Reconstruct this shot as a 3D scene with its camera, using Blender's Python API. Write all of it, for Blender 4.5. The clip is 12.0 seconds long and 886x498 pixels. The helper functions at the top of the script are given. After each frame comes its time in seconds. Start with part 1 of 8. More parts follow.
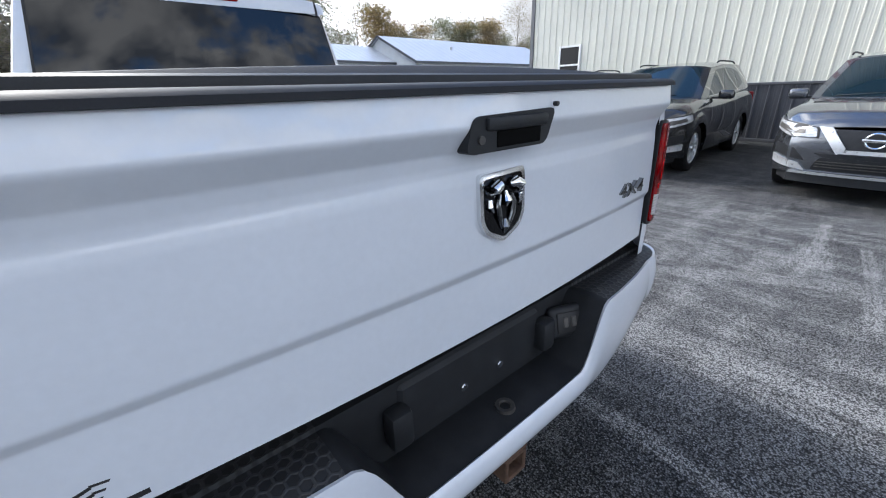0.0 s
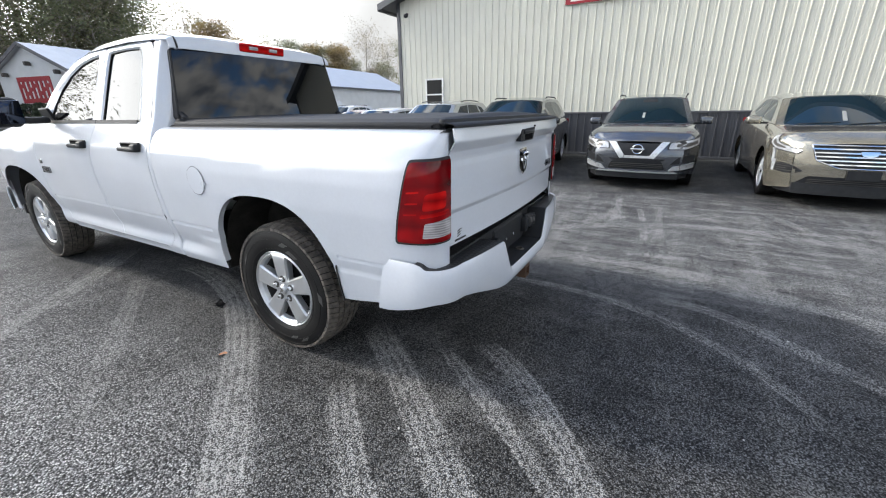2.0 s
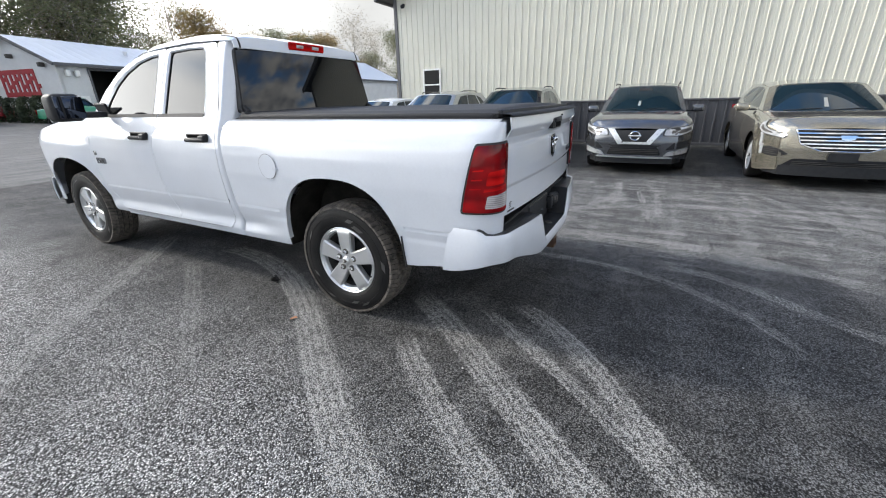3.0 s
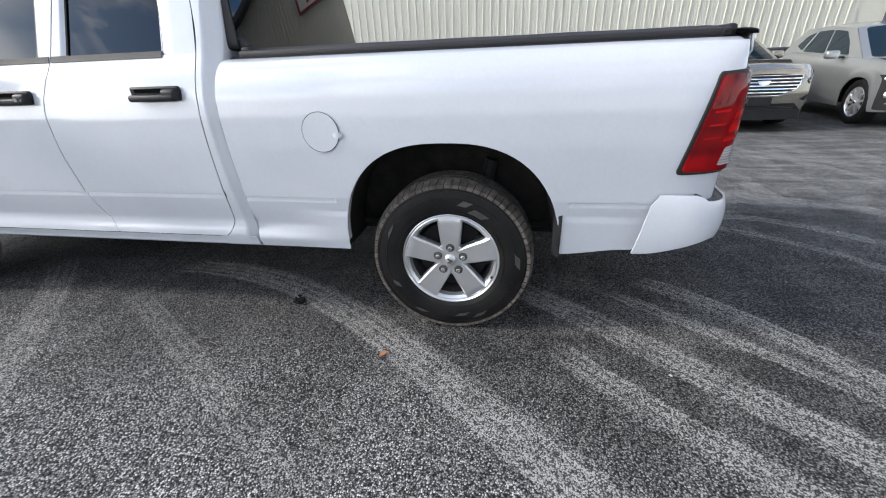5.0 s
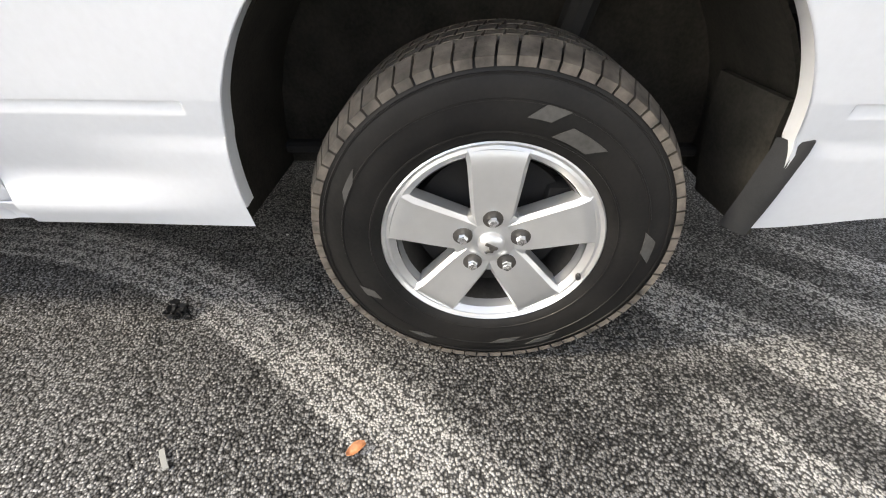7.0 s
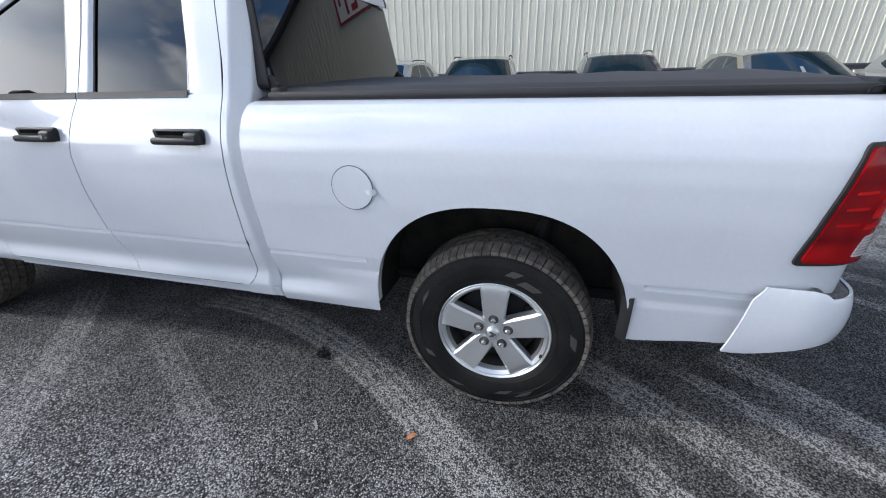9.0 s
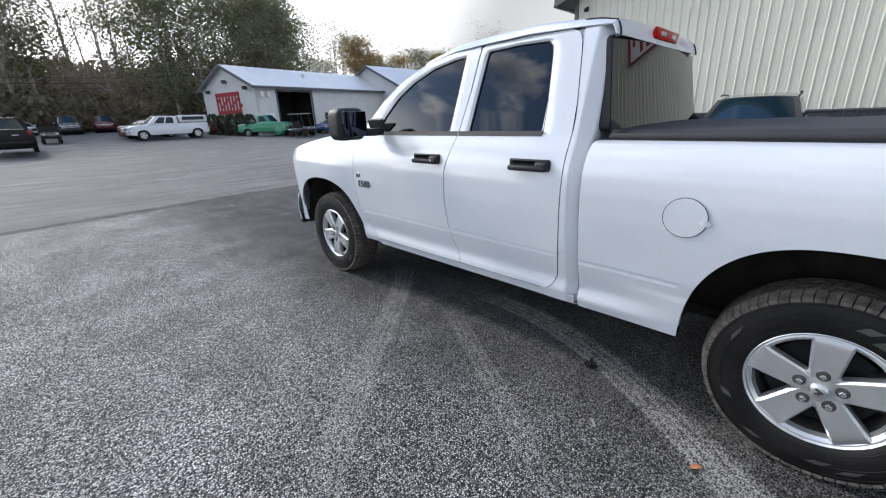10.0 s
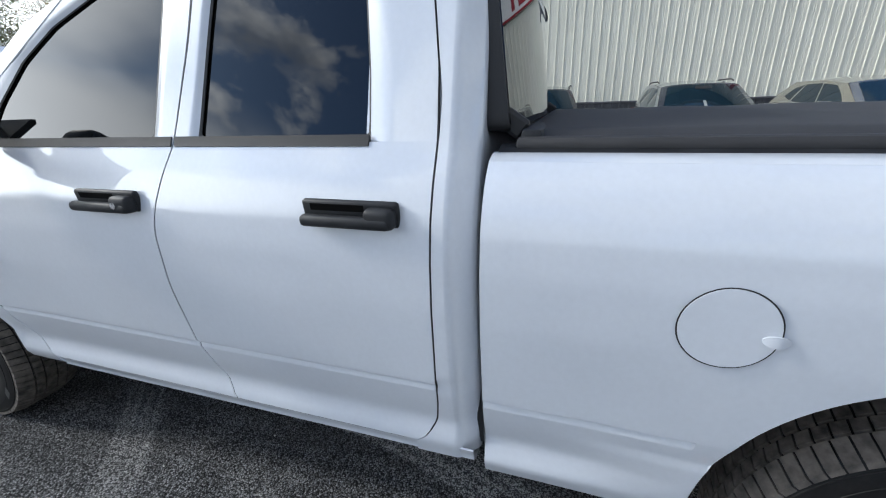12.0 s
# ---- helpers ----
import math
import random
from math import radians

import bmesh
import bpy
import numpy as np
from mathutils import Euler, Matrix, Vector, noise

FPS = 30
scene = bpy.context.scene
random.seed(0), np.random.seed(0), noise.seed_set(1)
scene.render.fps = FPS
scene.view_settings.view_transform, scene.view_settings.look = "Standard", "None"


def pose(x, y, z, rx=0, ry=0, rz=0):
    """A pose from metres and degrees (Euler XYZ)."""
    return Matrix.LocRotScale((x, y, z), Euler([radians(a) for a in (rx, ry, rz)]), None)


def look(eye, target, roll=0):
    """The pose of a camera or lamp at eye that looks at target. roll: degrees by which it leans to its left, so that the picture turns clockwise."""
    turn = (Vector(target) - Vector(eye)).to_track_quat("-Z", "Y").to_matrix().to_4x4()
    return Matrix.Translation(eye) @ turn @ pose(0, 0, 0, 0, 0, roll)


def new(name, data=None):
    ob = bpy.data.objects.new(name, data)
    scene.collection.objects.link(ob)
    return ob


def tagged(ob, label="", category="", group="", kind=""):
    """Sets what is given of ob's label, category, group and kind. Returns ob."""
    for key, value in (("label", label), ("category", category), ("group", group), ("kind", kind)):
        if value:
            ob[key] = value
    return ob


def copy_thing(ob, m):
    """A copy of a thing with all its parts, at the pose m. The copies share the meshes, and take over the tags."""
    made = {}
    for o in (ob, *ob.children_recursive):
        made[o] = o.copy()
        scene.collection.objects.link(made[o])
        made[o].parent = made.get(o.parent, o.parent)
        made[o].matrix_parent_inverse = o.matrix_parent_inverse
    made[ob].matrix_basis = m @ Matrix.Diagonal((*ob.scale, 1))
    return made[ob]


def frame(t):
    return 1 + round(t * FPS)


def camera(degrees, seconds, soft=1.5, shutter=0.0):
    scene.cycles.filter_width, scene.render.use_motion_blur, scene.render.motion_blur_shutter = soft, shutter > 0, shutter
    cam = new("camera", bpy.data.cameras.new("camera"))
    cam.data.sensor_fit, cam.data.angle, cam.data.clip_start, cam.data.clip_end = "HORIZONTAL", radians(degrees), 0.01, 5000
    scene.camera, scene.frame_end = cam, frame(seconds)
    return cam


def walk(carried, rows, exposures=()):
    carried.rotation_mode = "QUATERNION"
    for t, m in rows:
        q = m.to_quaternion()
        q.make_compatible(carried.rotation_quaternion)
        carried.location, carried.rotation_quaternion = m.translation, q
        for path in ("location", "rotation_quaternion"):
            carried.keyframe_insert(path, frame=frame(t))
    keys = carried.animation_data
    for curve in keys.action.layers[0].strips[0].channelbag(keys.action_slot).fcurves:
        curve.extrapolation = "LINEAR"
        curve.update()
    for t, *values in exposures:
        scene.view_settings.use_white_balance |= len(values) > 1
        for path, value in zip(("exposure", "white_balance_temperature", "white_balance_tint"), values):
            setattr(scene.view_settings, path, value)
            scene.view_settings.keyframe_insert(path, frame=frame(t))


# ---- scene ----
cam = camera(96.8, 12.0, 1.1)
PATH = [
    (0, (-0.605, -1.678, 1.33), (0.582, -0.252, 0.584), -2.0),
    (0.5, (-0.963, -1.768, 1.361), (0.513, -0.6, 0.686), -0.3),
    (1, (-1.39, -1.885, 1.363), (0.205, -0.875, 0.703), -0.5),
    (1.5, (-1.848, -1.941, 1.367), (-0.226, -0.979, 0.701), -0.8),
    (2, (-2.293, -1.903, 1.394), (-0.654, -0.97, 0.728), -0.9),
    (2.5, (-2.57, -1.963, 1.42), (-0.924, -1.051, 0.743), -1.2),
    (3, (-2.797, -1.782, 1.416), (-1.15, -0.896, 0.705), -1.5),
    (3.5, (-2.93, -1.44, 1.378), (-1.283, -0.6, 0.617), -2.0),
    (3.7, (-2.929, -1.255, 1.35), (-1.283, -0.433, 0.565), -2.0),
    (5.3, (-2.429, -0.12, 1.222), (-0.68, 0.065, 0.269), -1.1),
    (5.5, (-2.305, -0.024, 1.16), (-0.594, 0.071, 0.129), 0.3),
    (6, (-1.982, 0.08, 1.032), (-0.366, 0.129, -0.145), 1.1),
    (6.5, (-1.722, 0.081, 0.961), (-0.178, 0.146, -0.309), 0.5),
    (7, (-1.568, 0.071, 0.928), (-0.022, 0.149, -0.338), -0.7),
    (7.2, (-1.541, 0.086, 0.968), (0.041, 0.146, -0.253), -0.7),
    (8.8, (-2.173, -0.148, 1.403), (-0.415, 0.172, 0.504), -1.2),
    (9, (-2.265, -0.174, 1.414), (-0.514, 0.316, 0.582), -1.7),
    (9.5, (-2.54, -0.045, 1.454), (-0.964, 0.961, 0.743), -2.7),
    (10, (-2.797, 0.115, 1.457), (-1.467, 1.466, 0.818), -2.3),
    (10.5, (-2.83, 0.207, 1.436), (-1.577, 1.635, 0.809), -1.5),
    (11, (-2.542, 0.369, 1.413), (-1.147, 1.652, 0.773), -1.2),
    (11.5, (-2.148, 0.596, 1.417), (-0.543, 1.585, 0.75), -1.6),
    (12, (-1.725, 0.828, 1.429), (0.055, 1.413, 0.727), -2.1),
]
EXPOSURES = [
    (0, 1.30, 6250, 10), (1.5, 1.20, 6600, 8.5), (3.0, 1.14, 6750, 8.5), (4.4, 1.06, 6750, 9), (5.5, 1.00, 6650, 10), (6.5, 1.76, 7650, 10),
    (7.2, 1.80, 7800, 10), (9.0, 0.88, 6300, 10), (10.5, 0.84, 6550, 10), (12, 0.66, 6220, 7),
]
walk(cam, [(t, look(eye, target, roll)) for t, eye, target, roll in PATH], EXPOSURES)


# ---- light ----
world = bpy.data.worlds.new("sky")
scene.world = world
world.use_nodes = True
SUN_EL, SUN_AZ = 33.0, -11.0  # azimuth from +y, clockwise seen from above


def build_world():
    nt = world.node_tree
    nt.nodes.clear()
    N = nt.nodes.new
    L = nt.links.new
    out = N("ShaderNodeOutputWorld")
    bg = N("ShaderNodeBackground")
    sky = N("ShaderNodeTexSky")
    sky.sky_type = "NISHITA"
    sky.sun_disc = False
    sky.sun_elevation = radians(SUN_EL)
    sky.sun_rotation = radians(SUN_AZ)
    tc = N("ShaderNodeTexCoord")
    sep = N("ShaderNodeSeparateXYZ")
    L(tc.outputs["Generated"], sep.inputs[0])
    zc = N("ShaderNodeMath"); zc.operation = "MAXIMUM"; zc.inputs[1].default_value = 0.0
    L(sep.outputs[2], zc.inputs[0])
    za = N("ShaderNodeMath"); za.operation = "ADD"; za.inputs[1].default_value = 0.22
    L(zc.outputs[0], za.inputs[0])
    dv = N("ShaderNodeVectorMath"); dv.operation = "DIVIDE"
    comb = N("ShaderNodeCombineXYZ")
    for i in range(3):
        L(za.outputs[0], comb.inputs[i])
    L(tc.outputs["Generated"], dv.inputs[0]); L(comb.outputs[0], dv.inputs[1])
    n1 = N("ShaderNodeTexNoise"); n1.inputs["Scale"].default_value = 2.3; n1.inputs["Detail"].default_value = 7.0; n1.inputs["Roughness"].default_value = 0.58
    L(dv.outputs[0], n1.inputs["Vector"])
    n2 = N("ShaderNodeTexNoise"); n2.inputs["Scale"].default_value = 5.0; n2.inputs["Detail"].default_value = 6.0
    L(dv.outputs[0], n2.inputs["Vector"])
    cover = N("ShaderNodeValToRGB")
    cover.color_ramp.elements[0].position = 0.44; cover.color_ramp.elements[0].color = (0, 0, 0, 1)
    cover.color_ramp.elements[1].position = 0.54; cover.color_ramp.elements[1].color = (1, 1, 1, 1)
    sepn = N("ShaderNodeSeparateXYZ")
    L(tc.outputs["Generated"], sepn.inputs[0])

    def lin(socket, k, add):
        nd = N("ShaderNodeMath"); nd.operation = "MULTIPLY_ADD"
        L(socket, nd.inputs[0]); nd.inputs[1].default_value = k
        if isinstance(add, float):
            nd.inputs[2].default_value = add
        else:
            L(add, nd.inputs[2])
        return nd.outputs[0]
    # the cloud closes towards -y
    cov = lin(sepn.outputs[0], -0.01, lin(sepn.outputs[1], -0.06, n1.outputs[0]))
    L(cov, cover.inputs[0])
    shade = N("ShaderNodeValToRGB")
    e = shade.color_ramp.elements
    e[0].position = 0.34; e[0].color = (0.30, 0.34, 0.42, 1)
    e[1].position = 0.60; e[1].color = (1.1, 1.11, 1.13, 1)
    L(n2.outputs[0], shade.inputs[0])
    def smooth(socket, a, b):
        nd = N("ShaderNodeMapRange"); nd.interpolation_type = "SMOOTHSTEP"
        nd.inputs["From Min"].default_value = a; nd.inputs["From Max"].default_value = b
        L(socket, nd.inputs["Value"])
        return nd.outputs[0]

    def combine(op, a, b):
        nd = N("ShaderNodeMath"); nd.operation = op
        L(a, nd.inputs[0]); L(b, nd.inputs[1])
        return nd.outputs[0]
    # brightness of the cloud sheet: strongest round the veiled sun
    sund = N("ShaderNodeVectorMath"); sund.operation = "DOT_PRODUCT"
    nrm = N("ShaderNodeVectorMath"); nrm.operation = "NORMALIZE"
    L(tc.outputs["Generated"], nrm.inputs[0])
    L(nrm.outputs[0], sund.inputs[0])
    a, el = radians(SUN_AZ), radians(SUN_EL)
    sund.inputs[1].default_value = (math.sin(a) * math.cos(el), math.cos(a) * math.cos(el), math.sin(el))
    glow = N("ShaderNodeMapRange"); glow.interpolation_type = "SMOOTHSTEP"
    glow.inputs["From Min"].default_value = 0.45; glow.inputs["From Max"].default_value = 1.0
    glow.inputs["To Min"].default_value = 6.4; glow.inputs["To Max"].default_value = 62.0
    L(sund.outputs["Value"], glow.inputs["Value"])
    mul = N("ShaderNodeVectorMath"); mul.operation = "SCALE"
    bank = lin(sepn.outputs[1], -0.76, lin(sepn.outputs[0], 0.10, 1.0))
    floor_ = N("ShaderNodeMath"); floor_.operation = "MAXIMUM"; floor_.inputs[1].default_value = 0.58
    L(bank, floor_.inputs[0])
    bank = combine("MULTIPLY", floor_.outputs[0], lin(zc.outputs[0], -0.85, 1.36))
    gm = N("ShaderNodeMath"); gm.operation = "MULTIPLY"
    L(glow.outputs[0], gm.inputs[0]); L(bank, gm.inputs[1])
    L(gm.outputs[0], mul.inputs["Scale"])
    mix = N("ShaderNodeMix"); mix.data_type = "RGBA"
    low = lin(smooth(sepn.outputs[2], 0.32, 0.44), -1.0, 1.0)
    veil = combine("MAXIMUM", smooth(sund.outputs["Value"], 0.93, 0.985), combine("MULTIPLY", low, smooth(sund.outputs["Value"], 0.0, 0.35)))
    full = N("ShaderNodeMath"); full.operation = "MAXIMUM"
    L(cover.outputs[0], full.inputs[0]); L(veil, full.inputs[1])
    soft = N("ShaderNodeMix"); soft.data_type = "RGBA"
    L(veil, soft.inputs["Factor"]); L(shade.outputs[0], soft.inputs[6]); soft.inputs[7].default_value = (0.95, 0.97, 1.0, 1)
    L(soft.outputs[2], mul.inputs[0])
    L(full.outputs[0], mix.inputs["Factor"])
    blue = N("ShaderNodeVectorMath"); blue.operation = "MULTIPLY"; blue.inputs[1].default_value = (1.05, 1.45, 1.95)
    L(sky.outputs[0], blue.inputs[0])
    L(blue.outputs[0], mix.inputs[6]); L(mul.outputs[0], mix.inputs[7])
    L(mix.outputs[2], bg.inputs["Color"])
    bg.inputs["Strength"].default_value = 0.08
    L(bg.outputs[0], out.inputs[0])


build_world()
sun = new("sun", bpy.data.lights.new("sun", "SUN"))
sun.data.energy, sun.data.angle, sun.data.color = 1.5, radians(7), (1.0, 0.95, 0.88)
_a, _e = radians(SUN_AZ), radians(SUN_EL)
sun.matrix_world = look((30 * math.sin(_a) * math.cos(_e), 30 * math.cos(_a) * math.cos(_e), 30 * math.sin(_e)), (0, 0, 0))
scene.view_settings.exposure = 0.0


# ---- materials ----
class Mat:
    """Small node builder round one Principled shader."""

    def __init__(self, name, color=(0.5, 0.5, 0.5), rough=0.5, metal=0.0, coat=0.0, spec=0.5):
        self.m = bpy.data.materials.new(name)
        self.m.use_nodes = True
        self.nt = self.m.node_tree
        self.p = self.nt.nodes["Principled BSDF"]
        self.p.inputs["Base Color"].default_value = (*color, 1)
        self.p.inputs["Roughness"].default_value = rough
        self.p.inputs["Metallic"].default_value = metal
        self.p.inputs["Coat Weight"].default_value = coat
        self.p.inputs["Coat Roughness"].default_value = 0.03
        self.p.inputs["Specular IOR Level"].default_value = spec

    def n(self, kind, **kw):
        nd = self.nt.nodes.new("ShaderNode" + kind)
        for k, v in kw.items():
            nd.inputs[k].default_value = v
        return nd

    def l(self, a, b):
        self.nt.links.new(a, b)

    def math(self, op, a, b=None, clamp=False):
        nd = self.nt.nodes.new("ShaderNodeMath")
        nd.operation = op
        nd.use_clamp = clamp
        for i, v in enumerate((a, b)):
            if v is None:
                continue
            if isinstance(v, (int, float)):
                nd.inputs[i].default_value = v
            else:
                self.l(v, nd.inputs[i])
        return nd.outputs[0]

    def ramp(self, fac, stops):
        nd = self.nt.nodes.new("ShaderNodeValToRGB")
        el = nd.color_ramp.elements
        while len(el) < len(stops):
            el.new(0.5)
        for e, (pos, col) in zip(el, stops):
            e.position = pos
            e.color = (*col, 1) if len(col) == 3 else col
        self.l(fac, nd.inputs[0])
        return nd.outputs[0]

    def mix(self, fac, a, b, mode="MIX"):
        nd = self.nt.nodes.new("ShaderNodeMix")
        nd.data_type = "RGBA"
        nd.blend_type = mode
        for i, v in ((0, fac), (6, a), (7, b)):
            if isinstance(v, (int, float)):
                nd.inputs[i].default_value = v
            elif isinstance(v, tuple):
                nd.inputs[i].default_value = (*v, 1)
            else:
                self.l(v, nd.inputs[i])
        return nd.outputs[2]

    def coords(self, kind="Object"):
        if kind == "World":
            return self.n("NewGeometry").outputs["Position"]
        return self.n("TexCoord").outputs[kind]

    def noise(self, scale, detail=4.0, vec=None, rough=0.55):
        nd = self.n("TexNoise", Scale=scale, Detail=detail, Roughness=rough)
        if vec is not None:
            self.l(vec, nd.inputs["Vector"])
        return nd.outputs[0]

    def bump(self, height, strength=0.3, dist=0.01):
        nd = self.n("Bump", Strength=strength, Distance=dist)
        self.l(height, nd.inputs["Height"])
        self.l(nd.outputs[0], self.p.inputs["Normal"])

    def base(self, col):
        self.l(col, self.p.inputs["Base Color"])

    def rough(self, fac, lo, hi):
        nd = self.n("MapRange")
        nd.inputs["To Min"].default_value = lo
        nd.inputs["To Max"].default_value = hi
        self.l(fac, nd.inputs["Value"])
        self.l(nd.outputs[0], self.p.inputs["Roughness"])


def varied(name, color, rough=0.5, metal=0.0, coat=0.0, scale=12.0, amount=0.18, bump=0.0, kind="Object", fine=120.0, spec=0.5):
    """A surface with a coarse and a fine variation of its colour and gloss."""
    m = Mat(name, color, rough, metal, coat, spec)
    v = m.coords(kind)
    a, b = m.noise(scale, 5, v), m.noise(fine, 3, v)
    f = m.math("ADD", m.math("MULTIPLY", a, 0.65), m.math("MULTIPLY", b, 0.35))
    lo, hi = tuple(c * (1 - amount) for c in color), tuple(min(1, c * (1 + amount)) for c in color)
    m.base(m.ramp(f, [(0.3, lo), (0.7, hi)]))
    m.rough(f, max(0, rough * 0.8), min(1, rough * 1.25))
    if bump:
        m.bump(f, bump, 0.004)
    return m.m


def car_paint(name, color, flake=0.0, rough=0.32):
    m = Mat(name, color, rough, 0.0 if not flake else 0.72, 1.0)
    v = m.coords()
    a = m.noise(3.0, 4, v)
    d = m.noise(70.0, 3, v)
    f = m.math("ADD", m.math("MULTIPLY", a, 0.6), m.math("MULTIPLY", d, 0.4))
    m.base(m.ramp(f, [(0.3, tuple(c * 0.94 for c in color)), (0.7, tuple(min(1, c * 1.03) for c in color))]))
    m.p.inputs["Coat Roughness"].default_value = 0.02
    m.bump(m.noise(5.0, 2, v), 0.008, 0.01)
    return m.m


def glass_dark(name, color=(0.004, 0.0045, 0.005), spec=0.40):
    m = Mat(name, color, 0.02, 0.0, 0.0, spec)
    m.p.inputs["IOR"].default_value = 1.52
    m.bump(m.noise(1.6, 1, m.coords()), 0.006, 0.02)
    return m.m


# white base tinted bluish, so the sky's cast is put into the paint
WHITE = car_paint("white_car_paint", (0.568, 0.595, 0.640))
BLACK_PLASTIC = varied("textured_black_plastic", (0.018, 0.019, 0.021), 0.5, 0, 0, 20, 0.35, 0.15, fine=400, spec=0.25)
RAIL_PLASTIC = varied("black_rail_plastic", (0.016, 0.017, 0.020), 0.62, 0, 0, 14, 0.3, 0.1, fine=300, spec=0.2)
VINYL = varied("black_vinyl", (0.024, 0.024, 0.026), 0.70, 0, 0, 6, 0.3, 0.25, fine=500)
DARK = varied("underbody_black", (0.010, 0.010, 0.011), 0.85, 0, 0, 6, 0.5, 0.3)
LINER = varied("dusty_black_liner", (0.021, 0.0195, 0.017), 0.85, 0, 0, 9, 0.75, 0.4, spec=0.2)
GLASS = glass_dark("tinted_glass")
SEAL = varied("black_rubber_seal", (0.010, 0.010, 0.011), 0.6, 0, 0, 30, 0.3)
CHROME = varied("chrome", (0.78, 0.79, 0.80), 0.08, 1.0, 0, 25, 0.08)
ALLOY = varied("cast_silver_alloy", (0.60, 0.61, 0.62), 0.30, 0.75, 0.2, 6, 0.06, 0.0, fine=40)
BRIGHT_TRIM = varied("satin_bright_trim", (0.66, 0.67, 0.68), 0.28, 0.6, 0.3, 25, 0.06)
DARK_CHROME = varied("dark_chrome", (0.24, 0.245, 0.25), 0.14, 1.0, 0, 25, 0.1)
BLACK_CHROME = varied("black_chrome", (0.035, 0.036, 0.038), 0.16, 1.0, 0, 25, 0.1)
STEEL_DARK = varied("dark_steel", (0.10, 0.095, 0.09), 0.55, 0.8, 0, 20, 0.35)
RUST = varied("rusty_steel", (0.095, 0.055, 0.036), 0.8, 0.3, 0, 25, 0.5, 0.5)
# dark base stands in for the dark view that the mirrors reflect
MIRROR_GLASS = Mat("mirror_glass", (0.030, 0.036, 0.050), 0.04, 1.0).m
WHITE_PLAIN = varied("white_painted_trim", (0.72, 0.72, 0.70), 0.5, 0, 0, 8, 0.08)
RED_PAINT = varied("red_sign_paint", (0.28, 0.012, 0.02), 0.5, 0, 0, 8, 0.2)
# near black that stands in for the shade inside the handle cups
PIT = Mat("unlit_hollow", (0.004, 0.004, 0.004), 0.9, spec=0.05).m
BLACK_PAINT = varied("black_print", (0.01, 0.01, 0.011), 0.5, 0, 0, 20, 0.2)


def tire_rubber():
    m = Mat("tyre_rubber", (0.012, 0.012, 0.012), 0.7)
    v = m.coords()
    a, b = m.noise(7, 5, v), m.noise(120, 3, v)
    f = m.math("ADD", m.math("MULTIPLY", a, 0.7), m.math("MULTIPLY", b, 0.3))
    m.base(m.ramp(f, [(0.35, (0.006, 0.006, 0.0065)), (0.75, (0.019, 0.018, 0.017))]))
    m.rough(f, 0.34, 0.58)
    m.p.inputs["Specular IOR Level"].default_value = 0.2
    m.bump(b, 0.15, 0.002)
    return m.m


def tread_rubber():
    m = Mat("worn_tread_rubber", (0.03, 0.028, 0.026), 0.8)
    v = m.coords()
    f = m.noise(28, 6, v)
    m.base(m.ramp(f, [(0.3, (0.036, 0.032, 0.028)), (0.75, (0.155, 0.134, 0.114))]))
    m.bump(m.noise(200, 3, v), 0.2, 0.002)
    return m.m


TYRE, TREAD = tire_rubber(), tread_rubber()


def red_lens():
    m = Mat("red_lamp_lens", (0.30, 0.004, 0.008), 0.03, 0, 0.0, 0.32)
    v = m.coords()
    blob = m.noise(5.0, 2, v)
    sep = m.n("SeparateXYZ")
    m.l(v, sep.inputs[0])
    # stepped prisms moulded behind the lens
    rows = m.math("ABSOLUTE", m.math("SINE", m.math("MULTIPLY", sep.outputs[2], math.pi / 0.085)))
    f = m.math("ADD", m.math("MULTIPLY", blob, 0.85), m.math("MULTIPLY", rows, 0.12))
    m.base(m.ramp(f, [(0.30, (0.060, 0.0004, 0.0010)), (0.50, (0.17, 0.001, 0.003)), (0.70, (0.36, 0.003, 0.005))]))
    return m.m


def clear_lens(name, tint=(0.72, 0.70, 0.70), rough=0.10, scale=70.0):
    m = Mat(name, tint, rough, 0.2, 0.4)
    w = m.n("TexWave", Scale=scale, Distortion=0.6)
    w.bands_direction = "Z"
    m.l(m.coords(), w.inputs["Vector"])
    n = m.noise(14.0, 2, m.coords())
    m.base(m.mix(0.5, m.ramp(w.outputs[0], [(0.25, tuple(c * 0.42 for c in tint)), (0.7, tint)]), m.ramp(n, [(0.35, tuple(c * 0.45 for c in tint)), (0.6, tint)])))
    m.bump(w.outputs[0], 0.12, 0.003)
    return m.m


RED_LENS, CLEAR_LENS = red_lens(), clear_lens("clear_ribbed_lens", (0.60, 0.56, 0.56), 0.12, 30.0)
HEAD_LENS = clear_lens("headlamp_lens", (0.62, 0.63, 0.64), 0.10, 20.0)


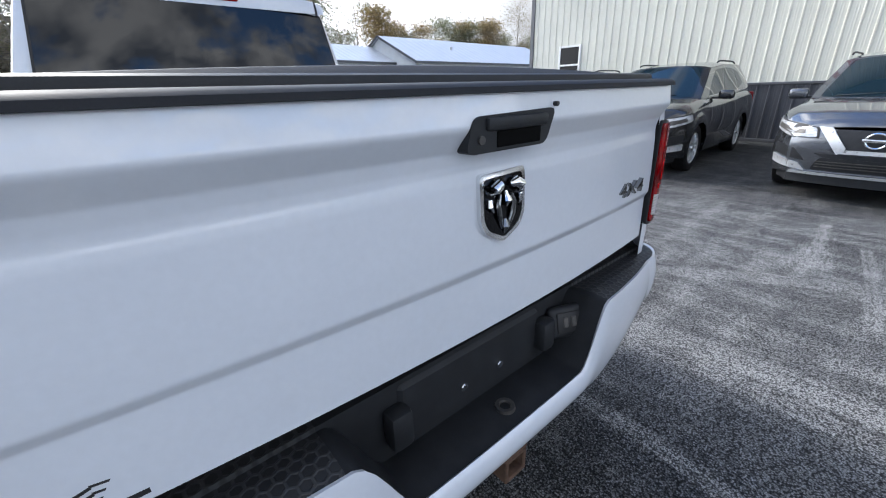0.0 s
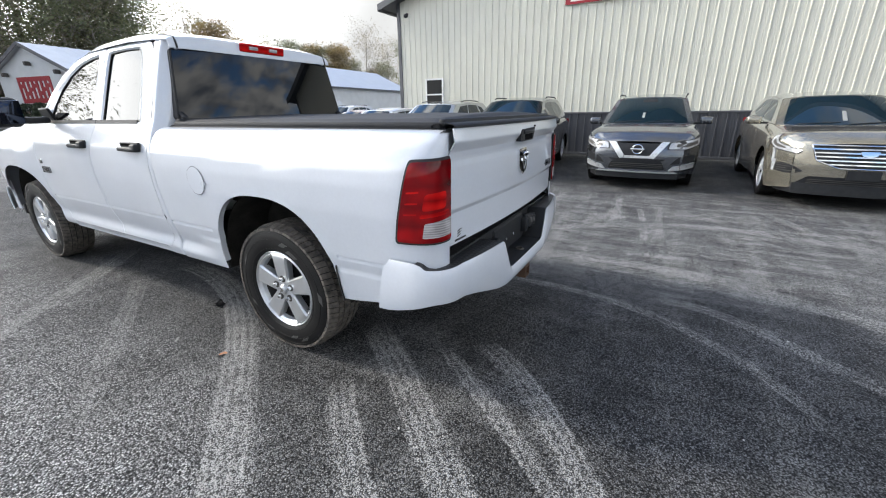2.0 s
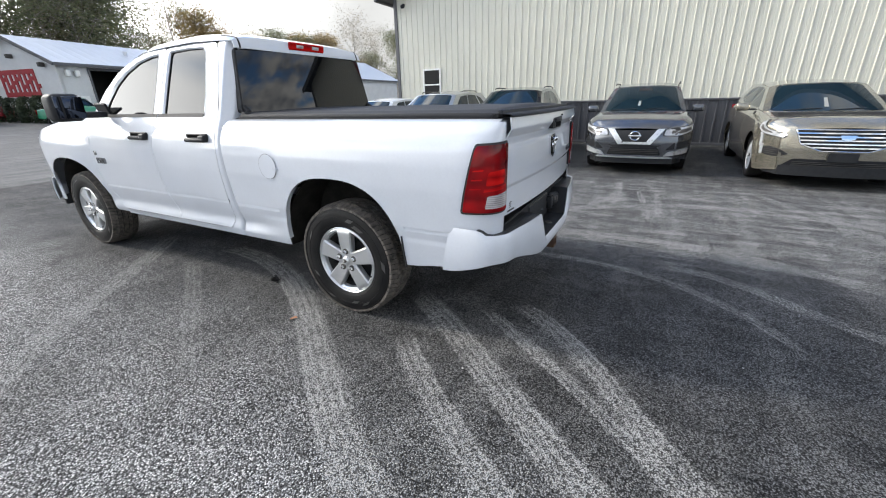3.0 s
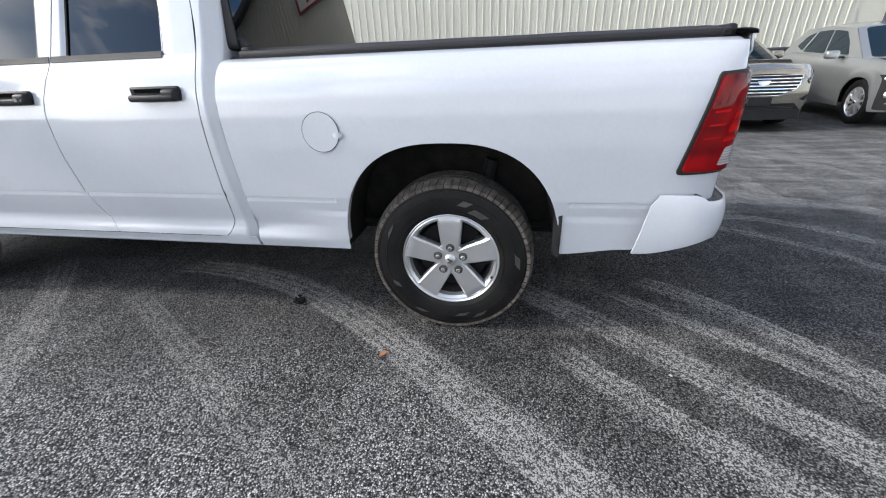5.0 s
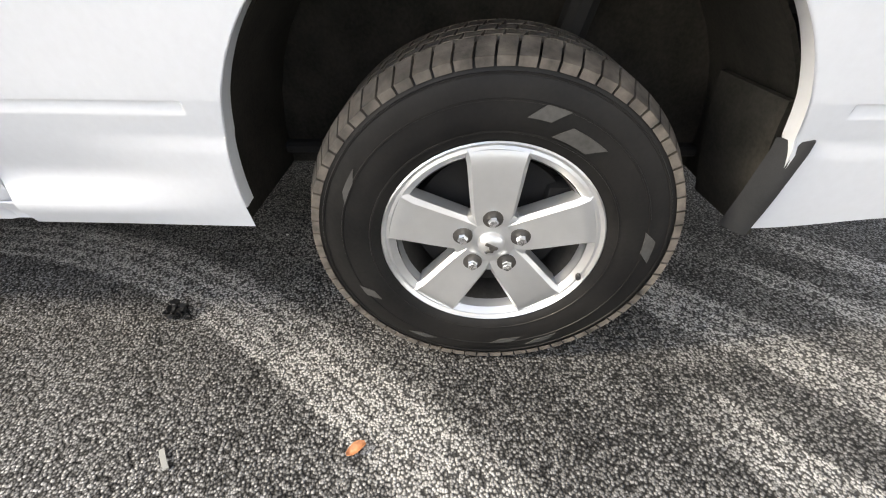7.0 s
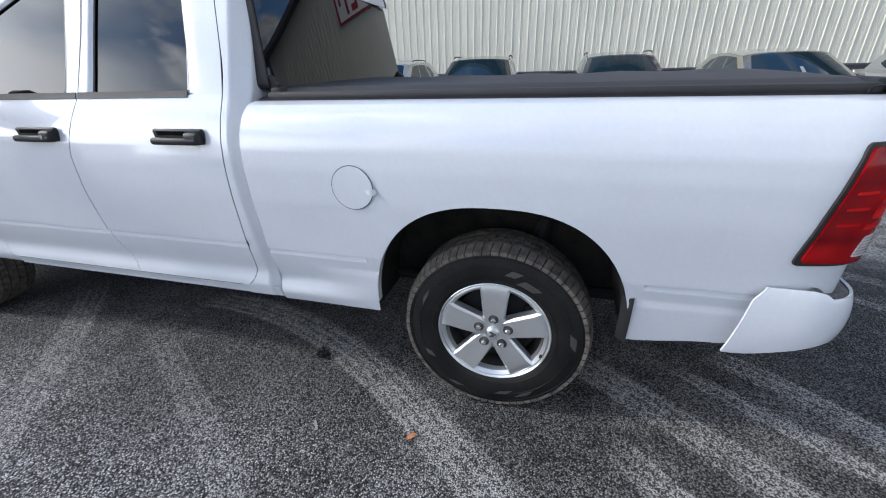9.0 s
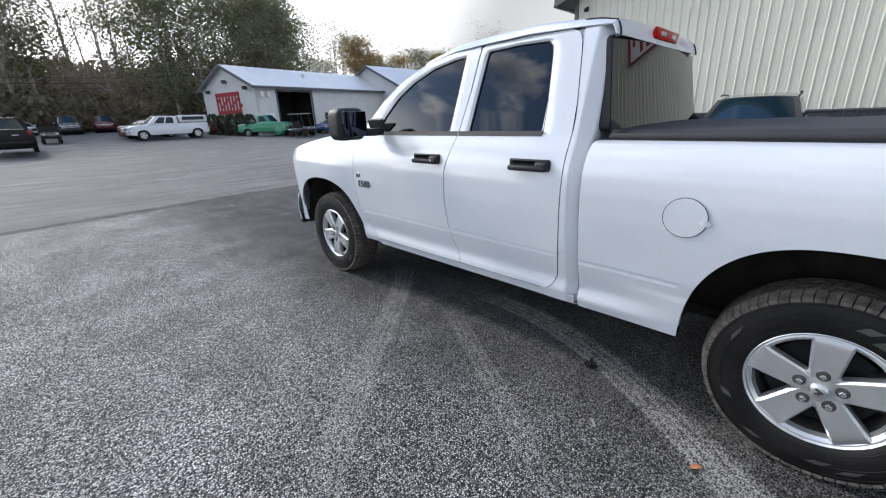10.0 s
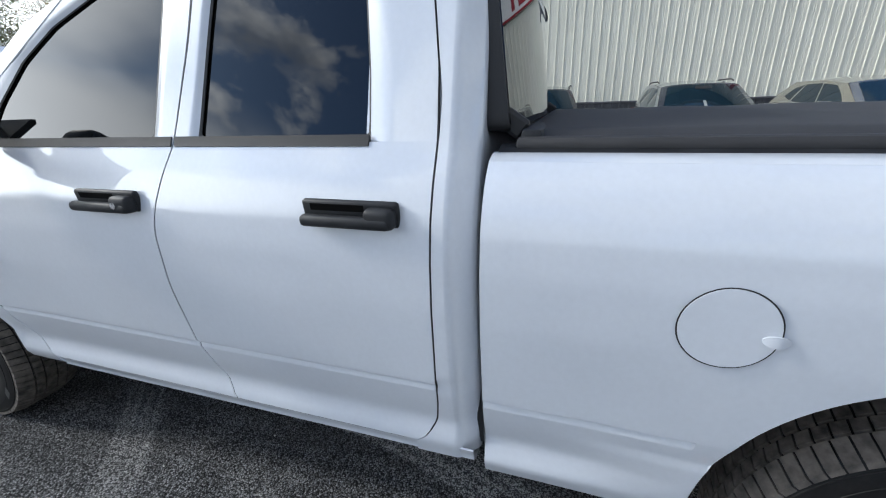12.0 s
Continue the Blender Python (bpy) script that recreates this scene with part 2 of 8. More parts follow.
def hex_pad():
    """Rows of hexagons raised on black plastic, laid out over the plan of the pad."""
    m = Mat("honeycomb_step_pad", (0.016, 0.017, 0.019), 0.5)
    sep = m.n("SeparateXYZ")
    m.l(m.coords(), sep.inputs[0])
    X, Y = sep.outputs[0], sep.outputs[1]
    size = 0.026

    def cell(ox, oy):
        # offsets from the nearest point of one of the two rectangular lattices
        px = m.math("ABSOLUTE", m.math("SUBTRACT", m.math("MODULO", m.math("ADD", X, 50 * size + ox * size), size), size / 2))
        hy = size * math.sqrt(3)
        py = m.math("ABSOLUTE", m.math("SUBTRACT", m.math("MODULO", m.math("ADD", Y, 50 * hy + oy * hy), hy), hy / 2))
        return m.math("MAXIMUM", px, m.math("ADD", m.math("MULTIPLY", px, 0.5), m.math("MULTIPLY", py, math.sqrt(3) / 2)))
    d = m.math("DIVIDE", m.math("MINIMUM", cell(0, 0), cell(0.5, 0.5)), size / 2)
    e = m.ramp(d, [(0.70, (0, 0, 0)), (0.86, (1, 1, 1))])
    m.base(m.mix(e, (0.016, 0.0165, 0.018), (0.034, 0.035, 0.037)))
    m.bump(e, 0.5, 0.003)
    return m.m


HEX_PAD = hex_pad()


# tyre tracks on the asphalt: start, end, two terms of the bend, half width, strength
NEAR_TRACKS = [
    ((-0.42, 2.10), (-2.20, -1.35), 2.35, -2.62, 0.115, 1.0),
    ((-1.00, -0.50), (-1.95, -1.70), -0.22, 0.03, 0.085, 0.8),
    ((-0.45, -0.30), (-1.85, -2.05), 0.19, -0.33, 0.105, 0.9),
    ((-0.45, -0.85), (-1.70, -2.30), 0.10, 0.13, 0.055, 0.8),
    ((-0.30, -1.05), (-1.60, -2.30), 0.64, -0.89, 0.085, 0.9),
    ((-0.40, 3.10), (-2.60, 1.00), 0.23, -0.91, 0.100, 0.50),
    ((-0.80, 2.10), (-1.90, 0.30), 0.09, -0.14, 0.075, 0.34),
]
BAY_TRACKS = [
    ((1.30, -0.30), (0.80, -3.80), 2.26, -0.59, 0.12, 0.55),
    ((2.20, -0.40), (2.60, -4.40), 2.70, 1.25, 0.12, 0.5),
    ((0.75, -0.60), (-0.25, -2.75), 1.42, 0.55, 0.055, 0.5),
    ((1.35, -0.50), (1.00, -4.20), 0.87, -0.80, 0.09, 0.45),
    ((0.85, -1.90), (0.10, -3.70), 1.43, -2.86, 0.07, 0.5),
    ((4.70, -1.30), (2.90, -1.36), 0.10, 0.0, 0.05, 0.5),
    ((4.10, -1.62), (2.30, -1.80), 0.10, 0.0, 0.05, 0.5),
    ((4.30, -1.85), (2.50, -1.95), 0.05, 0.0, 0.05, 0.4),
    ((4.40, -3.10), (0.40, -4.40), 0.50, 0.20, 0.09, 0.4),
]


def asphalt():
    m = Mat("worn_asphalt", (0.05, 0.05, 0.05), 0.6)
    P = m.coords("World")
    sep = m.n("SeparateXYZ")
    m.l(P, sep.inputs[0])
    X, Y = sep.outputs[0], sep.outputs[1]

    def ramp1(fac, *stops):
        return m.ramp(fac, [(p, (v, v, v)) for p, v in stops])

    def span(value, a, b):
        nd = m.n("MapRange")
        nd.interpolation_type = "SMOOTHSTEP"
        m.l(value, nd.inputs["Value"])
        nd.inputs["From Min"].default_value, nd.inputs["From Max"].default_value = a, b
        return nd.outputs[0]

    def stretched(angle, sx, sy):
        mp = m.n("Mapping")
        mp.inputs["Rotation"].default_value = (0, 0, radians(angle))
        mp.inputs["Scale"].default_value = (sx, sy, 1)
        m.l(P, mp.inputs["Vector"])
        return mp.outputs[0]

    def add(*v):
        out = v[0]
        for q in v[1:]:
            out = m.math("ADD", out, q)
        return out

    def mul(*v):
        out = v[0]
        for q in v[1:]:
            out = m.math("MULTIPLY", out, q)
        return out

    # small stones bound in tar, each with its own grey
    vo = m.n("TexVoronoi", Scale=150.0)
    m.l(P, vo.inputs["Vector"])
    cell = m.n("SeparateColor")
    m.l(vo.outputs["Color"], cell.inputs[0])
    grain = m.ramp(cell.outputs[0], [(0.0, (0.18, 0.18, 0.19)), (0.35, (0.55, 0.55, 0.56)), (0.70, (1.55, 1.55, 1.54)), (1.0, (3.4, 3.38, 3.34))])
    joint = ramp1(vo.outputs["Distance"], (0.40, 1.0), (0.64, 0.13))
    big, mid, small = m.noise(0.55, 5, P), m.noise(4.0, 6, P), m.noise(16.0, 4, P, 0.65)
    ragged = add(mul(mid, 0.7), mul(small, 0.3))

    # where the old worn lot ends and the dark sealed bay begins
    # beside the truck this edge also stands in for its soft shade
    lot = m.math("SUBTRACT", 1.0, span(add(X, mul(m.math("MINIMUM", Y, 1.0), -0.28), mul(ragged, 0.9)), -1.85, -0.45))
    between = mul(m.math("SUBTRACT", 1.0, span(add(Y, mul(ragged, 0.8)), 0.9, 2.2)), m.math("SUBTRACT", 1.0, m.math("MAXIMUM", span(add(mul(X, 0.645), mul(Y, -0.768), mul(ragged, 0.4)), 0.92, 1.22), span(add(X, mul(ragged, 0.8)), -0.1, 0.7))))
    dusty = mul(span(add(X, mul(Y, 0.06), mul(big, 0.8)), 1.0, 2.0), m.math("SUBTRACT", 1.0, span(add(X, mul(big, 0.6)), 4.6, 6.2)), span(mul(Y, -1.0), -1.6, 0.2))

    # tyre tracks
    dust = None
    for (ax, ay), (bx, by), c1, c2, half, power in NEAR_TRACKS + BAY_TRACKS:
        ln = math.hypot(bx - ax, by - ay)
        dx, dy = (bx - ax) / ln, (by - ay) / ln
        t = m.math("SUBTRACT", add(mul(X, dx), mul(Y, dy)), ax * dx + ay * dy)
        s = m.math("SUBTRACT", m.math("SUBTRACT", mul(Y, dx), mul(X, dy)), ay * dx - ax * dy)
        u = m.math("DIVIDE", t, ln)
        hump = mul(u, m.math("SUBTRACT", 1.0, u))
        d = m.math("SUBTRACT", s, mul(hump, add(mul(u, c2), c1)))
        edge = m.math("MULTIPLY", m.math("SUBTRACT", 1.0, m.math("DIVIDE", m.math("ABSOLUTE", add(d, mul(m.math("SUBTRACT", small, 0.5), 0.05))), half)), 4.0, True)
        ends = mul(m.math("MULTIPLY", hump, 12.0, True), power)
        groove = m.math("SINE", mul(d, 2 * math.pi / 0.050))
        block = m.math("SINE", add(mul(t, 2 * math.pi / 0.042), mul(groove, 1.4)))
        rib = add(mul(groove, 0.26), mul(block, 0.10), 0.62)
        w = mul(edge, ends, rib)
        dust = w if dust is None else m.math("MAXIMUM", dust, w)
    worn = ramp1(m.noise(4.5, 8, P, 0.78), (0.40, 0.0), (0.56, 1.0))
    dust = mul(dust, add(mul(worn, 0.75), 0.50))

    # dust smeared along the way of the cars before the wall
    sweep = m.noise(1.0, 7, stretched(4, 5.5, 0.8), 0.70)
    cross = m.noise(1.0, 6, stretched(18, 0.7, 3.4), 0.66)
    smear = ramp1(sweep, (0.42, 0.0), (0.62, 1.0))
    smear = mul(smear, ramp1(mid, (0.34, 0.15), (0.60, 0.9)))
    light = mul(ramp1(cross, (0.48, 0.0), (0.68, 1.0)), 0.30)
    scuff = mul(between, ramp1(m.noise(2.6, 8, stretched(-42, 0.8, 2.0), 0.70), (0.46, 0.0), (0.64, 1.0)), 0.17)
    bay_dust = mul(dusty, add(mul(smear, 0.52), mul(light, 1.0), 0.20))
    thin = mul(m.math("SUBTRACT", 1.0, lot), add(mul(smear, 0.20), mul(light, 0.50)))
    lot_dust = mul(lot, add(mul(ramp1(cross, (0.45, 0.0), (0.70, 1.0)), 0.05), mul(ramp1(mid, (0.45, 0.0), (0.7, 1.0)), 0.10)))

    # base tones
    sealed = m.mix(between, (0.092, 0.094, 0.099), (0.104, 0.104, 0.104))
    # ground left of the truck darkened in a wedge, as its painted shade
    shade_wedge = mul(span(add(X, mul(Y, -1.23), mul(ragged, 0.7)), -4.45, -2.75), span(Y, -0.2, 1.2))
    base = m.mix(mul(lot, m.math("SUBTRACT", 1.0, mul(shade_wedge, 0.50))), sealed, (0.292, 0.292, 0.290))
    patch_ = ramp1(m.noise(1.6, 6, P, 0.6), (0.40, 0.75), (0.62, 1.15))
    base = m.mix(1.0, base, patch_, "MULTIPLY")
    grain = m.mix(lot, m.mix(0.35, grain, (0.62, 0.62, 0.62)), grain)
    base = m.mix(1.0, base, m.mix(1.0, grain, joint, "MULTIPLY"), "MULTIPLY")

    # older grey paving past the seam, mottled and patched
    far = m.n("MapRange")
    m.l(m.math("SUBTRACT", m.math("SUBTRACT", Y, mul(X, 0.05)), add(8.75, mul(mid, 0.5))), far.inputs["Value"])
    far.inputs["From Min"].default_value, far.inputs["From Max"].default_value = 0.0, 0.50
    seam = m.math("SUBTRACT", 1.0, mul(m.math("ABSOLUTE", m.math("SUBTRACT", far.outputs[0], 0.5)), 2.0), True)
    old = m.mix(mul(mid, 0.55), m.mix(0.35, (0.155, 0.155, 0.156), m.mix(1.0, (0.13, 0.13, 0.13), grain, "MULTIPLY")), (0.10, 0.10, 0.102))
    old = m.mix(mul(ramp1(big, (0.45, 0.0), (0.62, 1.0)), 0.6), old, (0.20, 0.199, 0.197))
    old = m.mix(mul(ramp1(m.noise(0.8, 8, stretched(28, 0.5, 3.2), 0.72), (0.42, 1.0), (0.56, 0.0)), 0.55), old, (0.075, 0.075, 0.076))
    col = m.mix(far.outputs[0], base, old)
    col = m.mix(mul(seam, 0.85), col, (0.020, 0.020, 0.021))

    # dust lies on the tops of the stones and spares the joints
    tops = mul(ramp1(vo.outputs["Distance"], (0.40, 1.0), (0.62, 0.08)), ramp1(cell.outputs[1], (0.20, 0.35), (0.70, 1.0)))
    amount = mul(add(dust, bay_dust, thin, lot_dust, scuff), add(mul(tops, 1.55), 0.06))
    col = m.mix(m.math("MULTIPLY", amount, 1.0, True), col, (0.40, 0.396, 0.384))
    m.base(col)
    m.rough(mid, 0.58, 0.80)
    m.p.inputs["Specular IOR Level"].default_value = 0.10
    h = add(mul(vo.outputs["Distance"], -0.8), mul(mid, 0.3))
    m.bump(h, 0.9, 0.008)
    return m.m


ASPHALT = asphalt()


# ---- helpers for building ----
def smooth01(x):
    x = min(1.0, max(0.0, x))
    return x * x * (3 - 2 * x)


def table(points, blur=0.03):
    """A smooth curve through (z, x) pairs."""
    z0, z1 = points[0][0] - 0.15, points[-1][0] + 0.15
    zs = np.linspace(z0, z1, 700)
    xs = np.interp(zs, [p[0] for p in points], [p[1] for p in points])
    step = (z1 - z0) / 699
    k = max(1, int(blur / step))
    ker = np.hanning(2 * k + 3)
    ker /= ker.sum()
    pad = np.pad(xs, k + 1, mode="edge")
    xs = np.convolve(pad, ker, mode="valid")
    return lambda z: float(np.interp(z, zs, xs))


def part(name, bm, material, parent=None, label="", sharp=32, smooth=True):
    me = bpy.data.meshes.new(name)
    bm.to_mesh(me)
    bm.free()
    me.materials.append(material)
    if smooth:
        me.polygons.foreach_set("use_smooth", [True] * len(me.polygons))
        me.set_sharp_from_angle(angle=radians(sharp))
    ob = new(name, me)
    if parent is not None:
        ob.parent = parent
    if label:
        tagged(ob, label)
    return ob


def thing(name, label, category, m=None, group="", kind=""):
    ob = new(name)
    ob.empty_display_size = 0.2
    if m is not None:
        ob.matrix_world = m
    return tagged(ob, label, category, group, kind)


def solid(ob, thickness, offset=0.0):
    """Gives a skin its thickness, half to each side, with crisp rims."""
    me = ob.data
    bm = bmesh.new()
    bm.from_mesh(me)
    bm.normal_update()
    up, low = thickness * (0.5 + offset / 2), thickness * (0.5 - offset / 2)
    verts = [tuple(v.co + v.normal * up) for v in bm.verts] + [tuple(v.co - v.normal * low) for v in bm.verts]
    n = len(bm.verts)
    faces = []
    for f in bm.faces:
        ids = [v.index for v in f.verts]
        faces += [ids, [i + n for i in reversed(ids)]]
        for lp in f.loops:
            if len(lp.edge.link_faces) == 1:
                a, b = lp.vert.index, lp.link_loop_next.vert.index
                faces.append([b, a, a + n, b + n])
    bm.free()
    smooth = any(p.use_smooth for p in me.polygons)
    me.clear_geometry()
    me.from_pydata(verts, [], faces)
    if smooth:
        me.polygons.foreach_set("use_smooth", [True] * len(me.polygons))
        me.set_sharp_from_angle(angle=radians(40))
    return ob


def sheet(nu, nv, f, closed=False):
    """A grid bent by f(u, v), u and v from 0 to 1."""
    bm = bmesh.new()
    g = [[bm.verts.new(f(i / nu, j / nv)) for j in range(nv + 1)] for i in range(nu if closed else nu + 1)]
    for i in range(nu):
        for j in range(nv):
            a, b = g[i], g[(i + 1) % len(g)]
            bm.faces.new((a[j], b[j], b[j + 1], a[j + 1]))
    return bm


def join(*bms):
    out = bmesh.new()
    for b in bms:
        me = bpy.data.meshes.new("tmp")
        b.to_mesh(me)
        b.free()
        out.from_mesh(me)
        bpy.data.meshes.remove(me)
    return out


def rbox(sx, sy, sz, r=0.01, seg=2, m=None):
    """A box with rounded edges, centred on the origin, then moved by m."""
    bm = bmesh.new()
    bmesh.ops.create_cube(bm, size=1.0)
    bmesh.ops.scale(bm, vec=(sx, sy, sz), verts=bm.verts)
    if r > 0:
        r = min(r, 0.49 * min(sx, sy, sz))
        bmesh.ops.bevel(bm, geom=bm.edges[:], offset=r, segments=seg, affect="EDGES", profile=0.5)
    if m is not None:
        bmesh.ops.transform(bm, matrix=m, verts=bm.verts)
    return bm


def at(x, y, z, rx=0, ry=0, rz=0):
    return pose(x, y, z, rx, ry, rz)


def lathe(profile, seg=48, m=None):
    """Turns (r, x) pairs round the x axis."""
    bm = bmesh.new()
    rings = []
    for r, x in profile:
        rings.append([bm.verts.new((x, r * math.cos(2 * math.pi * i / seg), r * math.sin(2 * math.pi * i / seg))) for i in range(seg)])
    for a, b in zip(rings, rings[1:]):
        for i in range(seg):
            k = (i + 1) % seg
            bm.faces.new((a[i], a[k], b[k], b[i]))
    if m is not None:
        bmesh.ops.transform(bm, matrix=m, verts=bm.verts)
    return bm


def cyl(r, h, seg=20, m=None, bevel=0.0):
    bm = bmesh.new()
    bmesh.ops.create_cone(bm, cap_ends=True, segments=seg, radius1=r, radius2=r, depth=h)
    if bevel:
        bmesh.ops.bevel(bm, geom=[e for e in bm.edges if len(e.link_faces) == 2 and any(len(f.verts) > 4 for f in e.link_faces)], offset=bevel, segments=2, affect="EDGES")
    if m is not None:
        bmesh.ops.transform(bm, matrix=m, verts=bm.verts)
    return bm


def tube(path, r, seg=8):
    """A round bar along a list of points; r may be a list."""
    bm = bmesh.new()
    pts = [Vector(p) for p in path]
    rings = []
    for i, p in enumerate(pts):
        d = (pts[min(i + 1, len(pts) - 1)] - pts[max(i - 1, 0)]).normalized()
        up = Vector((0, 0, 1)) if abs(d.z) < 0.9 else Vector((1, 0, 0))
        a = d.cross(up).normalized()
        b = d.cross(a)
        rr = r[i] if isinstance(r, (list, tuple)) else r
        rings.append([bm.verts.new(p + rr * (math.cos(2 * math.pi * k / seg) * a + math.sin(2 * math.pi * k / seg) * b)) for k in range(seg)])
    for a, b in zip(rings, rings[1:]):
        for k in range(seg):
            bm.faces.new((a[k], a[(k + 1) % seg], b[(k + 1) % seg], b[k]))
    bm.faces.new(rings[0][::-1])
    bm.faces.new(rings[-1])
    return bm


def resample(pts, n, closed=False):
    p = [Vector(q) for q in pts]
    if closed:
        p.append(p[0])
    d = [0.0]
    for a, b in zip(p, p[1:]):
        d.append(d[-1] + (b - a).length)
    out = []
    for i in range(n):
        s = d[-1] * i / (n if closed else n - 1)
        k = max(j for j in range(len(d) - 1) if d[j] <= s + 1e-9)
        f = (s - d[k]) / max(1e-9, d[k + 1] - d[k])
        out.append(p[k].lerp(p[k + 1], f))
    return out


def rounded(pts, r, seg=4):
    """A polygon of 2D points with its corners rounded."""
    out = []
    n = len(pts)
    for i in range(n):
        a, b, c = Vector(pts[i - 1]), Vector(pts[i]), Vector(pts[(i + 1) % n])
        ra = min(r, 0.45 * (a - b).length, 0.45 * (c - b).length)
        p, q = b + (a - b).normalized() * ra, b + (c - b).normalized() * ra
        for k in range(seg + 1):
            t = k / seg
            out.append(tuple((1 - t) ** 2 * p + 2 * t * (1 - t) * b + t * t * q))
    return out


def patch(poly, f, step, height, depth=0.006):
    """A slab over a convex 2D polygon, bent by f(a, b, h): h is the height over the surface."""
    bm = bmesh.new()
    xs, ys = [p[0] for p in poly], [p[1] for p in poly]
    nx, ny = max(1, math.ceil((max(xs) - min(xs)) / step)), max(1, math.ceil((max(ys) - min(ys)) / step))
    g = [[bm.verts.new((min(xs) + (max(xs) - min(xs)) * i / nx, min(ys) + (max(ys) - min(ys)) * j / ny, 0)) for j in range(ny + 1)] for i in range(nx + 1)]
    for i in range(nx):
        for j in range(ny):
            bm.faces.new((g[i][j], g[i + 1][j], g[i + 1][j + 1], g[i][j + 1]))
    area = sum(poly[i - 1][0] * poly[i][1] - poly[i][0] * poly[i - 1][1] for i in range(len(poly)))
    sgn = 1 if area > 0 else -1
    for i in range(len(poly)):
        a, b = poly[i - 1], poly[i]
        ex, ey = b[0] - a[0], b[1] - a[1]
        if math.hypot(ex, ey) < 1e-6:
            continue
        bmesh.ops.bisect_plane(bm, geom=bm.verts[:] + bm.edges[:] + bm.faces[:], plane_co=(a[0], a[1], 0), plane_no=(ey * sgn, -ex * sgn, 0), clear_outer=True, dist=1e-6)
    rim = [e for e in bm.edges if len(e.link_faces) == 1]
    ring = bmesh.ops.extrude_edge_only(bm, edges=rim)["geom"]
    low = {v for v in ring if isinstance(v, bmesh.types.BMVert)}
    for v in bm.verts:
        v.co = Vector(f(v.co.x, v.co.y, height - depth if v in low else height))
    return bm


def ground_z(x, y):
    return 0.035 * (max(0.0, min(y, 75.0) - 28.0)) if y > 28 else 0.0


# ---- ground ----
def build_ground():
    xs = [-700, -300, -140, -80, -50, -35, -25, -18, -12] + list(range(-9, 13, 1)) + [15, 20, 26, 35, 50, 80, 140, 300, 700]
    ys = [-700, -300, -140, -80, -50, -30, -20, -14] + list(range(-11, 12, 1)) + [14, 18, 22, 26, 28, 30, 33, 37, 42, 48, 55, 63, 70, 75, 80, 100, 150, 300, 700]
    bm = bmesh.new()
    g = [[bm.verts.new((x, y, ground_z(x, y))) for y in ys] for x in xs]
    for i in range(len(xs) - 1):
        for j in range(len(ys) - 1):
            bm.faces.new((g[i][j], g[i + 1][j], g[i + 1][j + 1], g[i][j + 1]))
    ob = part("ground", bm, ASPHALT)
    tagged(ob, "worn grey asphalt lot with pale dusty tyre tracks", "ground", kind="structure")


build_ground()

# ---- steel building ----
WALL_X, CORNER_Y, END_Y, EAVE_Z, RIB = 11.0, 7.36, -9.72, 4.98, 0.2275
PANEL_W = 4 * RIB
SIDING = varied("cream_steel_siding", (0.60, 0.59, 0.505), 0.42, 0, 0, 1.2, 0.06, 0.0, "World", 30)
WAINSCOT = varied("charcoal_steel_siding", (0.060, 0.062, 0.070), 0.42, 0, 0, 1.5, 0.18, 0.0, "World", 40)
TRIM_GREY = varied("charcoal_steel_trim", (0.075, 0.077, 0.085), 0.45, 0, 0, 3, 0.15, 0.0, "World", 50)
WINDOW_DARK = glass_dark("dark_window_glass", (0.01, 0.011, 0.012), 0.2)


def ridge_z(y):
    mid = (CORNER_Y + END_Y) / 2
    return EAVE_Z + (CORNER_Y - mid - abs(y - mid)) * 0.29


def rib_profile(width, ribs):
    """(along, out) pairs of a ribbed steel panel."""
    out = []
    for i in range(ribs):
        a = i * width / ribs
        w = width / ribs
        out += [(a, 0.0), (a + 0.012, 0.019), (a + 0.030, 0.019), (a + 0.042, 0.0)]
        for k in (0.42, 0.66):
            c = a + 0.042 + (w - 0.042) * k
            out += [(c - 0.012, 0.0), (c - 0.004, 0.004), (c + 0.004, 0.004), (c + 0.012, 0.0)]
    out.append((width, 0.0))
    return out


def siding_panel(y_top, z0, f_top, width=PANEL_W, ribs=4):
    bm = bmesh.new()
    prof = rib_profile(width, ribs)
    lo = [bm.verts.new((WALL_X - o, y_top - a, z0)) for a, o in prof]
    hi = [bm.verts.new((WALL_X - o, y_top - a, f_top(y_top - a))) for a, o in prof]
    for i in range(len(prof) - 1):
        bm.faces.new((lo[i], lo[i + 1], hi[i + 1], hi[i]))
    return bm


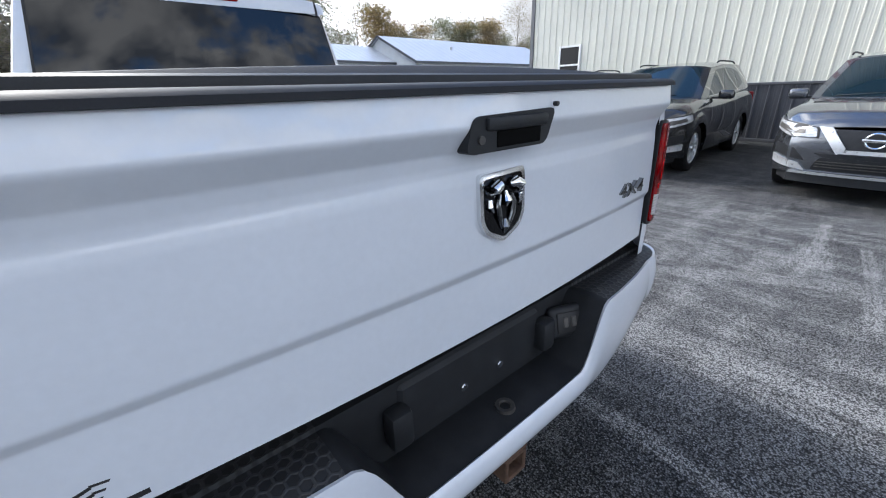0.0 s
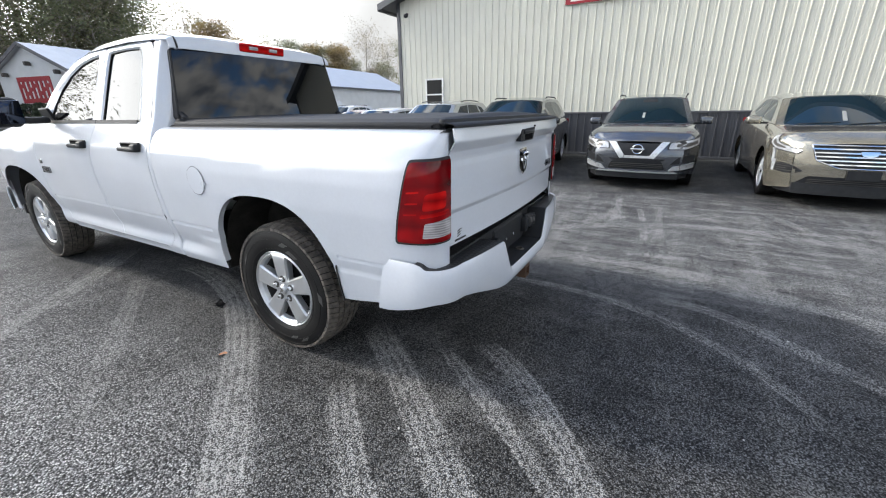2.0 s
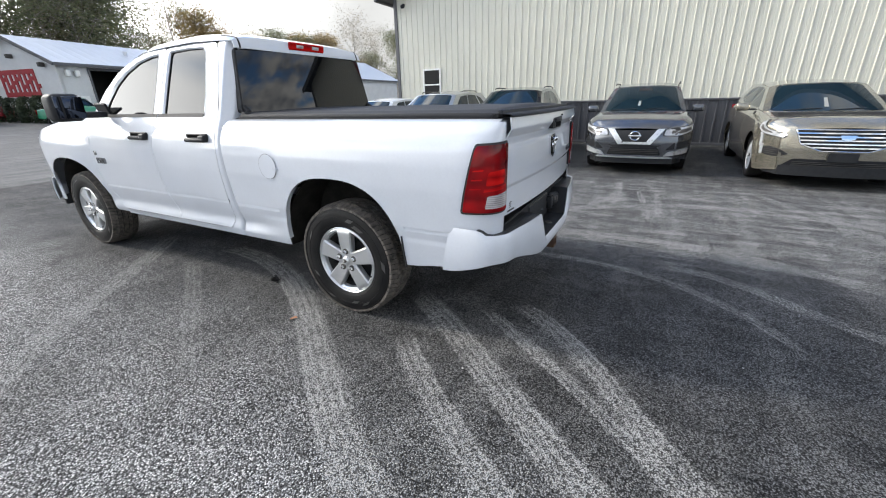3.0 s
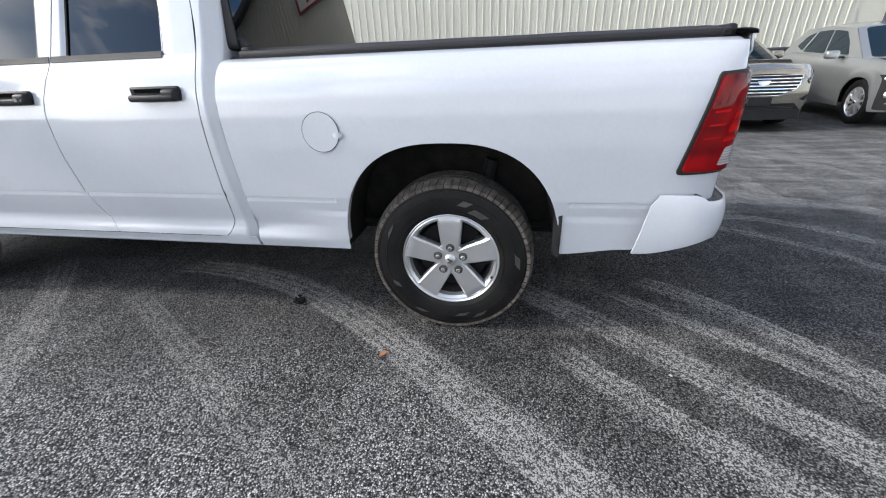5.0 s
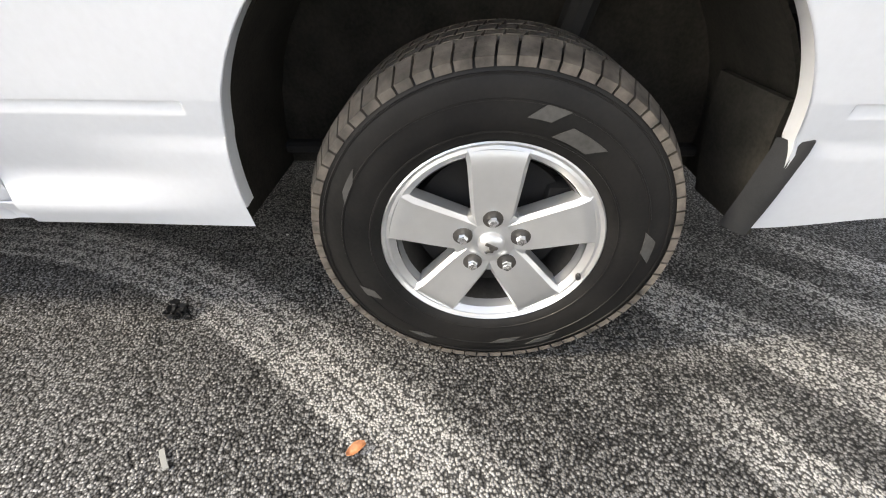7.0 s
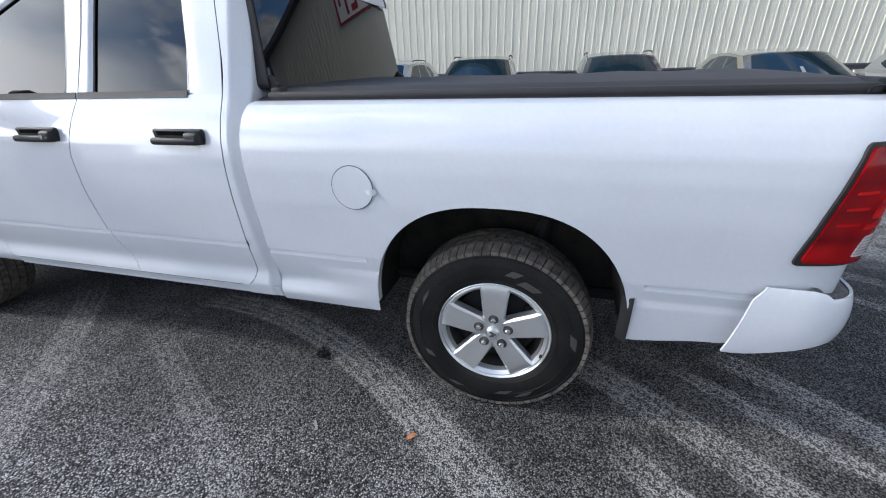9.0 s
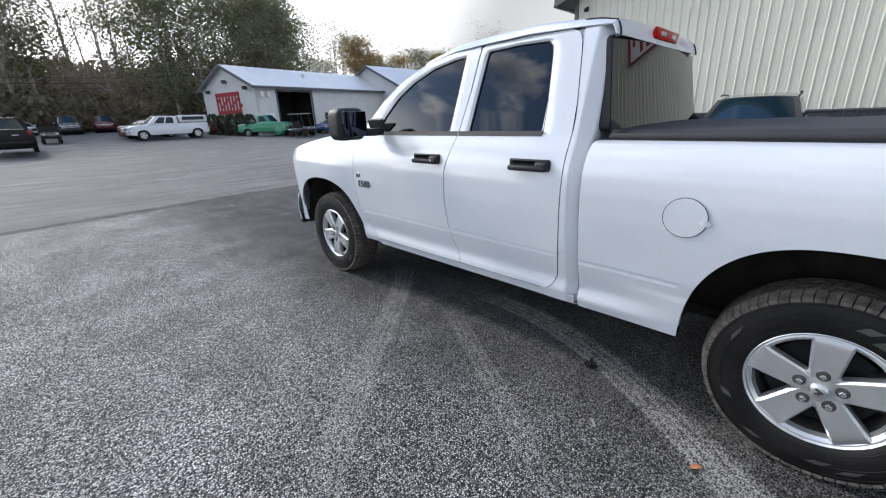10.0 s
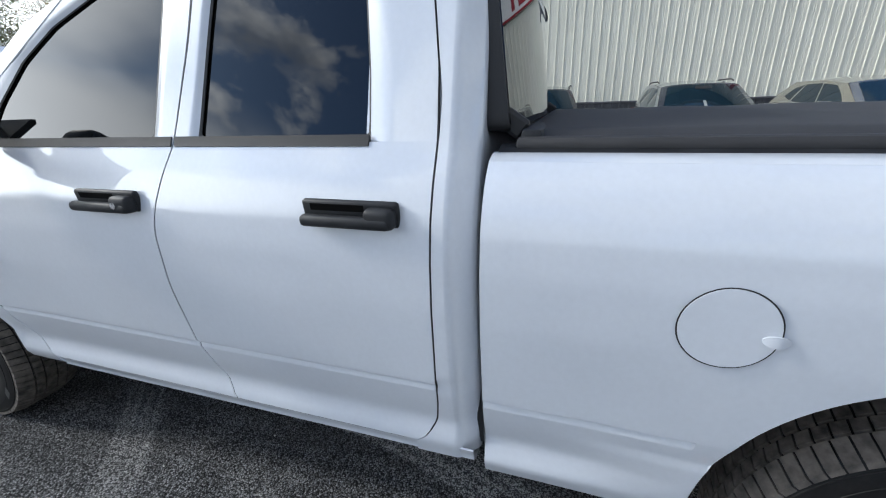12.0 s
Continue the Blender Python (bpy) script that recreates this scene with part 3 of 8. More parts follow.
def build_building():
    n = int((CORNER_Y + 0.0275 - END_Y) / PANEL_W)
    wall = thing("wall_steel", "cream ribbed steel gable wall over charcoal wainscot", "wall", kind="structure")
    for i in range(n):
        y = CORNER_Y + 0.0275 - i * PANEL_W
        solid(part("panel", siding_panel(y, 1.27, lambda q: ridge_z(q) - 0.02), SIDING, wall, smooth=False), 0.004)
        solid(part("wainscot_panel", siding_panel(y, 0.06, lambda q: 1.22), WAINSCOT, wall, smooth=False), 0.004)
    part("belt_trim", rbox(0.05, CORNER_Y - END_Y, 0.055, 0.008, 1, at(WALL_X - 0.02, (CORNER_Y + END_Y) / 2, 1.245)), TRIM_GREY, wall)
    part("base_trim", rbox(0.06, CORNER_Y - END_Y, 0.07, 0.008, 1, at(WALL_X - 0.01, (CORNER_Y + END_Y) / 2, 0.035)), TRIM_GREY, wall)
    for y in (CORNER_Y - 0.02, END_Y + 0.02):
        part("corner_trim", rbox(0.12, 0.13, EAVE_Z + 0.03, 0.006, 1, at(WALL_X + 0.02, y, (EAVE_Z + 0.03) / 2)), TRIM_GREY, wall)
    # body of the building behind the panels
    bm = bmesh.new()
    mid = (CORNER_Y + END_Y) / 2
    sec = [(CORNER_Y - 0.03, 0.0), (CORNER_Y - 0.03, EAVE_Z), (mid, ridge_z(mid) - 0.05), (END_Y + 0.03, EAVE_Z), (END_Y + 0.03, 0.0)]
    f = [bm.verts.new((WALL_X + 0.012, y, z)) for y, z in sec]
    b = [bm.verts.new((WALL_X + 30, y, z)) for y, z in sec]
    bm.faces.new(f); bm.faces.new(b[::-1])
    for i in range(5):
        k = (i + 1) % 5
        bm.faces.new((f[i], b[i], b[k], f[k]))
    tagged(part("wall_core", bm, SIDING, smooth=False), "cream steel walls of the long building", "wall", kind="structure")
    # roof with overhang
    roof = thing("roof", "charcoal steel roof with overhanging rake", "roof", kind="structure")
    for sgn, y0 in ((1, CORNER_Y + 0.55), (-1, END_Y - 0.55)):
        bm = bmesh.new()
        z0 = EAVE_Z - 0.55 * 0.29 + 0.06
        zt = ridge_z(mid) + 0.06
        vs = [bm.verts.new(p) for p in ((WALL_X - 0.45, y0, z0), (WALL_X + 30, y0, z0), (WALL_X + 30, mid, zt), (WALL_X - 0.45, mid, zt))]
        bm.faces.new(vs)
        solid(part("roof_slope", bm, TRIM_GREY, roof, smooth=False), 0.10)
        a, c = Vector((WALL_X - 0.46, y0, z0 - 0.03)), Vector((WALL_X - 0.46, mid, zt - 0.03))
        ln = (c - a).length
        m = Matrix.Translation((a + c) / 2) @ pose(0, 0, 0, math.degrees(math.atan2(c.z - a.z, c.y - a.y)), 0, 0)
        part("rake_trim", rbox(0.04, ln, 0.20, 0.006, 1, m), TRIM_GREY, roof)
    part("gutter", rbox(30.4, 0.12, 0.12, 0.02, 1, at(WALL_X + 14.8, CORNER_Y + 0.58, EAVE_Z - 0.17)), TRIM_GREY, roof)
    # window
    win = thing("window_1", "white framed sash window with dark glass", "window", at(WALL_X - 0.02, 5.89, 0), kind="structure")
    wy, z0, z1 = 0.74, 1.42, 2.47
    for nm, sy, sz, y, z in (("window_frame", 0.055, z1 - z0, wy / 2 - 0.027, (z0 + z1) / 2), ("window_frame", 0.055, z1 - z0, -wy / 2 + 0.027, (z0 + z1) / 2), ("window_frame", wy - 0.11, 0.055, 0, z1 - 0.027), ("window_sill", wy - 0.11, 0.06, 0, z0 + 0.03), ("window_frame", wy - 0.11, 0.045, 0, 1.93)):
        part(nm, rbox(0.07, sy, sz, 0.005, 1, at(-0.01, y, z)), WHITE_PLAIN, win)
    part("pane", rbox(0.012, wy - 0.1, 0.47, 0.001, 1, at(-0.012, 0, 2.19)), WINDOW_DARK, win)
    part("pane", rbox(0.012, wy - 0.1, 0.43, 0.001, 1, at(-0.020, 0, 1.69)), WINDOW_DARK, win)
    # wall lamp near the corner
    lamp = thing("wall_lamp", "small dark flood lamp on the steel wall", "lamp", at(WALL_X - 0.02, 6.94, 4.56))
    part("bracket", rbox(0.10, 0.05, 0.05, 0.01, 1, at(-0.05, 0, 0.05)), BLACK_PLASTIC, lamp)
    part("lamp_head", rbox(0.10, 0.14, 0.11, 0.03, 2, at(-0.13, 0.0, -0.02, 0, 25, 0)), BLACK_PLASTIC, lamp)
    # sign
    sign = thing("sign", "white wall sign with a red border and blocky red lettering", "sign", at(WALL_X - 0.02, -1.55, 4.83))
    part("board", rbox(0.05, 5.9, 1.24, 0.006, 1, at(-0.03, 0, 0)), WHITE_PLAIN, sign)
    for y in (2.88, -2.88):
        part("border", rbox(0.012, 0.14, 1.24, 0.002, 1, at(-0.062, y, 0)), RED_PAINT, sign)
    for z in (0.585, -0.585):
        part("border", rbox(0.012, 5.62, 0.07, 0.002, 1, at(-0.062, 0, z)), RED_PAINT, sign)
    for i in range(7):
        y = 2.45 - i * 0.76
        part("bar", rbox(0.012, 0.19, 0.92, 0.004, 1, at(-0.062, y, 0)), RED_PAINT, sign)
        part("bar", rbox(0.012, 0.34, 0.19, 0.004, 1, at(-0.062, y - 0.265, 0.365 - (i % 3) * 0.365)), RED_PAINT, sign)
        if i % 2 == 0:
            part("bar", rbox(0.012, 0.16, 0.5, 0.004, 1, at(-0.062, y - 0.47, 0.12)), RED_PAINT, sign)


build_building()


# ---- wheels ----
GLOSS_RUBBER = varied("glossy_rubber", (0.060, 0.059, 0.057), 0.35, 0, 0, 30, 0.3)


def wheel(parent, R=0.402, rim=0.235, width=0.265, spokes=5, style="wide", detail=True, name="wheel"):
    """A wheel at the origin; its outer face looks to -x at x = 0, its axle is the x axis."""
    w = new(name)
    w.parent = parent
    sw = R - rim
    tyre = [(rim - 0.012, 0.035), (rim + 0.004, 0.018), (rim + 0.14 * sw, 0.006), (rim + 0.35 * sw, 0.0), (rim + 0.58 * sw, 0.003), (rim + 0.78 * sw, 0.008), (rim + 0.88 * sw, 0.018), (R - 0.012, 0.040), (R - 0.008, width / 2)]
    tyre += [(r, width - x) for r, x in tyre[-2::-1]]
    ribs = [lathe([(rim + k * sw - 0.003, float(x) + 0.002), (rim + k * sw - 0.0015, float(x) - 0.0015), (rim + k * sw + 0.0015, float(x) - 0.0015), (rim + k * sw + 0.003, float(x) + 0.002)], 72) for k, x in ((0.16, 0.0055), (0.50, 0.002), (0.74, 0.0065))] if detail else []
    ty = part("tyre", lathe(tyre, 72 if detail else 36), TYRE, w, sharp=60)
    for rib in ribs:
        part("sidewall_rib", rib, TYRE, w, sharp=60)
    if detail:
        bm = bmesh.new()
        n = 70
        rows = [(0.006, 0.062, 0.0), (0.070, 0.104, 0.5), (0.112, width - 0.112, 0.2), (width - 0.104, width - 0.070, 0.7), (width - 0.062, width - 0.006, 0.4)]
        for x0, x1, ph in rows:
            for i in range(n):
                a0, a1 = 2 * math.pi * (i + ph) / n, 2 * math.pi * (i + ph + 0.86) / n
                vs = []
                for a in (a0, a1):
                    for x in (x0, x1):
                        edge = min(x, width - x) < 0.02
                        for r in (R - (0.034 if edge else 0.020), R - (0.018 if edge else 0.0) - 0.0005):
                            sk = 0.02 if x == x1 else 0.0
                            vs.append(bm.verts.new((x, r * math.cos(a + sk), r * math.sin(a + sk))))
                for q in ((1, 3, 7, 5), (0, 1, 5, 4), (2, 6, 7, 3), (0, 2, 3, 1), (4, 5, 7, 6)):
                    bm.faces.new([vs[k] for k in q])
        part("tread", bm, TREAD, w, "dusty worn tread blocks", smooth=False)
    # rim
    lip = [(rim - 0.014, 0.060), (rim - 0.006, 0.022), (rim + 0.002, 0.014), (rim + 0.005, 0.016), (rim + 0.004, 0.026), (rim - 0.008, 0.030)]
    part("rim", join(lathe(lip, 60 if detail else 32), lathe([(rim - 0.026, 0.030), (rim - 0.012, 0.019), (rim - 0.004, 0.022)], 60 if detail else 32), lathe([(rim - 0.028, 0.030), (rim - 0.034, 0.05)], 60 if detail else 32)), ALLOY, w, sharp=45)
    part("barrel", lathe([(rim - 0.034, 0.05), (rim - 0.040, 0.08), (rim - 0.045, 0.16)], 40), STEEL_DARK, w, "dull inner barrel")
    k = rim / 0.235
    for i in range(spokes):
        a = 2 * math.pi * i / spokes
        bm = bmesh.new()
        if style == "wide":
            st = [(0.035, 0.034, 0.028), (0.075, 0.045, 0.021), (0.13, 0.051, 0.018), (0.19, 0.057, 0.016), (0.214, 0.063, 0.017), (0.226, 0.074, 0.023)]
        else:
            st = [(0.030, 0.014, 0.030), (0.09, 0.013, 0.018), (0.16, 0.016, 0.015), (0.222, 0.024, 0.022)]
        rows = []
        for r, hw, x in st:
            r, hw = r * k, hw * k
            rows.append([bm.verts.new(c) for c in ((x + 0.045, -hw * 1.04, r), (x + 0.010, -hw * 1.02, r), (x, -hw * 0.86, r), (x + 0.0015, 0, r), (x, hw * 0.86, r), (x + 0.010, hw * 1.02, r), (x + 0.045, hw * 1.04, r))])
        for p, q in zip(rows, rows[1:]):
            for j in range(6):
                bm.faces.new((p[j], p[j + 1], q[j + 1], q[j]))
        bmesh.ops.rotate(bm, verts=bm.verts, cent=(0, 0, 0), matrix=Matrix.Rotation(a, 3, "X"))
        part("spoke", bm, ALLOY, w, sharp=28)
        if style == "wide":
            # web that joins neighbouring spokes at the hub
            bm = rbox(0.035, 0.050 * k, 0.045 * k, 0.008, 2, Matrix.Rotation(a + math.pi / spokes, 4, "X") @ at(0.045, 0, 0.062 * k))
            part("web", bm, ALLOY, w)
    hub = part("hub", lathe([(0.0, 0.024), (0.040 * k, 0.024), (0.060 * k, 0.028), (0.066 * k, 0.036), (0.068 * k, 0.08)], 40), ALLOY, w, sharp=40)
    cap = part("centre_cap", lathe([(0.0, 0.006), (0.014, 0.006), (0.024, 0.009), (0.0295, 0.015), (0.031, 0.026)], 36), CHROME if not detail else ALLOY, w, "silver centre cap with a raised emblem")
    if detail:
        em = join(rbox(0.004, 0.030, 0.008, 0.0015, 1, at(0.005, 0, 0.006, 28)), rbox(0.004, 0.030, 0.008, 0.0015, 1, at(0.005, 0, -0.004, -28)), rbox(0.004, 0.010, 0.020, 0.0015, 1, at(0.0055, 0, -0.002)))
        part("emblem", em, STEEL_DARK, cap)
        for i in range(5):
            a = 2 * math.pi * i / 5
            m = Matrix.Rotation(a, 4, "X") @ at(0.012, 0, 0.0655)
            nut = join(lathe([(0.0, -0.010), (0.009, -0.009), (0.0115, -0.004), (0.0115, 0.02)], 6, m), lathe([(0.0115, 0.012), (0.016, 0.015), (0.016, 0.022)], 16, m))
            part("lug_nut", nut, CHROME, w)
            # flat dark disc, painted shade of the hollow round the nut
            part("nut_recess", lathe([(0.0, 0.0095), (0.0215, 0.0095), (0.0215, 0.016)], 20, m), STEEL_DARK, w)
        part("valve", tube([(0.018, -0.204, -0.083), (0.004, -0.200, -0.080)], 0.006, 8), SEAL, w)
        # disc, plate and calliper near black, for the shade behind the spokes
        disc = part("brake_disc", lathe([(0.06, 0.10), (0.175, 0.10), (0.175, 0.125), (0.06, 0.125)], 40), DARK, w)
        part("back_plate", lathe([(0.0, 0.135), (0.20, 0.14), (0.215, 0.17)], 32), DARK, w)
        part("calliper", rbox(0.06, 0.09, 0.16, 0.015, 2, at(0.11, -0.16, 0.03)), DARK, w)
        # faint moulded bars on the side wall, in place of lettering
        prof_r, prof_x = [p[0] for p in tyre[:9]], [p[1] for p in tyre[:9]]
        for a0, a1, r0, r1 in ((98, 106, 0.292, 0.318), (109, 124, 0.268, 0.296), (328, 334, 0.298, 0.322), (170, 180, 0.312, 0.336), (252, 262, 0.302, 0.318), (236, 246, 0.325, 0.340), (292, 300, 0.325, 0.340), (20, 30, 0.318, 0.330)):
            def barf(u, v, a0=a0, a1=a1, r0=r0, r1=r1):
                a = radians(a0 + (a1 - a0) * u + 5 * v)
                r = r0 + (r1 - r0) * v
                return (float(np.interp(r, prof_r, prof_x)) - 0.0012, r * math.cos(a), r * math.sin(a))
            solid(part("moulded_bar", sheet(6, 2, barf), GLOSS_RUBBER, w), 0.0015)
    else:
        # near-black disc puts in the shade behind the spokes
        part("back_plate", lathe([(0.0, 0.11), (rim - 0.03, 0.11)], 24), DARK, w)
    return w


def put_wheel(w, x, y, z, flip=False, spin=0):
    w.matrix_local = pose(x, y, z, 0, 0, 180 if flip else 0) @ pose(0, 0, 0, spin, 0, 0)
    return w


def clone(ob, parent):
    """A copy of a part with its own parts, under another thing."""
    c = copy_thing(ob, ob.matrix_basis.copy())
    c.parent = parent
    return c


def red_bright():
    m = Mat("bright_red_reflector", (0.75, 0.02, 0.02), 0.05, 0.0, 0.0, 0.18)
    sep = m.n("SeparateXYZ")
    m.l(m.coords(), sep.inputs[0])
    rows = m.math("ABSOLUTE", m.math("SINE", m.math("MULTIPLY", sep.outputs[2], math.pi / 0.055)))
    f = m.math("ADD", m.math("MULTIPLY", rows, 0.5), m.math("MULTIPLY", m.noise(16.0, 2, m.coords()), 0.6))
    m.base(m.ramp(f, [(0.25, (0.22, 0.002, 0.003)), (0.6, (0.42, 0.004, 0.005)), (0.9, (0.62, 0.010, 0.008))]))
    return m.m


RED_BRIGHT = red_bright()


# ---- white pickup ----
BED_X = table([(0.40, 0.885), (0.44, 0.900), (0.485, 0.918), (0.52, 0.908), (0.56, 0.900), (0.64, 0.925), (0.72, 0.944), (0.95, 0.972), (1.08, 0.976), (1.165, 0.969), (1.215, 0.953), (1.262, 0.926), (1.29, 0.900), (1.31, 0.868)], 0.014)
CAB_X = table([(0.40, 0.855), (0.44, 0.872), (0.485, 0.892), (0.52, 0.880), (0.56, 0.874), (0.64, 0.896), (0.72, 0.914), (0.95, 0.936), (1.08, 0.938), (1.18, 0.926), (1.26, 0.900), (1.34, 0.862), (1.40, 0.842), (1.60, 0.780), (1.78, 0.722), (1.84, 0.700), (1.88, 0.672)], 0.03)


def ledge(z, on):
    """A pressed crease: a sharp step at its top, then a slope back to the skin."""
    return -0.0075 * on * smooth01((0.7165 - z) / 0.002) * min(1.0, max(0.0, (z - 0.692) / 0.0225))


CREASE_Z = [0.688, 0.692, 0.697, 0.704, 0.711, 0.7143, 0.7148, 0.7158, 0.7165, 0.7172, 0.722]


def with_crease(z0, z1, n):
    """n + 1 heights from z0 to z1, dense at the crease."""
    return sorted([z0 + (z1 - z0) * j / (n - len(CREASE_Z)) for j in range(n + 1 - len(CREASE_Z))] + CREASE_Z)


def arch_z(d, base, top=0.972, half=0.505):
    if abs(d) >= half:
        return base
    return 0.44 + (top - 0.44) * (1 - abs(d / half) ** 2.6) ** (1 / 2.2)


def flare(y, z, yc):
    r = math.hypot((y - yc) * 1.0, (z - 0.42))
    return 0.006 * smooth01((0.86 - r) / 0.34) * smooth01((z - 0.40) / 0.15)


def bed_x(y, z):
    on = max(smooth01((y - 0.522) / 0.008), smooth01((-0.522 - y) / 0.008)) * smooth01((y + 0.835) / 0.02)
    # the sill swells out ahead of the wheel only
    flat = 0.896 + (z - 0.40) * 0.14
    z_ = BED_X(z) if z > 0.64 else flat + (BED_X(z) - flat) * smooth01((y - 0.46) / 0.42)
    return z_ + ledge(z, on) + flare(y, z, 0.0)


def cab_x(y, z):
    on = smooth01((3.02 - y) / 0.02)
    x = CAB_X(z) + ledge(z, on) + flare(y, z, 3.57)
    if y > 3.0:
        # the fender grows fuller above the wheel, then the nose turns in
        x += 0.040 * smooth01((y - 3.0) / 0.45) * smooth01((1.28 - z) / 0.2)
        x -= 0.34 * max(0.0, (y - 3.95) / 0.55) ** 2.4
    return x


SEAM_R = table([(0.44, 1.25), (0.47, 1.215), (0.50, 1.172), (0.56, 1.142), (0.65, 1.130), (1.04, 1.120), (1.44, 1.112), (1.84, 1.165)], 0.02)
SEAM_B = table([(0.44, 1.870), (0.51, 1.895), (0.60, 1.930), (0.70, 1.958), (0.90, 1.976), (1.12, 1.968), (1.34, 1.900), (1.42, 1.878)], 0.05)
SEAM_A = table([(0.44, 2.80), (0.49, 2.855), (0.62, 2.955), (0.75, 3.03), (0.90, 3.065), (1.18, 3.045), (1.34, 3.010), (1.42, 3.0)], 0.05)


def gate_y(x, z):
    prof = GATE_Y(z)
    return prof + 0.040 * (x / 0.82) ** 2


GATE_Y = table([(0.80, -1.136), (0.90, -1.134), (0.958, -1.132), (0.980, -1.143), (1.05, -1.142), (1.16, -1.137), (1.186, -1.1335), (1.200, -1.134), (1.226, -1.1395), (1.265, -1.1655), (1.269, -1.1668), (1.325, -1.158), (1.345, -1.142)], 0.004)


def _corner_angles():
    """Angles of the rear corner's plan at even steps of its length."""
    th = np.linspace(0, math.pi / 2, 400)
    px, py = 0.145 * np.cos(th) ** 0.62, 0.30 * np.sin(th) ** 0.62
    d = np.concatenate(([0], np.cumsum(np.hypot(np.diff(px), np.diff(py)))))
    return d / d[-1], th


CORNER_D, CORNER_T = _corner_angles()


def corner_xy(s, z):
    """Plan of the rear corner: s = 0 on the body side, 1 at the tailgate, even along its length."""
    th = float(np.interp(s, CORNER_D, CORNER_T))
    side = bed_x(-0.80, z)
    c, n = math.cos(th) ** 0.62, math.sin(th) ** 0.62
    return 0.826 + (side - 0.826) * c, -0.80 - 0.302 * n


def corner_n(s):
    """Outward direction of the corner's plan at s."""
    a, b = corner_xy(max(0, s - 0.02), 1.0), corner_xy(min(1, s + 0.02), 1.0)
    t = Vector((b[0] - a[0], b[1] - a[1])).normalized()
    return Vector((-t.y, t.x)) if -t.y > 0 else Vector((t.y, -t.x))


def lamp_front(v):
    """Where the lamp begins along the corner, low and high; its front edge leans back."""
    return 0.28 + 0.20 * v ** 1.1


def text_mesh(body, size, depth):
    cu = bpy.data.curves.new("lettering", "FONT")
    cu.body, cu.size, cu.extrude, cu.align_x, cu.align_y = body, size, depth, "CENTER", "CENTER"
    cu.resolution_u = 3
    ob = bpy.data.objects.new("lettering", cu)
    scene.collection.objects.link(ob)
    me = bpy.data.meshes.new_from_object(ob.evaluated_get(bpy.context.evaluated_depsgraph_get()))
    bm = bmesh.new()
    bm.from_mesh(me)
    bpy.data.objects.remove(ob)
    bpy.data.curves.remove(cu)
    bpy.data.meshes.remove(me)
    return bm


def moved(bm, m):
    bmesh.ops.transform(bm, matrix=m, verts=bm.verts)
    return bm


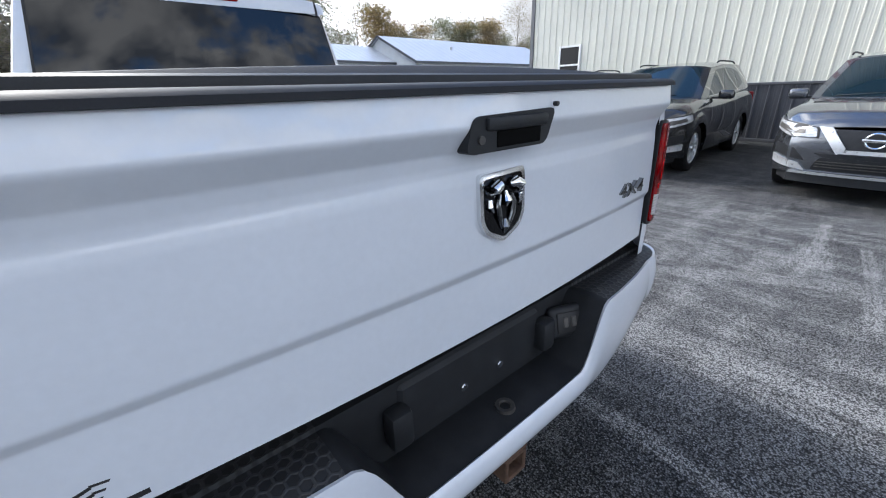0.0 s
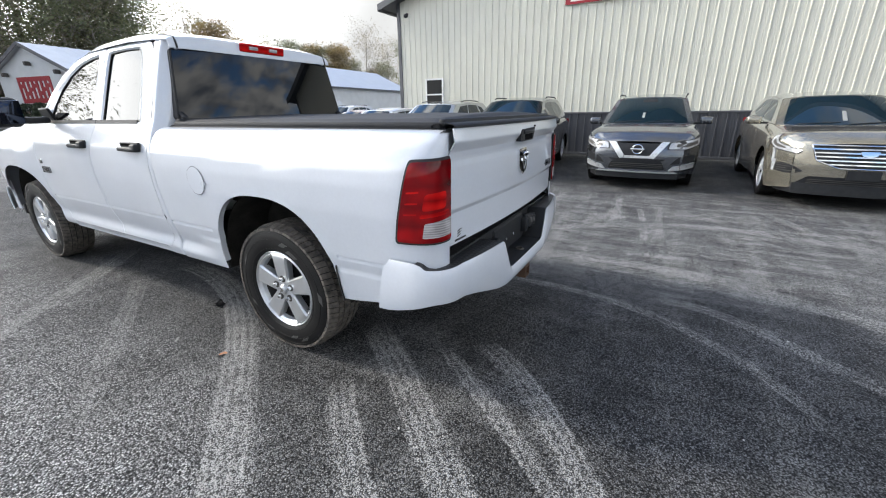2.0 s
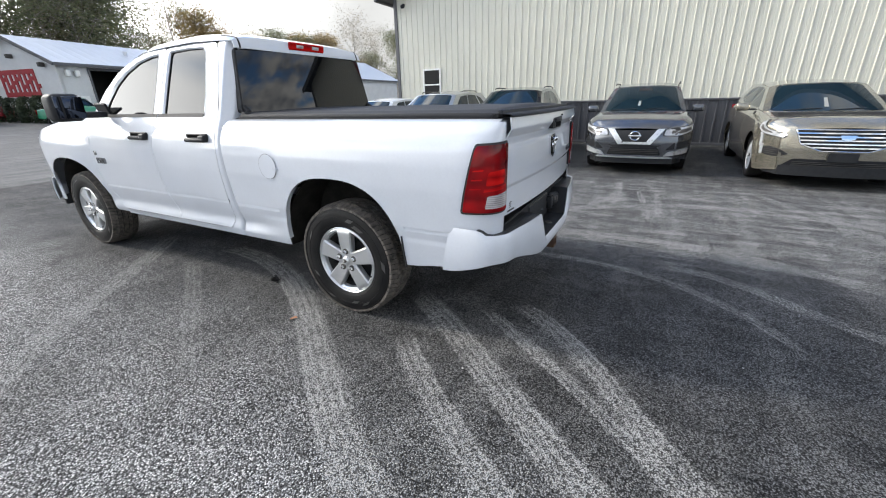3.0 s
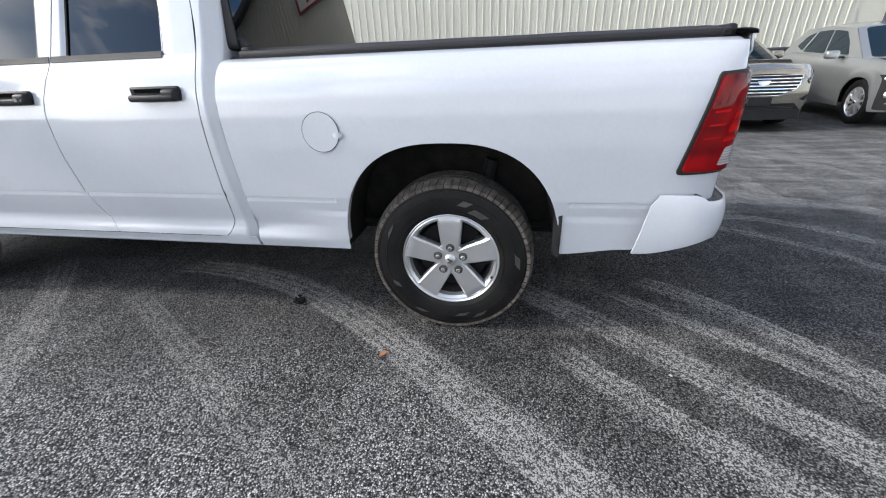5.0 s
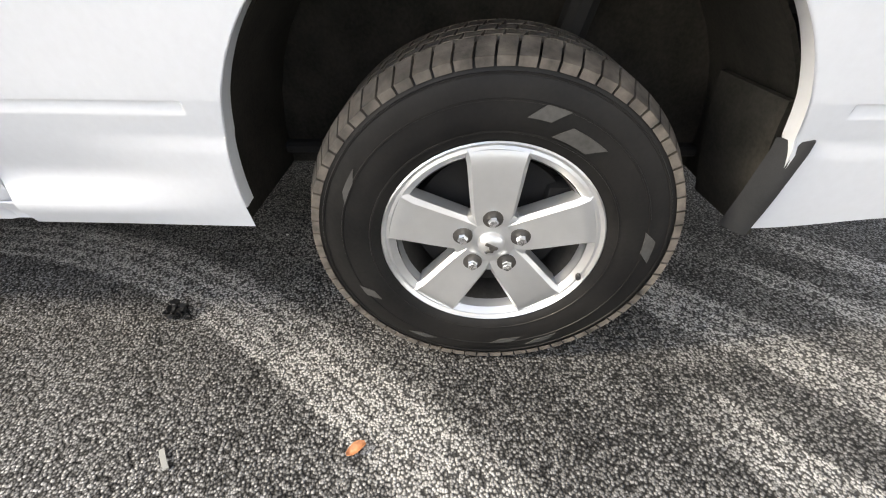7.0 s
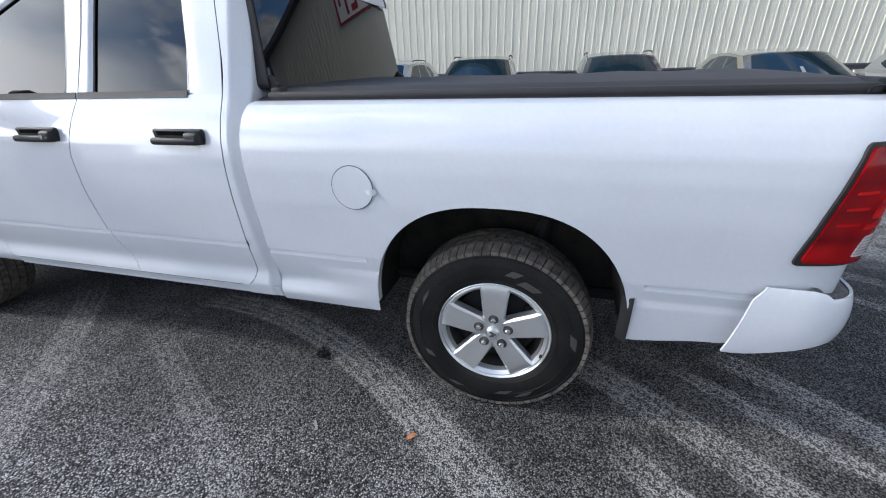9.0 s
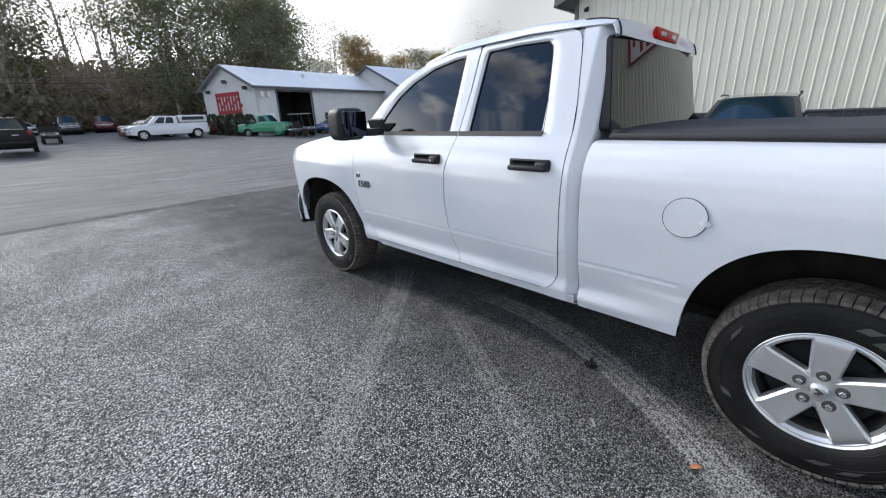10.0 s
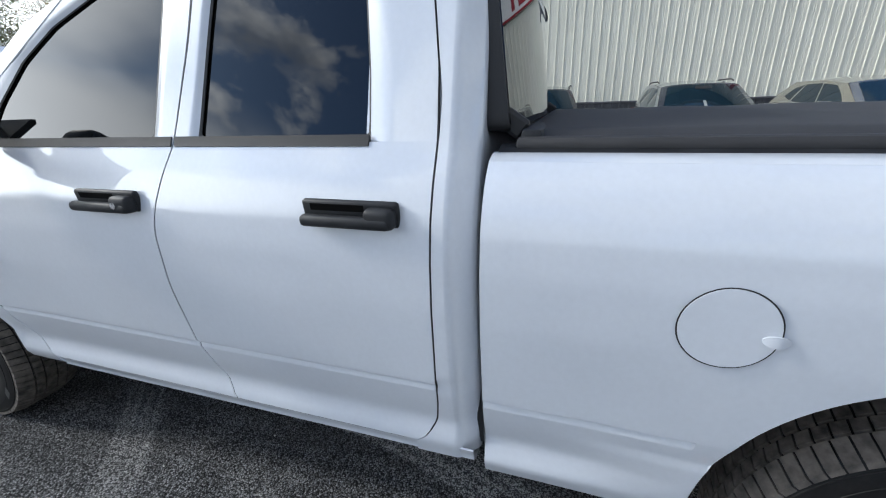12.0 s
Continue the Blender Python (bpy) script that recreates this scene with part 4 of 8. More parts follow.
def build_truck():
    T = thing("pickup_truck", "white extended cab pickup with a black bed cover, standing on asphalt", "pickup truck")

    # underside, kept dark and behind the skin
    part("frame_rail", rbox(0.09, 5.0, 0.16, 0.01, 1, at(-0.45, 1.6, 0.50)), DARK, T)
    part("frame_rail", rbox(0.09, 5.0, 0.16, 0.01, 1, at(0.45, 1.6, 0.50)), DARK, T)
    part("floor_pan", rbox(1.60, 1.98, 0.10, 0.02, 1, at(0, 2.02, 0.52)), DARK, T)
    part("bed_floor", rbox(1.06, 1.90, 0.06, 0.02, 1, at(0, 0.0, 0.80)), DARK, T)
    part("bed_wall", rbox(1.60, 0.04, 0.50, 0.01, 1, at(0, 0.96, 1.03)), DARK, T)
    part("rear_axle", join(cyl(0.045, 1.4, 16, at(0, 0, 0.40, 0, 90, 0)), lathe([(0.0, -0.16), (0.12, -0.10), (0.15, 0.0), (0.12, 0.10), (0.0, 0.16)], 20, at(0, 0, 0.40))), DARK, T)
    part("drive_shaft", cyl(0.045, 2.6, 12, at(0, 1.5, 0.45, 90, 0, 0)), DARK, T)
    part("exhaust_pipe", tube([(0.5, 2.6, 0.42), (0.5, 0.9, 0.42), (0.62, 0.3, 0.50), (0.66, -0.4, 0.52), (0.74, -0.85, 0.44), (0.80, -1.02, 0.40)], 0.036, 12), STEEL_DARK, T)
    part("front_axle", cyl(0.05, 1.4, 12, at(0, 3.569, 0.40, 0, 90, 0)), DARK, T)
    part("engine_bay", rbox(1.3, 1.1, 0.5, 0.05, 1, at(0, 3.75, 0.80)), DARK, T)
    part("fuel_tank", rbox(0.42, 1.1, 0.26, 0.05, 2, at(-0.62, 0.95 + 0.35, 0.56)), DARK, T)
    for s in (-1, 1):
        part("shock_absorber", cyl(0.035, 0.5, 10, at(s * 0.60, -0.12, 0.58, 14, 0, 0)), DARK, T)
        part("leaf_spring", rbox(0.07, 1.2, 0.03, 0.008, 1, at(s * 0.56, 0.0, 0.47)), DARK, T)
        # wheel housings
        for yc, nm in ((0.0, "wheel_housing"), (3.57, "wheel_housing")):
            def hs(u, v, s=s, yc=yc):
                a = math.pi * u
                return (s * (0.55 + 0.315 * v), yc - 0.545 * math.cos(a), 0.42 + 0.575 * math.sin(a) ** 0.8)
            solid(part(nm, sheet(24, 3, hs), LINER, T), 0.008)
            solid(part("housing_wall", sheet(1, 1, lambda u, v, s=s, yc=yc: (s * 0.56, yc - 0.55 + 1.1 * u, 0.42 + 0.62 * v)), LINER, T), 0.01)
        # black trim along the lower rear of the wheel opening
        def trim(u, v, s=s):
            z = 0.440 + 0.215 * v
            y = -0.474 - 0.030 * u - 0.004 * (1 - v)
            return (s * (bed_x(-0.50, z) + 0.004 - 0.040 * (1 - u) ** 2), y, z - 0.012 * (1 - u) * v)
        solid(part("arch_trim", sheet(6, 10, trim), BLACK_PLASTIC, T), 0.006)
        # rear lower splash flap
        fl = sheet(3, 8, lambda u, v, s=s: (s * (0.70 + 0.185 * u), -0.478 - 0.055 * (1 - v) ** 1.5 + 0.02 * (1 - u), 0.425 + 0.275 * v))
        solid(part("splash_flap", fl, LINER, T), 0.012)

    # ---- bed sides and corners
    for s in (-1, 1):
        cols = sorted({round(v, 4) for v in list(np.linspace(-0.80, -0.535, 8)) + [-0.530, -0.528, -0.526, -0.524, -0.522] + [-0.506, -0.504, -0.500] + [float(-0.505 * math.cos(math.pi * i / 76)) for i in range(1, 76)] + [0.500, 0.504, 0.506] + [0.522, 0.524, 0.526, 0.528, 0.530] + list(np.linspace(0.535, 0.995, 14))})
        bm = bmesh.new()
        rows = []
        nv = 70
        cn = 26
        side_z = with_crease(0.435, 1.305, nv)
        for y in [-9.0 + k for k in range(0)] + [("c", 1 - k / cn) for k in range(cn)] + cols:
            if isinstance(y, tuple):
                z0 = 0.49 + 0.10 * smooth01(y[1] * 2)
                row = []
                for j in range(nv + 1):
                    z = max(z0, side_z[j])
                    x, yy = corner_xy(y[1], z)
                    row.append(bm.verts.new((s * x, yy, z)))
                rows.append((y[1], row))
                continue
            base = 0.435 if y > 0 else 0.455 + 0.035 * smooth01((-0.5 - y) / 0.3)
            z0 = arch_z(y, base)
            # level rows that end on the wheel opening
            rows.append((-1, [bm.verts.new((s * bed_x(y, max(z, z0)), y, max(z, z0))) for z in side_z]))
        for (sa, p), (sb, q) in zip(rows, rows[1:]):
            for j in range(nv):
                z = (p[j].co.z + q[j + 1].co.z) / 2
                v = (z - 0.850) / 0.358
                if sa > 0 and 0.02 < v < 0.98 and (sa + max(sb, 0)) / 2 > lamp_front(v) + 0.02:
                    continue
                bm.faces.new((p[j], q[j], q[j + 1], p[j + 1]))
        bmesh.ops.remove_doubles(bm, verts=bm.verts, dist=0.0002)
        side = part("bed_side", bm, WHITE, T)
        even = side.modifiers.new("normals", "WEIGHTED_NORMAL")
        even.keep_sharp, even.weight = True, 80
        # rolled lip round the wheel opening
        lip = sheet(120, 3, lambda u, v, s=s: (lambda y, z: (s * (bed_x(y, z) - 0.002 - 0.032 * v), y, z + 0.001 + 0.004 * v))(-0.504 * math.cos(math.pi * u), arch_z(-0.504 * math.cos(math.pi * u), 0.44)))
        solid(part("arch_lip", lip, WHITE, T), 0.004)
        # inner face, facing the cab gap
        part("bed_front_edge", sheet(10, 1, lambda u, v, s=s: (s * (bed_x(0.995, 0.44 + 0.865 * u) - 0.10 * v), 0.997, 0.44 + 0.865 * u)), WHITE, T)

        lamp = new("tail_lamp")
        lamp.parent = T
        tagged(lamp, "red tail lamp with a clear reversing lens in a black rim")

        def lampf(u, v, h, s=s):
            z = 0.850 + 0.358 * v + 0.010 * (u - 0.5)
            s0 = lamp_front(min(1, max(0, v)))
            ss = s0 + (0.995 - s0) * u
            x, y = corner_xy(ss, z)
            n = corner_n(ss)
            return (s * (x + h * n.x), y + h * n.y, z)
        part("housing", patch(rounded([(-0.01, -0.01), (1, -0.01), (1, 1.01), (-0.01, 1.01)], 0.06, 3), lambda a, b, h: lampf(a, b, h), 0.04, 0.009, 0.03), SEAL, lamp)
        part("red_lens", patch(rounded([(0.040, 0.024), (0.962, 0.024), (0.968, 0.982), (0.040, 0.982)], 0.05, 3), lambda a, b, h: lampf(a, b, h + 0.005 * math.sin(math.pi * min(1, max(0, a)))), 0.04, 0.015, 0.010), RED_LENS, lamp)
        part("reversing_lens", patch(rounded([(0.46, 0.085), (0.940, 0.095), (0.945, 0.31), (0.48, 0.270)], 0.02, 3), lambda a, b, h: lampf(a, b, h + 0.005 * math.sin(math.pi * min(1, max(0, a)))), 0.04, 0.0175, 0.006), CLEAR_LENS, lamp)
        lens_bow = lambda a, b, h, lampf=lampf: lampf(a, b, h + 0.005 * math.sin(math.pi * min(1, max(0, a))))
        part("inner_reflector", patch(rounded([(0.42, 0.42), (0.80, 0.44), (0.80, 0.64), (0.44, 0.62)], 0.05, 3), lens_bow, 0.04, 0.0165, 0.004), RED_BRIGHT, lamp)
        part("light_bar", patch(rounded([(0.40, 0.335), (0.88, 0.365), (0.88, 0.410), (0.40, 0.380)], 0.015, 2), lens_bow, 0.04, 0.0165, 0.004), RED_BRIGHT, lamp)
        for v0 in (0.37, 0.50, 0.63):
            part("light_bar", patch(rounded([(0.12, v0), (0.34, v0 + 0.006), (0.34, v0 + 0.028), (0.12, v0 + 0.020)], 0.008, 2), lens_bow, 0.04, 0.0165, 0.004), RED_BRIGHT, lamp)
        # top rail
        def rail(u, v, s=s):
            y = -1.075 + 2.06 * u
            a = v * math.pi
            xo = bed_x(max(y, -0.8), 1.305) + 0.004
            if y < -0.80:
                q = min(1.0, ((-0.80 - y) / 0.302) ** (1 / 0.62))
                xo = 0.826 + (xo - 0.826) * (1 - q * q) ** 0.31
            xo -= 0.050
            return (s * (xo - (xo - 0.735) * v), y, 1.312 + 0.016 * math.sin(min(a * 1.0, math.pi / 2 + 0.9) if v < 0.6 else math.pi / 2))
        solid(part("bed_rail", sheet(40, 10, rail), RAIL_PLASTIC, T, "black plastic rail cap"), 0.004)
        def roll(u, v, s=s):
            y = -1.075 + 2.07 * u
            xo = bed_x(max(y, -0.8), 1.305)
            if y < -0.80:
                q = min(1.0, ((-0.80 - y) / 0.302) ** (1 / 0.62))
                xo = 0.826 + (xo - 0.826) * (1 - q * q) ** 0.31
            return (s * (xo - 0.062 * v), y, 1.303 + 0.013 * math.sin(math.pi / 2 * v))
        solid(part("top_roll", sheet(40, 5, roll), WHITE, T), 0.004)
        # cover rail
        part("cover_rail", rbox(0.05, 1.92, 0.035, 0.006, 1, at(s * 0.775, -0.04, 1.330)), BLACK_PLASTIC, T)

    # ---- fuel door, on the left side only
    fy, fz, fr = 0.530, 1.020, 0.082
    fd = new("fuel_door")
    fd.parent = T

    def onbed(y, z, h):
        return (-(bed_x(y, z) + h), y, z)
    # dark ring laid on the skin as the shade of the flap's gap
    ring = sheet(48, 1, lambda u, v: onbed(fy + (fr + 0.0002 + 0.0028 * v) * math.cos(2 * math.pi * u), fz + (fr + 0.0002 + 0.0028 * v) * math.sin(2 * math.pi * u), 0.0042), True)
    part("shut_line", ring, SEAL, fd, "dark round shut line")
    part("flap", patch([(fy + fr * math.cos(2 * math.pi * i / 40), fz + fr * math.sin(2 * math.pi * i / 40)) for i in range(40)], onbed, 0.03, 0.0055, 0.004), WHITE, fd)
    part("finger_dent", patch([(fy - 0.076 + 0.022 * math.cos(2 * math.pi * i / 20), fz - 0.012 + 0.012 * math.sin(2 * math.pi * i / 20)) for i in range(20)], lambda a, b, h: onbed(a, b, h + 0.006 * (1 - ((a - fy + 0.076) / 0.023) ** 2)), 0.006, 0.006, 0.004), WHITE, fd)

    # ---- tailgate
    gate = new("tailgate")
    gate.parent = T
    tagged(gate, "white tailgate with a creased face and black top cap")

    def gf(u, v):
        x, z = -0.818 + 1.636 * u, 0.812 + 0.512 * v
        return (x, gate_y(x, z), z)
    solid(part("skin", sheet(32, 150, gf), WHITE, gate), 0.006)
    part("inner_skin", rbox(1.62, 0.05, 0.50, 0.01, 1, at(0, -1.045, 1.07)), WHITE, gate)
    def capf(u, v):
        x = -0.824 + 1.648 * u
        a = v * math.pi
        return (x, gate_y(x, 1.32) + 0.045 - 0.058 * math.cos(a) + 0.0, 1.324 + 0.018 * math.sin(a) ** 0.5)
    solid(part("top_cap", sheet(30, 12, capf), RAIL_PLASTIC, gate, "black plastic top cap"), 0.004)
    hd = new("gate_handle")
    hd.parent = gate
    def ongate(x, z, h):
        return (x, gate_y(x, z) - h, z)
    part("bezel", patch(rounded([(-0.125, 1.222), (0.105, 1.222), (0.135, 1.292), (-0.105, 1.286)], 0.02, 4), lambda a, b, h: (a, -1.165 - h + 0.03 * (a / 0.82) ** 2, b), 0.03, 0.008, 0.05), BLACK_PLASTIC, hd)
    part("pull", rbox(0.175, 0.014, 0.024, 0.006, 2, at(0.012, -1.175, 1.272)), BLACK_PLASTIC, hd)
    # dark plate in place of the shaded cup under the pull
    part("cup", rbox(0.130, 0.004, 0.030, 0.002, 1, at(0.018, -1.1735, 1.244)), PIT, hd)
    part("lock", cyl(0.008, 0.006, 16, at(-0.088, -1.174, 1.246, 90, 0, 0)), STEEL_DARK, hd)
    part("camera", cyl(0.005, 0.012, 12, at(0.138, -1.168, 1.298, 90, 0, 0)), SEAL, hd)
    # shield emblem drawn as plain chrome shapes
    em = new("emblem")
    em.parent = gate
    tagged(em, "chrome shield emblem of plain shapes")
    shield = [(-0.068, 1.176), (0.068, 1.180), (0.068, 1.08), (0.052, 1.052), (0.0, 1.026), (-0.052, 1.050), (-0.068, 1.08)]
    part("frame", patch(rounded(shield, 0.012, 3), ongate, 0.02, 0.014, 0.014), CHROME, em)
    part("field", patch(rounded([(x * 0.84, 1.106 + (z - 1.106) * 0.86) for x, z in shield], 0.01, 3), ongate, 0.02, 0.0155, 0.004), BLACK_CHROME, em)
    for s in (-1, 1):
        part("horn", tube([(s * 0.012, -1.158, 1.150), (s * 0.026, -1.163, 1.153), (s * 0.038, -1.163, 1.146), (s * 0.042, -1.160, 1.134)], [0.006, 0.012, 0.013, 0.007], 12), CHROME, em)
        part("horn_tip", tube([(s * 0.046, -1.158, 1.126), (s * 0.047, -1.160, 1.112), (s * 0.038, -1.160, 1.100)], [0.005, 0.006, 0.003], 8), CHROME, em)
        part("cheek", tube([(s * 0.016, -1.158, 1.132), (s * 0.024, -1.160, 1.112), (s * 0.020, -1.160, 1.086), (s * 0.010, -1.158, 1.060)], [0.003, 0.006, 0.006, 0.004], 8), DARK_CHROME, em)
    part("muzzle", tube([(0, -1.157, 1.138), (0, -1.163, 1.118), (0, -1.160, 1.106)], [0.004, 0.010, 0.003], 10), CHROME, em)
    part("nose", tube([(0, -1.157, 1.078), (0, -1.160, 1.062), (0, -1.157, 1.046)], [0.004, 0.009, 0.003], 10), DARK_CHROME, em)
    part("badge", moved(text_mesh("4X4", 0.062, 0.006), at(0.640, gate_y(0.640, 1.03) - 0.006, 1.022, 90, 0, 1.5) @ Matrix.Diagonal((1.55, 1.0, 1.0, 1.0))), DARK_CHROME, gate, "chrome badge")
    # dealer sticker as plain bars
    st = new("sticker")
    st.parent = gate
    for i in range(3):
        part("bar", join(*[rbox(0.024, 0.002, 0.004, 0, 1, at(-0.742 + k * 0.022, gate_y(-0.74, 0.87) - 0.004, 0.846 + i * 0.012 + (0.003 if k % 2 else 0), 0, 8 if k % 2 else -14, -3)) for k in range(3)]), BLACK_PAINT, st, smooth=False)
    part("bar", rbox(0.10, 0.002, 0.009, 0, 1, at(-0.728, gate_y(-0.74, 0.84) - 0.005, 0.828, 0, 0, -3)), BLACK_PAINT, st, smooth=False)

    # ---- rear bumper
    bp = new("rear_bumper")
    bp.parent = T
    tagged(bp, "white rear bumper with a black honeycomb step pad")

    def face_y(x):
        return -1.225 + 0.10 * (abs(x) / 0.95) ** 3.0

    def top_z(x):
        return 0.735 - 0.190 * smooth01((0.425 - abs(x)) / 0.13)

    def bump_path(s):
        """Plan of the bumper: s from -1 to 1, ends wrap to the sides."""
        a = abs(s)
        sg = 1 if s >= 0 else -1
        if a < 0.72:
            x = a / 0.72 * 0.80
            return sg * x, face_y(x)
        t = (a - 0.72) / 0.28
        th = min(1.0, t / 0.62) * math.pi / 2
        x = 0.80 + 0.175 * math.sin(th) ** 0.9
        y = face_y(0.80) + 0.155 * (1 - math.cos(th) ** 0.9)
        if t > 0.62:
            y += (t - 0.62) / 0.38 * 0.215
            x += 0.004
        return sg * x, y

    def bump_n(s):
        a, b = bump_path(s - 0.004), bump_path(s + 0.004)
        t = Vector((b[0] - a[0], b[1] - a[1])).normalized()
        return Vector((t.y, -t.x))

    def bump_face(u, v):
        s = -1 + 2 * u
        x, y = bump_path(s)
        n = bump_n(s)
        zt = top_z(x) + 0.026 * smooth01((abs(s) - 0.865) / 0.03)
        zb = 0.470 + 0.105 * smooth01((abs(s) - 0.30) / 0.48) - 0.072 * smooth01((abs(s) - 0.82) / 0.17)
        a = -0.25 + v * 1.55
        z = zb + (zt - zb) * v
        out = 0.022 * math.sin(math.pi * min(1, max(0, 0.10 + 0.86 * v))) ** 0.55 - 0.02
        if abs(s) > 0.955:
            # slanted front edge of the wrap
            k = (abs(s) - 0.955) / 0.045
            y2 = y - 0.050 * k * v - 0.022 * k * smooth01((v - 0.8) / 0.2)
            y = y2
        return (x + n.x * out, y + n.y * out, z)
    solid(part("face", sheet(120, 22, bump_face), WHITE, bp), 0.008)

    def pad(u, v):
        s = -0.90 + 1.80 * u
        x, y = bump_path(s)
        n = bump_n(s)
        zt = top_z(x) + 0.026 * smooth01((abs(s) - 0.865) / 0.03)
        if v < 0.5:
            k = v / 0.5
            x0, y0 = x - n.x * 0.012, y - n.y * 0.012
            yi = -1.072
            xx = x0 + (max(-0.90, min(0.90, x0)) - x0) * k
            return (xx, y0 + (max(yi, y0) - y0) * k if y0 < yi else y0 + 0.0 * k, zt - 0.006 + 0.006 * math.sin(math.pi * k))
        k = (v - 0.5) / 0.5
        xx = max(-0.90, min(0.90, x - n.x * 0.012))
        if k < 0.5:
            return (xx, max(-1.072, y - n.y * 0.012), zt - 0.006 + (0.735 - zt + 0.012) * max(0, k / 0.5) if zt < 0.735 else zt - 0.006)
        return (xx, max(-1.072, y) + 0.11 * (k - 0.5) / 0.5, max(zt - 0.006, 0.740))
    for nm, mat, lb, keep in (("step_pad", HEX_PAD, "black honeycomb step pad", lambda x: x < -0.432), ("step_pad", HEX_PAD, "black honeycomb step pad", lambda x: x > 0.432), ("step_recess", BLACK_PLASTIC, "smooth black recess between the steps", lambda x: -0.432 <= x <= 0.432)):
        bm = sheet(220, 24, pad)
        bmesh.ops.delete(bm, geom=[f for f in bm.faces if not keep(f.calc_center_median().x)], context="FACES")
        part(nm, bm, mat, bp, lb, sharp=50)
    # number plate recess
    part("plate_recess", rbox(0.50, 0.02, 0.165, 0.01, 1, at(0, -1.073, 0.645)), BLACK_PLASTIC, bp)
    part("plate_lamp", rbox(0.06, 0.05, 0.10, 0.015, 2, at(-0.265, -1.095, 0.640)), BLACK_PLASTIC, bp)
    part("plate_lamp", rbox(0.06, 0.05, 0.10, 0.015, 2, at(0.265, -1.095, 0.640)), BLACK_PLASTIC, bp)
    for x in (-0.06, 0.075):
        part("plate_screw", cyl(0.011, 0.012, 12, at(x, -1.087, 0.625, 90, 0, 0), 0.003), CHROME, bp)
    so = new("trailer_socket")
    so.parent = bp
    turn = Matrix.Translation((0.352, -1.112, 0.655)) @ pose(0, 0, 0, -16, 0, -24)
    part("bezel", rbox(0.125, 0.034, 0.100, 0.016, 3, turn), BLACK_PLASTIC, so)
    part("flap", rbox(0.082, 0.012, 0.066, 0.010, 2, turn @ at(0, -0.016, 0)), SEAL, so)
    for px in (-0.014, 0.014):
        part("pin", rbox(0.018, 0.006, 0.034, 0.003, 1, turn @ at(px, -0.023, 0.002)), STEEL_DARK, so)
    part("tow_plug", join(lathe([(0.014, 0.0), (0.016, -0.006), (0.026, -0.006), (0.028, 0.004)], 24, at(0.03, -1.150, 0.547, 0, 90, 0))), STEEL_DARK, bp)
    hitch = new("tow_hitch")
    hitch.parent = T
    part("receiver", join(rbox(0.076, 0.30, 0.012, 0.003, 1, at(0.0, -1.07, 0.448)), rbox(0.076, 0.30, 0.012, 0.003, 1, at(0.0, -1.07, 0.384)), rbox(0.012, 0.30, 0.076, 0.003, 1, at(-0.034, -1.07, 0.416)), rbox(0.012, 0.30, 0.076, 0.003, 1, at(0.034, -1.07, 0.416)), rbox(0.09, 0.025, 0.010, 0.003, 1, at(0, -1.205, 0.456))), RUST, hitch, "rusty square receiver tube")
    part("cross_tube", cyl(0.035, 1.1, 14, at(0, -0.92, 0.44, 0, 90, 0)), DARK, hitch)
    part("chain_loop", tube([(0.06, -1.0, 0.42), (0.10, -1.06, 0.40), (0.12, -1.06, 0.37), (0.10, -1.02, 0.35), (0.06, -0.98, 0.36)], 0.008, 8), RUST, hitch)

    # ---- bed cover
    def cov(u, v):
        x = -0.80 + 1.60 * u
        y = -1.055 + 2.005 * v
        e = min(u, 1 - u) * 1.60
        ev = min(v, 1 - v) * 2.0
        z = 1.328 + 0.026 * smooth01(e / 0.05) * smooth01(ev / 0.04) + 0.020 * math.sin(math.pi * u) ** 0.8
        z += 0.004 * math.sin(v * 9 * math.pi) * math.sin(math.pi * u)
        return (x, y, z)
    cover = new("bed_cover")
    cover.parent = T
    tagged(cover, "black vinyl roll-up bed cover")
    solid(part("fabric", sheet(30, 60, cov), VINYL, cover), 0.004)
    for s in (-1, 1):
        part("edge_welt", rbox(0.028, 2.0, 0.030, 0.010, 2, at(s * 0.798, -0.052, 1.334)), VINYL, cover)
    part("edge_bar", rbox(1.60, 0.035, 0.038, 0.012, 2, at(0, -1.055, 1.342)), BLACK_PLASTIC, cover, "black rear bar of the cover")
    part("edge_bar", rbox(1.60, 0.05, 0.040, 0.012, 2, at(0, 0.915, 1.346)), BLACK_PLASTIC, cover)
    for s in (-1, 1):
        part("clamp", rbox(0.035, 0.07, 0.05, 0.008, 1, at(s * 0.73, 0.965, 1.375, 35, 0, 0)), SEAL, cover)

    # ---- cab
    for s in (-1, 1):
        def skin(fa, fb, z0, z1, nu, nv, s=s):
            zs = with_crease(z0, z1, nv)

            def f(u, v):
                z = zs[round(v * nv)]
                y = fa(z) + (fb(z) - fa(z)) * u
                return (s * cab_x(y, z), y, z)
            return sheet(nu, nv, f)
        g = 0.0026
        rd = new("rear_door"); rd.parent = T
        fdoor = new("front_door"); fdoor.parent = T
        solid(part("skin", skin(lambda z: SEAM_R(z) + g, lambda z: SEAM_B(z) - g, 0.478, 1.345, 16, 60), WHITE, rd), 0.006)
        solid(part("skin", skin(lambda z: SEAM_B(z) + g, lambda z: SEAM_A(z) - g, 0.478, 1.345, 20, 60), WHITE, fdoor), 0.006)

